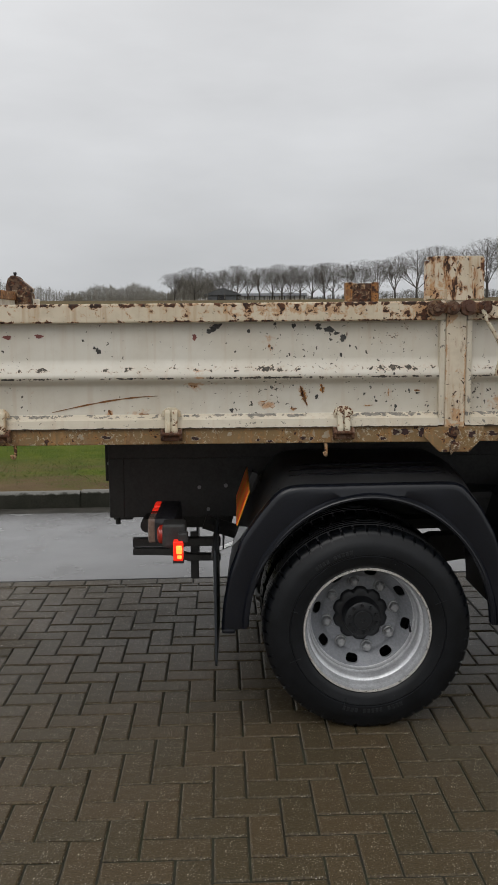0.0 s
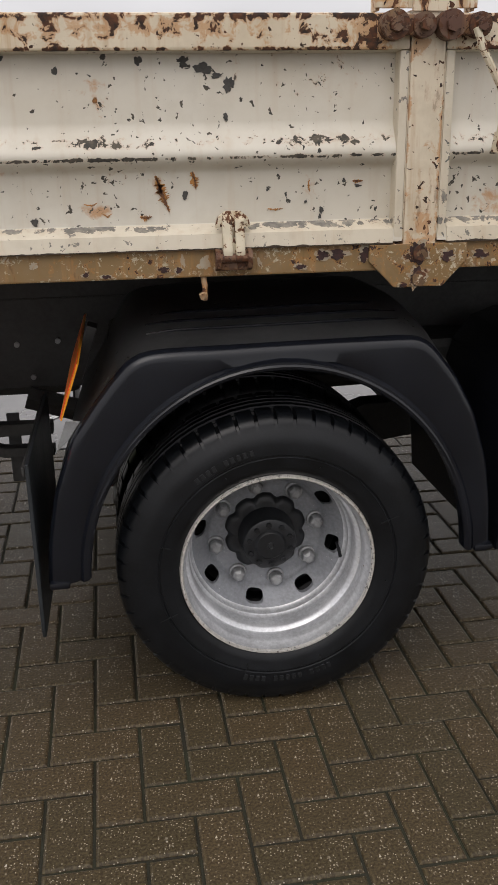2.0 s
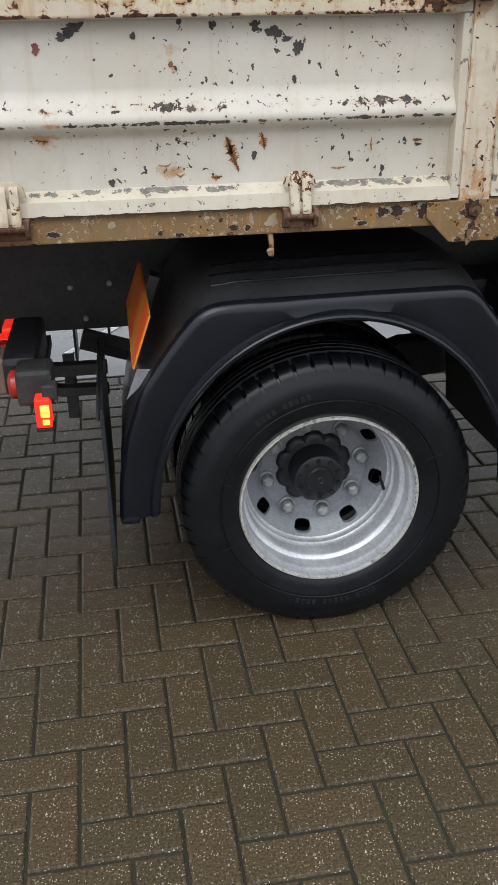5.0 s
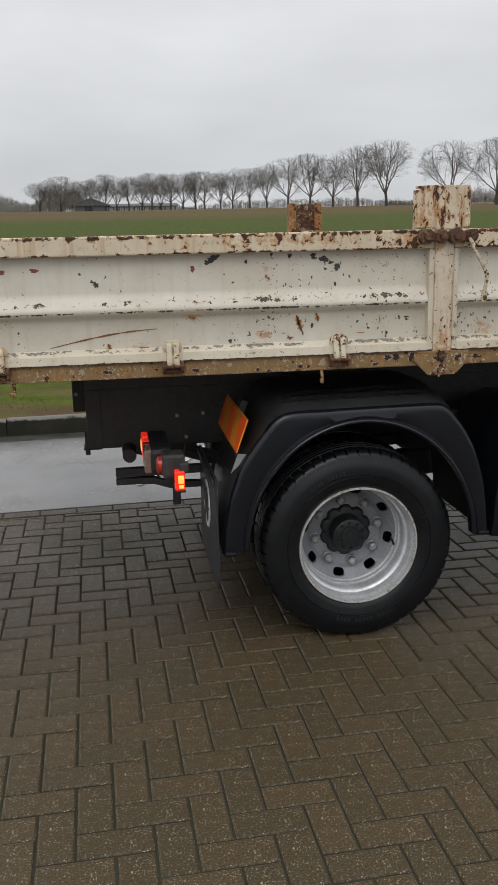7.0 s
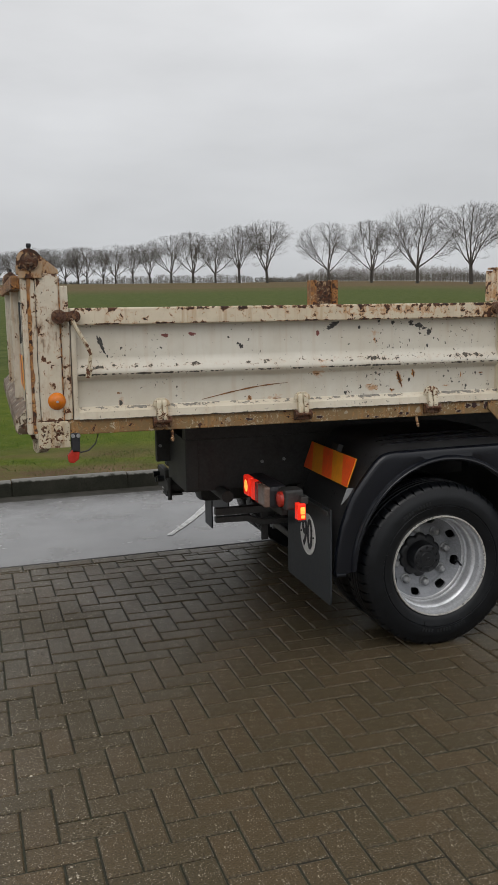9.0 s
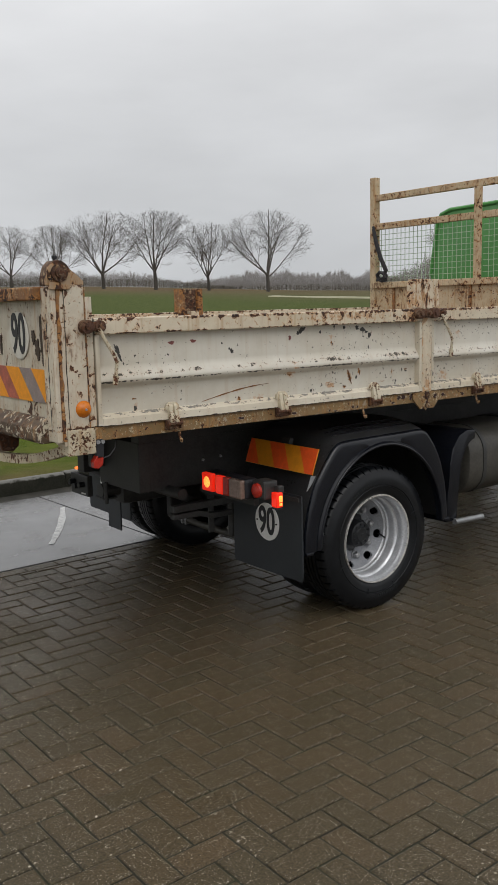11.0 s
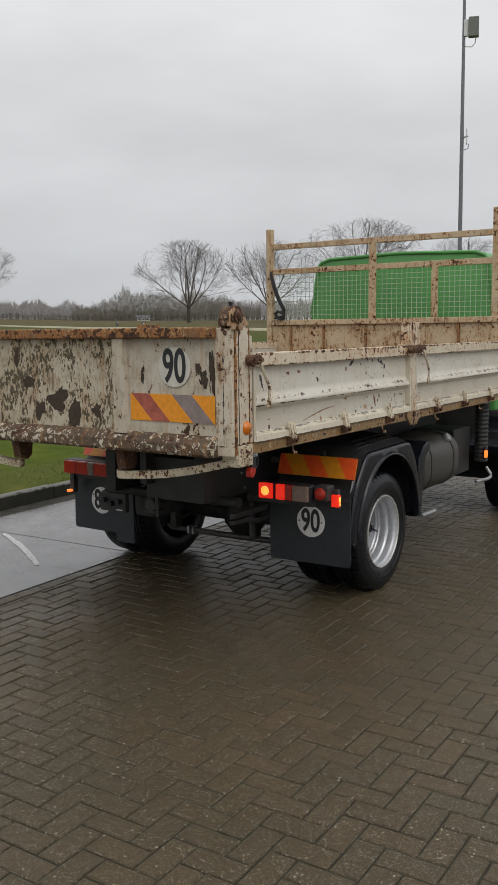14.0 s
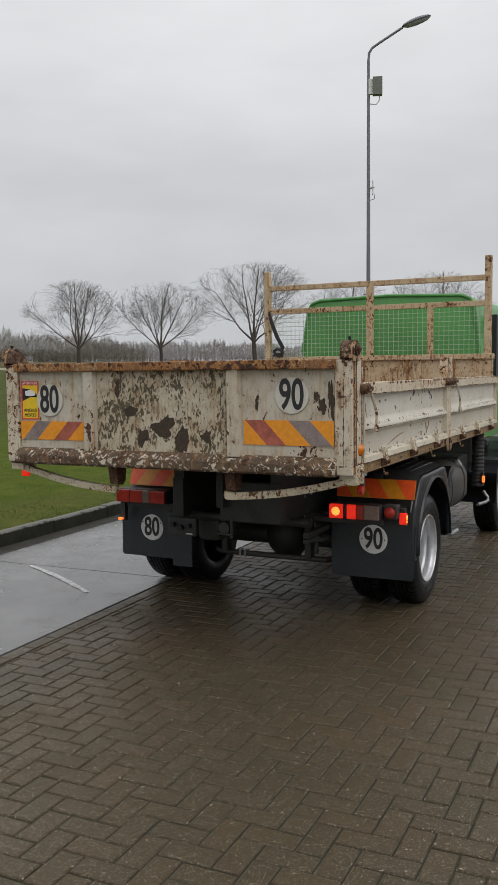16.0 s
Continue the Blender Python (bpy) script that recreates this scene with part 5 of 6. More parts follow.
def rear_wheel(flip):
    wheel = new("wheel")
    wheel.parent = TRUCK
    wheel.matrix_local = pose(0, 0.068 if not flip else UNDER - 0.068, 0.381, -90 if not flip else 90, 0, 0)
    for off in (0.0, 0.262):
        t = new("tyre", tyre_proto.data) if (flip or off) else tyre_proto
        t.parent = wheel
        t.location = (0, 0, off)
        tagged(t, "black truck tyre with block tread")
    for a in (12, 68, 107, 158, 196, 243, 291, 338):
        m = pose(0, 0, 0, 0, 0, a)
        part("sidewall_mark", box(bmesh.new(), (0.268, 0.272 + 0.02 * (a % 3)), (-0.0009, 0.0009), (-0.0062, 0.002), 0.0, m), M_TYRE_MARK, wheel)
    for start, count in ((66, 15), (232, 11)):
        for i in range(count):
            if i % 6 != 4:
                m = pose(0, 0, 0, 0, 0, start + i * 2.9)
                part("sidewall_letter", box(bmesh.new(), (0.298, 0.313), (-0.0050, 0.0042), (-0.0072, -0.004), 0.0008, m), M_TYRE_MARK, wheel)
    rim = part("rim", rim_mesh(), M_RIM, wheel, "silver painted steel rim", smooth=True)
    disc = part("wheel_disc", disc_mesh(), M_DISC, wheel, "silver wheel disc with oval holes, recess shade in its colour", smooth=True)
    rim.rotation_euler = disc.rotation_euler = (0, 0, radians(34 if not flip else 10))
    part("rim_lip", turned(bmesh.new(), [(0.2370, 0.020), (0.2385, 0.008), (0.2360, 0.001), (0.2315, 0.001), (0.2290, 0.008)], 96), M_LIP, wheel, "bright worn rim lip with rust spots", smooth=True)
    part("brake_drum", turned(bmesh.new(), [(0.20, 0.25), (0.195, 0.30), (0.05, 0.30)], 48), M_CHASSIS, wheel)
    bm = scalloped(bmesh.new(), [(0.060, 0.197), (0.086, 0.198), (0.097, 0.200), (0.104, 0.204), (0.1075, 0.209), (0.1080, 0.218)], 10, 0.010, 120)
    turned(bm, [(0.0, 0.121), (0.006, 0.121), (0.008, 0.119), (0.010, 0.121), (0.034, 0.121), (0.037, 0.1235), (0.040, 0.1285), (0.062, 0.130), (0.067, 0.133), (0.069, 0.139), (0.070, 0.150), (0.074, 0.199)], 48)
    part("hub", bm, M_HUB, wheel, "black axle hub with bolted cover", smooth=True)
    for i in range(10):
        a = 2 * math.pi * (i + 0.4) / 10
        x, y = 0.0545 * math.cos(a), 0.0545 * math.sin(a)
        bm = turned(bmesh.new(), [(0, 0.1225), (0.006, 0.1225), (0.0072, 0.124), (0.0072, 0.131)], 6, pose(x, y, 0, 0, 0, i * 31))
        part("hub_bolt", bm, M_HUB, wheel)
    for i in range(8):
        a = 2 * math.pi * i / 8 - radians(11.0)
        m = pose(0.1345 * math.cos(a), 0.1345 * math.sin(a), 0, 0, 0, i * 37)
        bm = bmesh.new()
        turned(bm, [(0.0, 0.176), (0.010, 0.177), (0.0165, 0.182), (0.0185, 0.188), (0.0185, 0.203)], 6, m)
        turned(bm, [(0.0185, 0.203), (0.0225, 0.205), (0.0235, 0.212), (0.0235, 0.2155)], 20, m)
        part("wheel_nut", bm, M_NUT, wheel)
    bm = bmesh.new()
    tube(bm, [(0.188, 0.040, 0.19), (0.186, 0.042, 0.165), (0.184, 0.052, 0.135)], 0.0045, 8)
    part("tyre_valve", bm, M_BLACK, wheel, smooth=True)
    return wheel


rear_wheel(False)
rear_wheel(True)
for flip in (0, 1):
    wheel = tagged(new("wheel"), "front wheel, half hidden by the cab")
    wheel.parent = TRUCK
    wheel.matrix_local = pose(3.05, 0.10 if not flip else FAR - 0.10, 0.381, -90 if not flip else 90, 0, 0)
    t = new("tyre", tyre_proto.data)
    t.parent = wheel
    bm = turned(bmesh.new(), [(0.238, 0.020), (0.2405, 0.004), (0.230, 0.002), (0.222, 0.022), (0.205, 0.06), (0.19, 0.07), (0.14, 0.03), (0.10, 0.0), (0.0, -0.02)], 64)
    part("rim", bm, M_RIM, wheel, smooth=True)


# rear fenders
def fender(flip):
    y = (lambda v: UNDER - v) if flip else (lambda v: v)
    sp = lambda a, b: sorted((y(a), y(b)))
    left = [(-0.539, 0.402), (-0.531, 0.50), (-0.507, 0.62), (-0.460, 0.748), (-0.405, 0.826), (-0.352, 0.892), (-0.325, 0.918), (-0.295, 0.932), (-0.25, 0.936)]
    right = [(0.27, 0.942), (0.315, 0.938), (0.342, 0.922), (0.40, 0.852), (0.452, 0.758), (0.492, 0.63), (0.508, 0.52), (0.515, 0.415)]
    top = [(-0.25 + 0.52 * i / 8, 0.936 + 0.006 * i / 8) for i in range(1, 8)]
    outline = left + top + right
    arch = arc_pts(0.0, 0.405, 0.443, 0.482, 178.5, 1.5, 28)
    bm = bmesh.new()
    k = len(arch)
    # skirt: a strip between outline and arch, bulging a little
    def along(path, t):
        ls = [0.0]
        for a, b in zip(path, path[1:]):
            ls.append(ls[-1] + math.dist(a, b))
        d = t * ls[-1]
        for i in range(len(path) - 1):
            if d <= ls[i + 1] + 1e-9:
                f = (d - ls[i]) / (ls[i + 1] - ls[i])
                return (path[i][0] + f * (path[i + 1][0] - path[i][0]), path[i][1] + f * (path[i + 1][1] - path[i][1]))
        return path[-1]
    N = 96
    line = [along(outline, i / N) for i in range(N + 1)]
    # ease the corners of the outline
    line = [line[0]] + [tuple((p + 2 * q + r) / 4 for p, q, r in zip(line[i - 1], line[i], line[i + 1])) for i in range(1, N)] + [line[-1]]
    shoulder = 0.025

    def outward(i):
        (x0, z0), (x1, z1) = line[max(i - 1, 0)], line[min(i + 1, N)]
        d = math.hypot(x1 - x0, z1 - z0)
        return -(z1 - z0) / d, (x1 - x0) / d

    rows = []
    for i in range(N + 1):
        o, a, (nx, nz) = line[i], along(arch, i / N), outward(i)
        ring = []
        for k in range(8):
            t = radians(90 * k / 7)
            drop = shoulder * (1 - math.cos(t))
            ring.append((o[0] - nx * drop, 0.030 + shoulder * (1 - math.sin(t)), o[1] - nz * drop))
        low = ring[-1]
        reach = math.hypot(a[0] - low[0], a[1] - low[2])
        for back_off, yy in ((reach * 0.5, 0.026), (0.022, 0.028), (0.019, 0.022), (0.015, 0.016), (0.005, 0.015), (0.001, 0.020), (0.0, 0.030), (0.0, 0.060)):
            f = 1 - back_off / reach
            ring.append((low[0] + f * (a[0] - low[0]), yy, low[2] + f * (a[1] - low[2])))
        rows.append([bm.verts.new((p[0], y(p[1]), p[2])) for p in ring])
    for a, b in zip(rows, rows[1:]):
        for j in range(len(a) - 1):
            bm.faces.new((a[j], a[j + 1], b[j + 1], b[j]))
    ob = part("fender", bm, M_FENDER, TRUCK, "glossy black plastic wheel fender", smooth=True)
    bm = bmesh.new()
    rows = []
    for i in range(N + 1):
        o = line[i]
        high = smooth_step((o[1] - 0.80) / 0.12)
        rows.append([bm.verts.new((o[0] * q, y(yy), o[1] + dz * high)) for yy, dz, q in
                     ((0.054, 0.0, 1), (0.075, 0.006, 1), (0.10, 0.016, 0.997), (0.13, 0.026, 0.995), (0.17, 0.034, 0.992), (0.22, 0.042, 0.99), (0.29, 0.049, 0.985), (0.36, 0.052, 0.98), (0.60, 0.045, 0.97))])
    for a, b in zip(rows, rows[1:]):
        for j in range(len(a) - 1):
            bm.faces.new((a[j], a[j + 1], b[j + 1], b[j]))
    part("fender_top", bm, M_FENDER_TOP, ob, smooth=True)
    for yy, dz, x0, x1 in ((0.120, 0.0235, -0.285, 0.285), (0.166, 0.0335, -0.285, 0.29), (0.222, 0.0425, -0.27, 0.28)):
        bm = bmesh.new()
        pts = []
        for i in range(25):
            x = x0 + (x1 - x0) * i / 24
            sink = 0.006 * (1 - smooth_step(min(i, 24 - i) / 3))
            pts.append((x, y(yy), 0.937 + 0.006 * (x + 0.25) / 0.52 + dz - 0.001 - sink))
        tube(bm, pts, 0.0042, 8)
        part("fender_rib", bm, M_FENDER, ob, smooth=True)
    bm = bmesh.new()
    tube(bm, [(x, y(0.020), z) for x, z in arc_pts(0.0, 0.405, 0.447, 0.486, 178, 2, 48)], 0.0075, 8)
    part("fender_lip", bm, M_FENDER, ob, smooth=True)
    # rolled rear and front ends, and the two stay tubes that carry the fender
    for x, z in ((-0.512, 0.402), (0.492, 0.415)):
        part("rolled_end", boxed((x - 0.024, x + 0.024), sp(0.022, 0.10), (z - 0.008, z + 0.010), 0.008), M_FENDER, ob, smooth=True)
    for x, z in ((-0.36, 0.856), (0.372, 0.862)):
        part("fender_stay", rod(bmesh.new(), (x, y(0.075), z), (x, y(0.70), z), 0.020, 16), M_STAY, ob, "dull grey stay tube", smooth=True)


fender(False)
fender(True)


def mud_flap(flip, text):
    y = (lambda v: UNDER - v) if flip else (lambda v: v)
    sp = lambda a, b: sorted((y(a), y(b)))
    bm = prism(bmesh.new(), [(y(0.034), 0.268), (y(0.585), 0.264), (y(0.59), 0.29), (y(0.59), 0.70), (y(0.030), 0.70), (y(0.024), 0.29)], -0.563, -0.554, "x", 0.003)
    ob = part("mud_flap", bm, M_FLAP, TRUCK, "black rubber mud flap with a speed sign")
    disc_sign(-0.566, y(0.295), 0.528 if not flip else 0.49, 0.097, text, ob)
    for dy in (-0.078, 0.078):
        part("sign_rivet", rod(bmesh.new(), (-0.572, y(0.295) + dy, 0.528), (-0.565, y(0.295) + dy, 0.528), 0.005, 8), M_HUB, ob)
    part("flap_bar", boxed((-0.572, -0.5645), sp(0.04, 0.6), (0.668, 0.690), 0.003), M_CHASSIS, ob)


mud_flap(False, "90")
mud_flap(True, "80")


def hazard_board(flip):
    y = (lambda v: UNDER - v) if flip else (lambda v: v)
    m = pose(-0.457, 0, 0.853, 0, 20, 0)
    bm = box(bmesh.new(), (0.0, 0.004), sorted((y(0.043), y(0.585))), (-0.066, 0.066), 0.001)
    ob = part("hazard_board", bm, M_BOARD_O, TRUCK, "orange and red reflective rear board")
    ob.matrix_local = m
    bands = [(0.115, M_BOARD_R), (0.13, M_BOARD_O), (0.12, M_BOARD_R), (0.12, M_BOARD_O), (0.14, M_BOARD_R)]
    lo, hi = sorted((y(0.045), y(0.583)))
    slanted(-0.0005, lo, hi, -0.064, 0.064, bands, 0.085, ob, "board_stripe", 1 if not flip else -1, 0.0015)
    if not flip:
        part("board_stay", prism(bmesh.new(), [(0.012, -0.070), (0.042, -0.062), (0.030, -0.110), (0.010, -0.150)], 0.062, 0.066, "y", 0.001), M_STEEL, ob, "pale folded metal stay")
    part("board_bracket", boxed((0.004, 0.03), sorted((y(0.28), y(0.34))), (-0.03, 0.10), 0.003), M_CHASSIS, ob)


hazard_board(False)
hazard_board(True)


def tail_light(flip):
    y = (lambda v: UNDER - v) if flip else (lambda v: v)
    sp = lambda a, b: sorted((y(a), y(b)))
    bm = boxed((-0.79, -0.705), sp(0.175, 0.52), (0.69, 0.792), 0.02) if not flip else boxed((-0.70, -0.605), sp(0.08, 0.505), (0.69, 0.792), 0.008)
    ob = part("tail_light", bm, M_BLACK, TRUCK, "rear lamp cluster, brake lamps lit" if not flip else "rear lamp cluster, unlit and grimy")
    lenses = [((0.425, 0.515), M_LIT_RED), ((0.335, 0.396), M_LIT_RED), ((0.285, 0.333), M_REDLENS), ((0.182, 0.283), M_CLEARLENS)] if not flip else [
        ((0.085, 0.20), M_REDLENS), ((0.202, 0.31), M_REDLENS), ((0.312, 0.37), M_CLEARLENS), ((0.372, 0.50), M_REDLENS)]
    for (a, b), mat in lenses:
        back = -0.722 if flip else -0.812
        part("lens", boxed((back, back + 0.03), sp(a, b), (0.695, 0.788), 0.009), mat, ob)
    if not flip:
        for yy, zz, r in ((0.468, 0.742, 0.030),):
            bm = turned(bmesh.new(), [(0, 0.004), (r * 0.7, 0.003), (r, 0.0)], 20, facing_back(-0.8115, yy, zz))
            part("bulb_glow", bm, M_LIT_CORE, ob)
    if not flip:
        bm = turned(bmesh.new(), [(0, 0.012), (0.025, 0.010), (0.034, 0.003), (0.036, -0.01)], 24, facing_back(-0.76, y(0.128), 0.742))
        part("round_reflector", bm, M_REDLENS, ob, smooth=True)
        part("lamp_bracket", boxed((-0.75, -0.665), sp(0.080, 0.172), (0.700, 0.790), 0.012), M_CHASSIS, ob)
        part("lamp_bracket", boxed((-0.69, -0.655), sp(0.045, 0.082), (0.728, 0.765), 0.006), M_CHASSIS, ob)
        marker = part("end_outline_marker", boxed((-0.708, -0.672), sp(0.034, 0.078), (0.664, 0.736), 0.005), M_LIT_RED, ob)
        part("bulb_glow", boxed((-0.697, -0.675), sp(0.0315, 0.046), (0.690, 0.722), 0.004), M_LIT_CORE, marker)
        part("bulb_glow", boxed((-0.694, -0.677), sp(0.0315, 0.046), (0.672, 0.686), 0.003), M_LIT_CORE, marker)
        part("marker_foot", boxed((-0.710, -0.670), sp(0.033, 0.079), (0.656, 0.663), 0.002), M_BLACK, marker)
    else:
        part("end_outline_marker", boxed((-0.69, -0.65), sp(0.075, 0.105), (0.552, 0.568), 0.003), M_LIT_AMBER, ob)
        part("lamp_bracket", boxed((-0.66, -0.62), sp(0.08, 0.12), (0.545, 0.69), 0.003), M_CHASSIS, ob)
    part("lamp_carrier", boxed((-0.735, -0.705) if not flip else (-0.64, -0.60), sp(0.18, 0.65) if not flip else sp(0.10, 0.72), (0.655, 0.69), 0.003), M_CHASSIS, ob)


tail_light(False)
tail_light(True)

# chassis
for y0, back in ((0.755, -1.036), (1.50, -0.98)):
    part("chassis_rail", boxed((back, 4.3), (y0, y0 + 0.08), (0.667, 0.93), 0.004), M_CHASSIS, TRUCK)
    part("subframe_rail", boxed((back, 2.2), (y0 - 0.01, y0 + 0.07), (0.93, 1.055), 0.004), M_CHASSIS, TRUCK)
for x in (-0.95, -0.5, 0.6, 1.15, 1.7):
    part("bed_crossmember", boxed((x, x + 0.07), (0.42, FAR - 0.42), (1.05, 1.10), 0.003), M_CHASSIS, TRUCK)
# Pale studs stand in for daylight seen through small holes in the rail.
for x, z in ((-0.642, 0.80), (-0.604, 0.702), (-0.526, 0.806)):
    part("frame_hole_spot", rod(bmesh.new(), (x, 0.745, z), (x, 0.756, z), 0.008, 10), M_NUT, TRUCK)
rear_beam = part("rear_crossmember", boxed((-1.037, -0.97), (0.75, 1.19), (0.667, 0.93), 0.006), M_CHASSIS, TRUCK)
part("end_plate", prism(bmesh.new(), [(-1.108, 0.764), (-1.03, 0.764), (-1.03, 1.06), (-1.098, 1.06), (-1.098, 0.98), (-1.108, 0.95)], 1.13, 1.18, "y", 0.004), M_CHASSIS, rear_beam)
part("plate_bolt", rod(bmesh.new(), (-1.09, 1.122, 0.85), (-1.09, 1.132, 0.85), 0.009, 8), M_NUT, rear_beam)
bm = bmesh.new()
rod(bm, (-1.06, MID_Y, 0.625), (-0.95, MID_Y, 0.625), 0.04, 14)
box(bm, (-1.07, -0.98), (MID_Y - 0.05, MID_Y + 0.05), (0.58, 0.592), 0.004)
rod(bm, (-1.05, MID_Y - 0.05, 0.56), (-1.05, MID_Y - 0.05, 0.68), 0.012, 10)
part("tow_hitch", bm, M_CHASSIS, rear_beam, "black tow jaw with pin")
for z, h in ((0.588, 0.017), (0.548, 0.013)):
    bend = 0.0 if z > 0.58 else -0.028
    part("lamp_carrier_bar", prism(bmesh.new(), [(-0.923, z - h), (-0.76, z - h), (-0.69, z - h + bend), (-0.55, z - h + bend), (-0.55, z + h + bend), (-0.69, z + h + bend), (-0.76, z + h), (-0.923, z + h)], 0.61, 0.65, "y", 0.003), M_CHASSIS, TRUCK, "black steel carrier bar")
part("carrier_bracket", boxed((-0.680, -0.645), (0.652, 0.664), (0.419, 0.625), 0.003), M_CHASSIS, TRUCK)
bm = bmesh.new()
rod(bm, (-0.86, 0.62, 0.66), (-0.86, 1.68, 0.66), 0.03, 12)
part("cross_tube", bm, M_CHASSIS, TRUCK, "dark round cross tube", smooth=True)
bm = bmesh.new()
tube(bm, [(-0.1, 1.60, 0.36), (-0.34, 1.58, 0.325), (-0.38, 1.53, 0.318), (-0.38, 1.1, 0.315), (-0.38, 0.70, 0.318), (-0.34, 0.66, 0.325), (-0.1, 0.64, 0.36)], 0.021, 10)
sway = part("stabiliser_bar", bm, M_TANK, TRUCK, "grey stabiliser bar behind the axle", smooth=True)
for y0 in (1.32, 1.36):
    part("bar_clamp", boxed((-0.405, -0.355), (y0, y0 + 0.012), (0.29, 0.345), 0.004), M_STEEL, sway)
for y0 in (0.80, 1.46):
    part("bar_link", boxed((-0.42, -0.34), (y0, y0 + 0.05), (0.32, 0.66), 0.01), M_CHASSIS, TRUCK)
part("inner_flap", boxed((-0.70, -0.69), (1.60, 1.76), (0.25, 0.62), 0.003), M_FLAP, TRUCK)
bm = bmesh.new()
box(bm, (-0.84, -0.50), (1.30, 1.48), (0.48, 0.66), 0.05)
part("air_tank", bm, M_CHASSIS, TRUCK, smooth=True)
coupling = part("coupling_bracket", boxed((-1.02, -0.985), (1.385, 1.60), (0.545, 0.665), 0.006), M_CHASSIS, TRUCK, "black bracket with trailer couplings")
for y0, z0 in ((1.43, 0.615), (1.49, 0.60), (1.55, 0.618)):
    part("coupling_head", rod(bmesh.new(), (-1.055, y0, z0), (-1.02, y0, z0), 0.017, 14), M_HUB, coupling, smooth=True)
part("coupling_plate", boxed((-1.0235, -1.0205), (1.41, 1.46), (0.556, 0.564), 0.0005), M_SIGN, coupling, "small white plate")
for y0 in (0.72, 1.50):
    bm = prism(bmesh.new(), [(-1.79, 1.091), (-1.68, 1.091), (-1.69, 1.0), (-1.72, 0.975), (-1.77, 0.985)], y0 - 0.02, y0 + 0.04, "y", 0.004)
    part("tipping_pivot", bm, M_LATCH, TRUCK, "rusted tipping pivot lug")
bm = bmesh.new()
rod(bm, (0, 0.45, 0.40), (0, FAR - 0.45, 0.40), 0.075, 16)
turned(bm, [(0, -0.20), (0.08, -0.18), (0.15, -0.09), (0.17, 0.0), (0.15, 0.09), (0.08, 0.18), (0, 0.20)], 20, pose(0, MID_Y, 0.41))
part("rear_axle", bm, M_CHASSIS, TRUCK, "black drive axle with round differential", smooth=True)
for y0 in (0.66, 1.55):
    bm = bmesh.new()
    tube(bm, [(-0.62, y0 + 0.03, 0.66), (-0.35, y0 + 0.03, 0.57), (0, y0 + 0.03, 0.52), (0.35, y0 + 0.03, 0.55), (0.62, y0 + 0.03, 0.585)], 0.035, 6)
    part("leaf_spring", bm, M_CHASSIS, TRUCK)
part("spring_hanger", prism(bmesh.new(), [(0.30, 0.585), (0.36, 0.606), (0.45, 0.600), (0.62, 0.62), (0.62, 0.54), (0.50, 0.50), (0.40, 0.485), (0.32, 0.52)], 0.62, 0.70, "y", 0.006), M_CHASSIS, TRUCK)
bm = bmesh.new()
box(bm, (0.50, 0.90), (0.60, 1.70), (0.50, 0.80), 0.03)
rod(bm, (0.1, MID_Y, 0.55), (3.2, MID_Y, 0.62), 0.05, 10)
part("driveline", bm, M_CHASSIS, TRUCK)

# tank, step and the front fender behind the cab
bm = box(bmesh.new(), (0.80, 1.50), (0.12, 0.62), (0.47, 0.88), 0.0)
bmesh.ops.bevel(bm, geom=[e for e in bm.edges if abs(e.verts[0].co.x - e.verts[1].co.x) > 0.3], offset=0.16, segments=6, profile=0.5, affect="EDGES")
bmesh.ops.bevel(bm, geom=[e for e in bm.edges if abs(e.verts[0].co.x - e.verts[1].co.x) < 0.01], offset=0.02, segments=2, profile=0.5, affect="EDGES")
tank = part("fuel_tank", bm, M_TANK, TRUCK, "dark rounded fuel tank", smooth=True)
bm = turned(bmesh.new(), [(0, 0.03), (0.03, 0.03), (0.036, 0.022), (0.036, 0.0)], 20, pose(1.343, 0.175, 0.842, 55, 0, 0))
part("filler_cap", bm, M_NUT, tank, "bright round filler cap", smooth=True)
for x in (0.92, 1.36):
    bm = box(bmesh.new(), (x, x + 0.03), (0.115, 0.625), (0.465, 0.885), 0.0)
    bmesh.ops.bevel(bm, geom=[e for e in bm.edges if abs(e.verts[0].co.x - e.verts[1].co.x) > 0.02], offset=0.162, segments=6, profile=0.5, affect="EDGES")
    part("tank_strap", bm, M_CHASSIS, tank, smooth=True)
bm = prism(bmesh.new(), [(0.545, 0.375), (0.56, 0.55), (0.575, 0.70), (0.60, 0.80), (0.65, 0.865), (0.72, 0.89), (0.79, 0.885), (0.79, 0.83), (0.73, 0.825), (0.69, 0.79), (0.665, 0.70), (0.65, 0.55), (0.64, 0.375)], 0.075, 0.60, "y", 0.012)
part("splash_guard", bm, M_FENDER, TRUCK, "curved black splash guard", smooth=True)
bm = bmesh.new()
tube(bm, [(0.60, 0.06, 0.375), (0.845, 0.06, 0.368)], 0.016, 10)
tube(bm, [(0.62, 0.06, 0.376), (0.64, 0.30, 0.40), (0.68, 0.62, 0.66)], 0.012, 8)
part("step_tube", bm, M_STEEL, TRUCK, "grey tubular step", smooth=True)
bm = bmesh.new()
for i in range(12):
    a, b = radians(185 - 15 * i), radians(185 - 15 * (i + 1))
    p = [(3.05 + 0.56 * math.cos(t), 0.40 + 0.56 * math.sin(t)) for t in (a, b)]
    q = [(3.05 + 0.54 * math.cos(t), 0.40 + 0.54 * math.sin(t)) for t in (a, b)]
    prism(bm, [p[0], p[1], q[1], q[0]], 0.06, 0.55, "y")
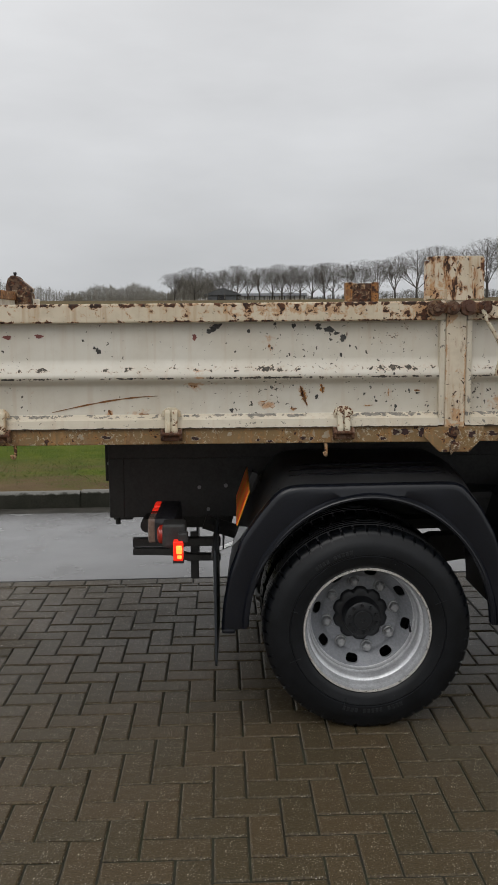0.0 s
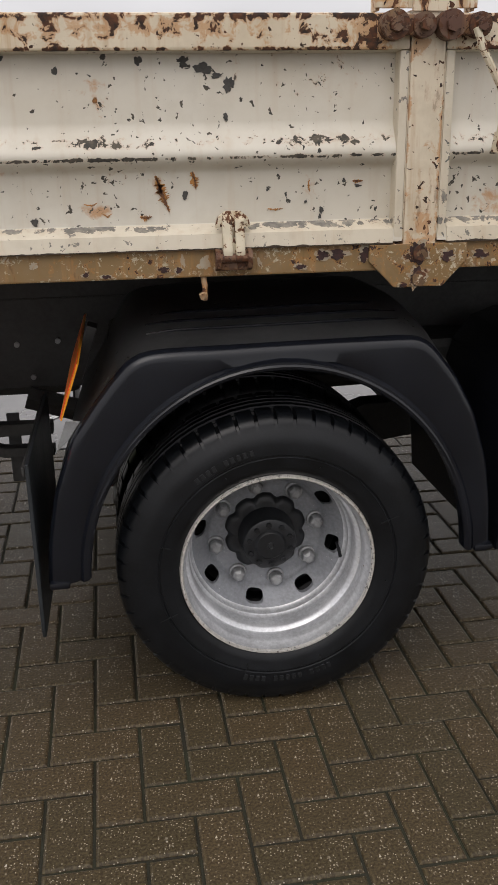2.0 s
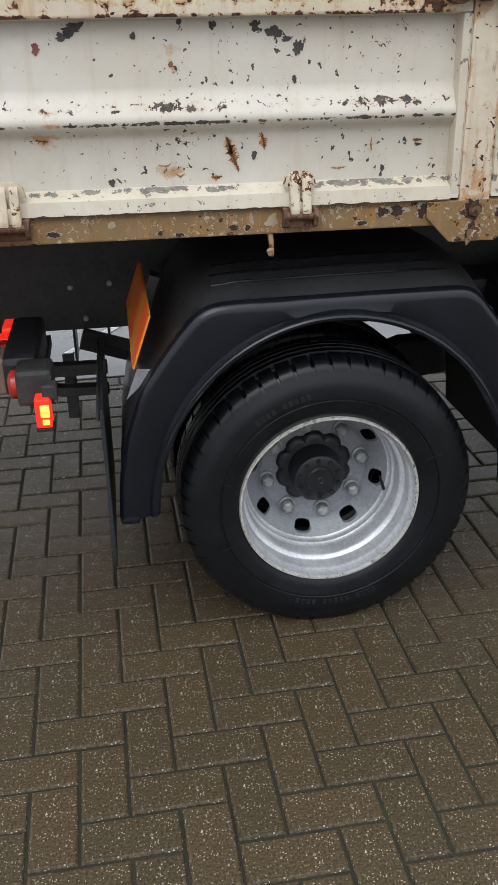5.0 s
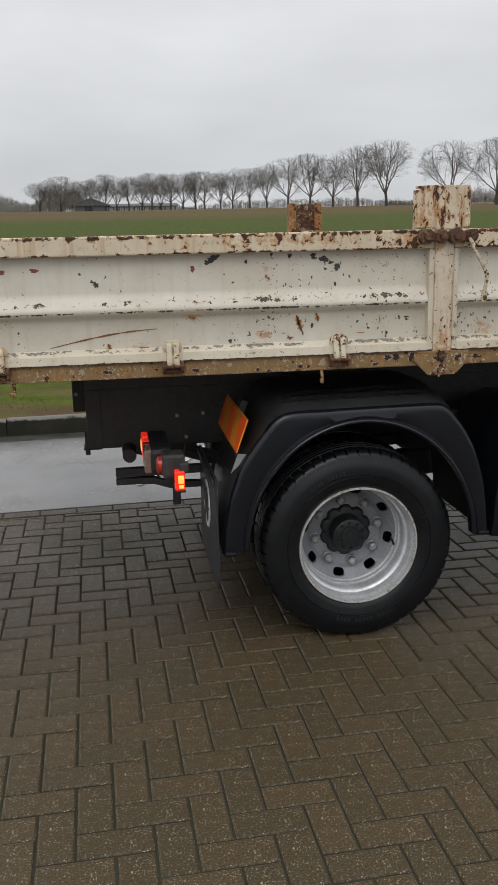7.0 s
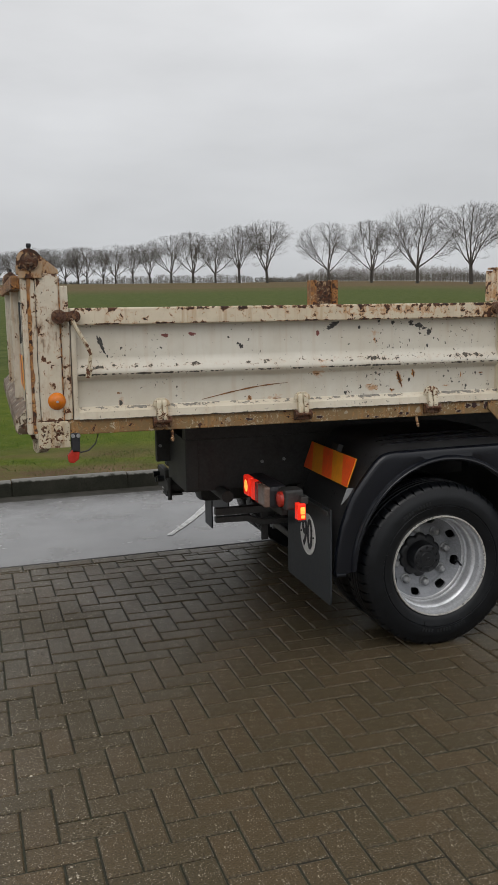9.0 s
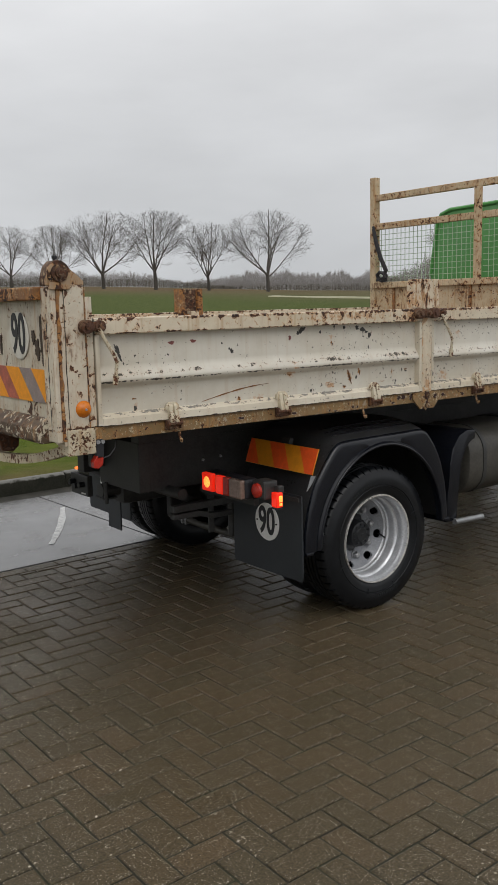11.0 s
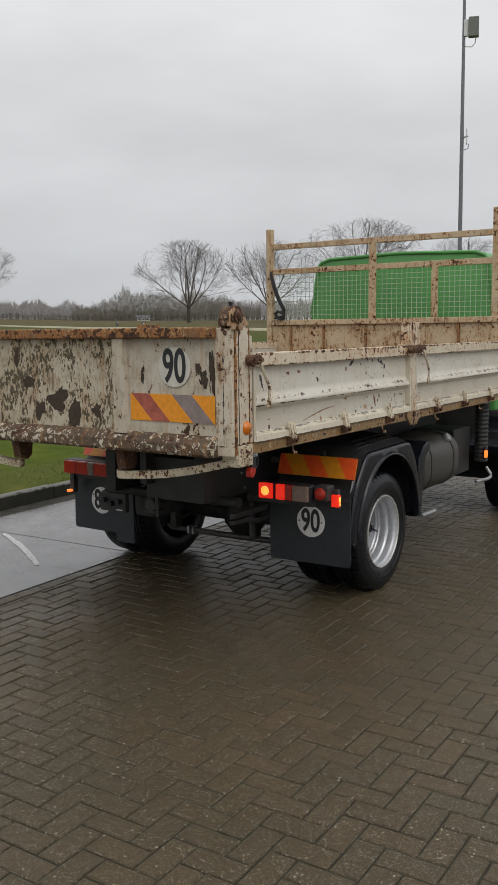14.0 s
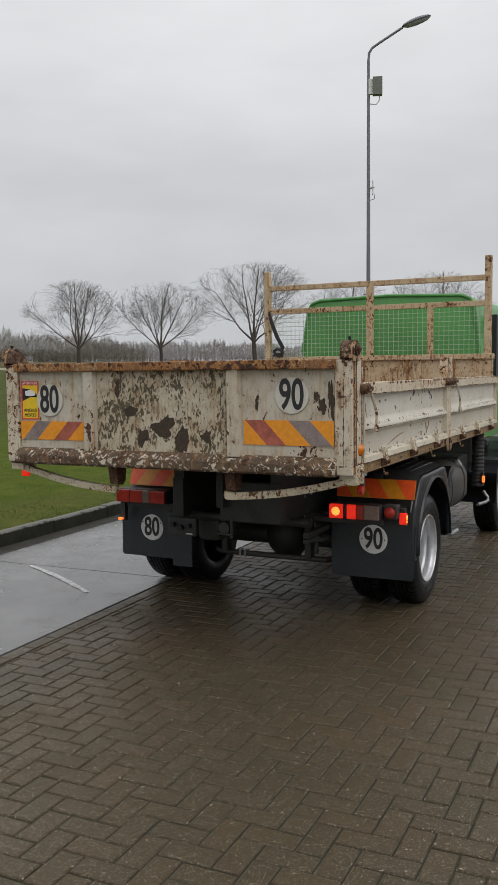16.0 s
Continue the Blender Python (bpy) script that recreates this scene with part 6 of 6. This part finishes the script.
bmesh.ops.remove_doubles(bm, verts=bm.verts, dist=0.0005)
guard = part("front_fender", bm, M_FENDER, TRUCK, "black front wheel fender", smooth=True)
bm = bmesh.new()
rings = [(r, 0.56 + 0.035 * k + dz) for k in range(14) for r, dz in ((0.052, 0.0), (0.058, 0.009), (0.058, 0.02), (0.052, 0.029))]
turned(bm, [(0.0, 0.56)] + rings + [(0.0, 1.05)], 18, pose(2.13, 0.16, 0))
duct = part("intake_duct", bm, M_CHASSIS, TRUCK, "ribbed grey air duct behind the cab", smooth=True)
part("front_marker", boxed((2.04, 2.075), (0.082, 0.105), (0.605, 0.665), 0.006), M_LIT_AMBER, duct, "lit amber side marker")
part("marker_bracket", boxed((2.06, 2.10), (0.095, 0.112), (0.59, 0.70), 0.003), M_CHASSIS, duct)
bm = bmesh.new()
tube(bm, [(1.84, 0.10, 0.43), (2.02, 0.06, 0.432), (2.06, 0.05, 0.445), (2.085, 0.06, 0.47), (2.09, 0.10, 0.52)], 0.014, 10)
part("cab_step", bm, M_STEEL, TRUCK, "pale tubular step", smooth=True)
part("battery_box", boxed((1.72, 2.10), (0.25, 0.62), (0.48, 0.86), 0.01), M_CHASSIS, TRUCK)

# cab
CX0, CX1 = 2.78, 4.40
cab_outline = [(0.19, 0.95), (0.19, 1.55), (0.215, 1.80), (0.275, 2.28), (0.315, 2.345), (0.40, 2.378), (1.135, 2.405), (1.87, 2.385), (1.965, 2.355), (2.005, 2.29), (2.075, 1.85), (2.09, 1.55), (2.09, 0.95)]
cab_outline = [(-1.5 + (y + 1.53) * 1.0205, 1.65 + (z - 1.65) * 1.0205 - 0.002) for y, z in cab_outline]
cab = part("cab", prism(bmesh.new(), cab_outline, CX0, CX1, "x", 0.025), M_GREEN, TRUCK, "plain green truck cab seen from behind", smooth=True)
part("engine_cover", boxed((2.60, 2.775), (0.30, 2.00), (0.52, 1.16), 0.03), M_CHASSIS, cab, "black engine cover below the cab")
part("cab_sill", boxed((2.775, 3.0), (0.20, 2.10), (0.62, 0.945), 0.02), M_CHASSIS, cab)
bm = bmesh.new()
rim_line = [(y, z) for y, z in cab_outline if z > 1.7]
tube(bm, [(CX0 - 0.004, y, z - 0.014) for y, z in rim_line], 0.016, 8)
part("roof_gutter", bm, M_GREEN, cab, smooth=True)
for y in (0.62, 0.70):
    part("vent_hole", rod(bmesh.new(), (CX0 - 0.003, y, 2.30), (CX0 + 0.004, y, 2.30), 0.012, 12), M_BLACK, cab)
bm = prism(bmesh.new(), [(CX0 + 0.45, 1.55), (CX0 + 1.3, 1.55), (CX0 + 1.15, 2.2), (CX0 + 0.45, 2.2)], 0.205, 0.26, "y")
part("side_window", bm, M_BLACK, cab, "dark side window")


# ---- trees, woods and far things ----
def branch_tree(seed, height, spread, thick):
    """A bare avenue tree: a clear trunk, rising limbs that bend upwards, and a rounded crown thick with fine twigs."""
    r = random.Random(seed)
    trunk, vs, fs = bmesh.new(), [], []
    clear = height * r.uniform(0.20, 0.25)
    mid = Vector((0, 0, height * 0.60))
    half = Vector((height * 0.5 * spread, height * 0.5 * spread, height * 0.40))

    def limb(p, q, a, b, n):
        d = (q - p).normalized()
        s = d.orthogonal().normalized()
        t = d.cross(s)
        k = len(vs)
        for c, rad in ((p, a), (q, b)):
            for i in range(n):
                w = 2 * math.pi * i / n
                vs.append(c + (s * math.cos(w) + t * math.sin(w)) * rad)
        for i in range(n):
            j = (i + 1) % n
            fs.append((k + i, k + j, k + n + j, k + n + i))

    def inside(p, slack):
        e = p - mid
        return (e.x / half.x) ** 2 + (e.y / half.y) ** 2 + (e.z / half.z) ** 2 < slack

    def grow(p, d, length, rad, level):
        steps = (7, 4, 3, 3, 2)[level]
        wob = (0.08, 0.14, 0.18, 0.22, 0.25)[level]
        lift = (0.07, 0.05, 0.03, 0.0, -0.03)[level]
        for i in range(steps):
            d = (d + Vector((r.gauss(0, wob), r.gauss(0, wob), r.gauss(lift, wob * 0.6)))).normalized()
            q = p + d * length / steps
            if not inside(q, r.uniform(0.85, 1.08)):
                return
            rad2 = max(rad * (0.80, 0.78, 0.8, 0.9, 1.0)[level], (0.03, 0.019, 0.012, 0.0075, 0.0065)[level])
            limb(p, q, rad, rad2, 5 if level == 0 else 3)
            p, rad = q, rad2
            if level < 4 and not (level == 0 and i < 1) and not (level == 3 and i == 1):
                for _ in range(2 if r.random() < (0.7, 0.45, 0.22, 0.0)[level] else 1):
                    side = d.orthogonal()
                    side.rotate(Matrix.Rotation(r.uniform(0, 6.28), 3, d))
                    share = (r.uniform(0.34, 0.56), r.uniform(0.40, 0.62), r.uniform(0.5, 0.75), r.uniform(0.6, 1.0))[level]
                    grow(p, (d + side.normalized() * r.uniform(0.5, 1.05)).normalized(), length * share, max(rad * 0.58, (0.022, 0.014, 0.0078, 0.0065)[level]), level + 1)

    lean = r.uniform(-0.15, 0.15)
    tube(trunk, [(0, 0, -0.4), (0.02, 0, 0.5), (lean * 0.5, 0.02, clear * 0.6), (lean, 0.05, clear)], thick * 1.2, 10, thick * 0.85)
    top = Vector((lean, 0.05, clear - 0.1))
    count = r.choice((6, 7))
    for k in range(count):
        a = 2 * math.pi * (k + r.uniform(-0.3, 0.3)) / (count - 1)
        out = r.uniform(0.0, 0.15) if k == 0 else r.uniform(0.45, 0.75) if k % 2 else r.uniform(1.0, 1.6)
        start = top + Vector((0, 0, -clear * r.uniform(0.0, 0.16)))
        grow(start, Vector((math.cos(a) * out, math.sin(a) * out, 1)).normalized(), height * r.uniform(0.62, 0.74) * (1.0 if k else 1.1), thick * (0.70 if k == 0 else r.uniform(0.46, 0.62)), 0)
    me = bpy.data.meshes.new("crown")
    me.from_pydata([tuple(v) for v in vs], [], fs)
    me.materials.append(M_TWIG)
    return trunk, me


TREES = []
for k, (seed, spread) in enumerate([(3, 1.34), (8, 1.16), (15, 1.44), (21, 1.30)]):
    trunk_bm, crown_me = branch_tree(seed, 12.0, spread, 0.27)
    tree = tagged(new("tree"), "bare leafless avenue tree on the field edge", "tree", "avenue trees")
    part("trunk", trunk_bm, M_BARK, tree, smooth=True)
    twig = new("crown", crown_me)
    twig.parent = tree
    tagged(twig, "bare branching crown")
    TREES.append(tree)


def land(x, y):
    """Height of the field at a place of the world."""
    p = YARD.inverted() @ Vector((x, y, 0))
    return rise(p.x, p.y)


def plant(bearing, far, height, seed, origin=(-3.0, -2.7)):
    """Sets a tree at a compass bearing from the paving (degrees from +y towards +x)."""
    x = origin[0] + far * math.sin(radians(bearing))
    y = origin[1] + far * math.cos(radians(bearing))
    src = TREES[seed % len(TREES)]
    k = height / 12.0
    m = pose(x, y, land(x, y) - 0.05, 0, 0, (seed * 67) % 360)
    if not src.get("used"):
        ob = src
        ob.matrix_world = m
    else:
        ob = copy_thing(src, m)
        del ob["used"]
    ob.scale = (k * (0.94 + 0.12 * ((seed * 7) % 5) / 5), k, k)
    src["used"] = 1
    return ob


AVENUE = [(6.63, 14.0), (7.65, 12.4), (8.45, 13.6), (9.55, 12.7), (10.65, 13.0), (12.0, 14.1), (13.4, 14.1), (14.85, 12.6), (16.4, 14.5), (18.2, 15.0), (22.15, 13.0), (24.9, 12.4),
          (27.8, 14.6), (31.1, 14), (34.5, 11.5), (38.3, 13), (51.8, 11.5), (57.1, 11.2), (63.2, 13.8), (69.4, 11.6), (75.1, 13.4), (82, 12)]
for i, (b, h) in enumerate(AVENUE):
    t = radians(b)
    plant(b, 114 / (math.sin(t) + 0.235 * math.cos(t)), h, i * 3 + 1 + i // 5)
for i in range(15):
    plant(-3.5 + 0.68 * i + 0.12 * math.sin(i * 5.1), (312, 334)[i % 2], 10.2 + 0.16 * i + 1.6 * math.sin(i * 2.3) ** 2, i * 5 + 2)
for t in TREES:
    if "used" in t:
        del t["used"]


def thicket(name, label, rows, material, seed, upright=0.35, sprigs=26, category="woodland"):
    """Far woodland: many thin bare stems with upright twigs. rows: bearing from, to, distance, height, stems."""
    r = random.Random(seed)
    vs, fs = [], []

    def sliver(p, q, w):
        d = (q - p).normalized()
        for s in (d.cross(Vector((0, 0, 1))), d.cross(Vector((r.uniform(-1, 1), r.uniform(-1, 1), 0.2)))):
            s = (s if s.length > 0.05 else Vector((1, 0, 0))).normalized() * w
            k = len(vs)
            vs.extend([p - s, p + s, q])
            fs.append((k, k + 1, k + 2))
    for b0, b1, far, high, count in rows:
        for i in range(count):
            b = radians(b0 + (b1 - b0) * (i + r.random()) / count)
            d = far * r.uniform(0.95, 1.12)
            x, y = -3.0 + d * math.sin(b), -2.7 + d * math.cos(b)
            z = land(x, y)
            end = min(i + 1, count - i) / count
            h = high * r.uniform(0.80, 1.02) * (0.84 + 0.24 * noise.noise(Vector((math.degrees(b) * 0.9, seed, 0))) + 0.12 * noise.noise(Vector((math.degrees(b) * 3.1, seed, 3)))) * (0.45 + 0.55 * smooth_step(end / 0.30))
            base = Vector((x, y, z))
            sliver(base, base + Vector((r.gauss(0, 0.2), r.gauss(0, 0.2), h)), 0.11)
            for _ in range(sprigs):
                t = r.uniform(0.12, 0.92)
                p = base + Vector((0, 0, h * t))
                a, out = r.uniform(0, 6.28), h * upright * r.uniform(0.3, 1.0) * (1 - 0.5 * t)
                q = p + Vector((math.cos(a) * out, math.sin(a) * out, h * r.uniform(0.08, 0.24)))
                sliver(p, q, 0.05)
    me = bpy.data.meshes.new(name)
    me.from_pydata([tuple(v) for v in vs], [], fs)
    me.materials.append(material)
    return tagged(new(name, me), label, category, kind="stuff")


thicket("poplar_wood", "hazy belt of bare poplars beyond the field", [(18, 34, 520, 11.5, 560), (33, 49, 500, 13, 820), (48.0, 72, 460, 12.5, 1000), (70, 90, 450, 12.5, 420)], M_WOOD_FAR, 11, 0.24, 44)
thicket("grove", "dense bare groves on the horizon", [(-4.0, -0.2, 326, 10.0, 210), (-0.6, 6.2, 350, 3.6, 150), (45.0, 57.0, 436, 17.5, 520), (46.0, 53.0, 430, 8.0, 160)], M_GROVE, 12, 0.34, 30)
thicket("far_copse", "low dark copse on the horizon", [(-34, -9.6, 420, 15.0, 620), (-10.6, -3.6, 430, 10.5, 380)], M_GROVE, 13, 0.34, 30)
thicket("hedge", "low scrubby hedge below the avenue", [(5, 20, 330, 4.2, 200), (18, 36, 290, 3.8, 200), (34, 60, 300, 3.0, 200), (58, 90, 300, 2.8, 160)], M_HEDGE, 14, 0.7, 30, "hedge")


def barn():
    ob = tagged(new("barn"), "low grey barn beside the far grove", "barn")
    ob.matrix_world = pose(-3.0 + 318 * math.sin(radians(-0.5)), -2.7 + 318 * math.cos(radians(-0.5)), 0, 0, 0, 0)
    z = land(*ob.matrix_world.translation.xy)
    ob.location.z = z
    part("wall", boxed((-5, 6), (-6, 6), (-0.5, 2.2), 0), M_BARN, ob)
    part("roof", prism(bmesh.new(), [(-6, 2.2), (0.5, 4.6), (7, 2.2), (7, 2.0), (-6, 2.0)], -6.5, 6.5, "y"), M_BARN, ob, "grey sheet roof")
    part("door", boxed((-1.5, 1.5), (-6.1, -6.0), (0, 1.8), 0), M_BLACK, ob)


barn()
shed = tagged(new("long_shed"), "long low pale shed behind the bare trees", "shed")
shed.matrix_world = pose(-1.2, 339.0, land(12, 339), 0, 0, 0)
part("wall", boxed((0, 27.5), (0, 8), (-0.4, 2.1), 0), M_WHITE, shed)
part("roof", prism(bmesh.new(), [(-0.6, 2.1), (4, 3.2), (8.6, 2.1), (8.6, 1.9), (-0.6, 1.9)], -0.5, 28, "x"), M_BARN, shed, "grey sheet roof")
for i in range(15):
    part("wall_post", boxed((1.9 * i, 1.9 * i + 0.35), (-0.2, 0.0), (-0.4, 1.9), 0), M_BARN, shed)


house = tagged(new("farmhouse"), "small white farmhouse far across the field", "house")
hx, hy = -4.2 + 330 * math.sin(radians(49.5)), -2.8 + 330 * math.cos(radians(49.5))
house.matrix_world = pose(hx, hy, land(hx, hy), 0, 0, -50) @ Matrix.Diagonal((0.62, 0.62, 0.5, 1))
part("wall", boxed((-4, 4), (-3, 3), (-0.5, 2.4), 0), M_WHITE, house)
part("roof", prism(bmesh.new(), [(-3.4, 2.4), (0, 4.4), (3.4, 2.4)], -4.3, 4.3, "x"), M_BARN, house)
for x in (-2.4, 0.2, 2.4):
    part("window", boxed((x - 0.5, x + 0.5), (-3.06, -3.0), (0.8, 1.8), 0), M_BLACK, house)

# a pale dry bank across the field, with two marker posts
bm = bmesh.new()
vs = [30 + 3 * i for i in range(15)]
bank = [[bm.verts.new((61 + du, v, rise(61, v) + dz)) for v in vs] for du, dz in ((-1.1, -0.25), (-0.5, 0.13), (0.5, 0.16), (1.1, -0.25))]
for a, b in zip(bank, bank[1:]):
    for i in range(len(vs) - 1):
        bm.faces.new((a[i], a[i + 1], b[i + 1], b[i]))
track = part("field_track", bm, plain("pale_dry_grass", (0.30, 0.285, 0.19), 0.9, 0, 0.25, 0.6, 0.2), None, "pale bank of dry grass across the field", "structure")
track.matrix_world = YARD
tagged(track, category="track")
for x, y in ((69.6, 65.0), (67.1, 59.1)):
    post = tagged(new("marker_post"), "short dark marker post standing in the field", "post", "field marker posts")
    post.matrix_world = pose(x, y, land(x, y) - 0.1)
    part("post", prism(bmesh.new(), [(-0.13, 0.0), (0.13, 0.0), (0.12, 0.58), (0.06, 0.66), (-0.06, 0.66), (-0.12, 0.58)], -0.10, 0.10, "y"), M_BARN, post)
    part("reflector", boxed((-0.08, 0.08), (-0.12, -0.10), (0.44, 0.54), 0.005), M_WHITE, post)


# ---- street lamp ----
LX, LY = 23.35, 8.23
lamp_post = tagged(new("street_lamp"), "tall grey street lamp with a cabinet on its pole", "street lamp")
lamp_post.matrix_world = pose(LX, LY, land(LX, LY))
H = (12.5 - land(LX, LY)) / 1.19
lamp_post.scale = (1.19, 1.19, 1.19)
bm = bmesh.new()
tube(bm, [(0, 0, -0.3), (0, 0, 1.4)], 0.085, 16)
tube(bm, [(0, 0, 1.4), (0, 0, 5.0), (0.0, 0, H - 0.35)], 0.068, 16, 0.04)
part("pole", bm, M_LAMPGREY, lamp_post, smooth=True)
sx, sy = 0.34, -0.94      # the arm's way, across the road
bm = bmesh.new()
tube(bm, [(0, 0, H - 0.36), (sx * 0.02, sy * 0.02, H - 0.15), (sx * 0.10, sy * 0.10, H - 0.02), (sx * 0.25, sy * 0.25, H + 0.08), (sx * 0.95, sy * 0.95, H + 0.50)], 0.036, 10)
part("arm", bm, M_LAMPGREY, lamp_post, smooth=True)
bm = bmesh.new()
m = Matrix.Translation((sx * 1.34, sy * 1.34, H + 0.66)) @ Matrix.Rotation(math.atan2(sy, sx), 4, "Z") @ Matrix.Rotation(radians(-18), 4, "Y")
turned(bm, [(0, 0.09), (0.22, 0.08), (0.38, 0.04), (0.43, 0.0), (0.40, -0.03)], 24, m @ Matrix.Diagonal((1, 0.38, 1, 1)))
head = part("lamp_head", bm, M_LAMPGREY, lamp_post, smooth=True)
bm = turned(bmesh.new(), [(0.40, -0.03), (0.3, -0.08), (0.15, -0.10), (0, -0.105)], 24, m @ Matrix.Diagonal((1, 0.36, 1, 1)))
part("lamp_bowl", bm, M_LAMPGLASS, head, smooth=True)
cab_m = Matrix.Rotation(math.atan2(sy, sx), 4, "Z")
bm = box(bmesh.new(), (0.12, 0.39), (-0.10, 0.10), (H - 1.33, H - 0.83), 0.012, cab_m)
cabinet = part("cabinet", bm, M_BOXGREEN, lamp_post, "grey-green equipment cabinet")
part("cabinet_bracket", box(bmesh.new(), (0.0, 0.12), (-0.05, 0.05), (H - 1.30, H - 0.88), 0.004, cab_m), M_WHITE, cabinet)
bm = bmesh.new()
tube(bm, [cab_m @ Vector(p) for p in ((0.32, 0, H - 1.33), (0.30, 0, H - 1.48), (0.22, 0, H - 1.58), (0.04, 0, H - 1.56))], 0.014, 8)
part("cable_loop", bm, M_WHITE, cabinet, smooth=True)
bm = box(bmesh.new(), (0.11, 0.14), (-0.09, 0.09), (H - 4.10, H - 3.70), 0.01, cab_m)
aerial = part("aerial", bm, M_WHITE, lamp_post, "small white panel aerial")
bm = bmesh.new()
tube(bm, [cab_m @ Vector(p) for p in ((0.0, 0, H - 3.95), (0.12, 0, H - 3.9), (0.17, 0, H - 3.9))], 0.02, 8)
tube(bm, [cab_m @ Vector(p) for p in ((0.18, 0, H - 4.10), (0.17, 0, H - 4.22), (0.05, 0, H - 4.26))], 0.01, 6)
part("aerial_arm", bm, M_LAMPGREY, aerial, smooth=True)


# ---- paving blocks ----
def block(u0, u1, v0, v1, dz, lean=(0.0, 0.0)):
    """Vertices and faces of one block with worn, rounded edges."""
    g, c, d = 0.0034, 0.0026, 0.0062
    u0, u1, v0, v1 = u0 + g, u1 - g, v0 + g, v1 - g
    vs = [(u0, v0, -0.02), (u1, v0, -0.02), (u1, v1, -0.02), (u0, v1, -0.02)]
    for inset, z in ((0.0, -0.0050), (c, -0.0016), (d, 0.0)):
        vs += [(u0 + inset, v0 + inset, z + dz), (u1 - inset, v0 + inset, z + dz), (u1 - inset, v1 - inset, z + dz), (u0 + inset, v1 - inset, z + dz)]
    mu, mv = (u0 + u1) / 2, (v0 + v1) / 2
    vs = [(u, v, z + (lean[0] * (u - mu) + lean[1] * (v - mv) if z > -0.015 else 0)) for u, v, z in vs]
    fs = [(12, 13, 14, 15)]
    for k in (0, 4, 8):
        for i in range(4):
            j = (i + 1) % 4
            fs.append((k + i, k + j, k + 4 + j, k + 4 + i))
    return vs, fs


def shared_block(du, dv):
    vs, fs = block(0, du, 0, dv, 0)
    me = bpy.data.meshes.new("paver")
    me.from_pydata(vs, [], fs)
    me.materials.append(M_PAVER)
    return me


LYING, STANDING = shared_block(2 * UNIT, UNIT), shared_block(UNIT, 2 * UNIT)
rnd = random.Random(9)
far_v, far_f = [], []
to_road = YARD.inverted() @ PAVE


def lay(vs, fs):
    b = len(far_v)
    far_v.extend(vs)
    far_f.extend(tuple(b + q for q in f) for f in fs)


COURSE = 0.107      # the row of blocks along the road's edge
for i in range(-190, 200):
    for j in range(-190, 25):
        k = (i - j) % 4
        if k not in (0, 3):
            continue
        u0, v1 = i * UNIT, j * UNIT
        u1, v0 = u0 + (2 if k == 0 else 1) * UNIT, v1 - UNIT
        if k == 3:
            v1 = v1 + UNIT
        # the herringbone is cut where it meets the edge course
        edge = EDGE_V - COURSE - ((to_road @ Vector(((u0 + u1) / 2, 0, 0))).y)
        cut = v1 > edge
        if v0 > edge - 0.02:
            continue
        if not (-76 <= i < 105 and j >= -46):
            top = min(v1, edge) - 0.005
            lay([(u0 + 0.005, v0 + 0.005, -0.001), (u1 - 0.005, v0 + 0.005, -0.001), (u1 - 0.005, top, -0.001), (u0 + 0.005, top, -0.001)], [(0, 1, 2, 3)])
            continue
        dz = rnd.uniform(-0.0022, 0.0012)
        near = -1.45 < u0 < 1.25 and -1.45 < v0 < 0.98 and not cut
        if near:
            ob = new("paver", LYING if k == 0 else STANDING)
            ob.parent = pavement
            ob.location = (u0, v0, dz)
            ob.rotation_euler = (rnd.gauss(0, 0.004), rnd.gauss(0, 0.004), 0)
        else:
            lay(*block(u0, u1, v0, min(v1, edge), dz, (rnd.gauss(0, 0.0045), rnd.gauss(0, 0.0045))))
back = PAVE.inverted() @ YARD
for i in range(-95, 100):
    vs, fs = block(i * 0.212, (i + 1) * 0.212, EDGE_V - COURSE + 0.002, EDGE_V - 0.001, rnd.uniform(-0.002, 0.001), (rnd.gauss(0, 0.004), rnd.gauss(0, 0.004)))
    lay([tuple(back @ Vector(v)) for v in vs], fs)
me = bpy.data.meshes.new("paver_field")
me.from_pydata(far_v, [], far_f)
me.materials.append(M_PAVER_FAR)
field = tagged(new("paver_field", me), kind="stuff")
field.parent = pavement
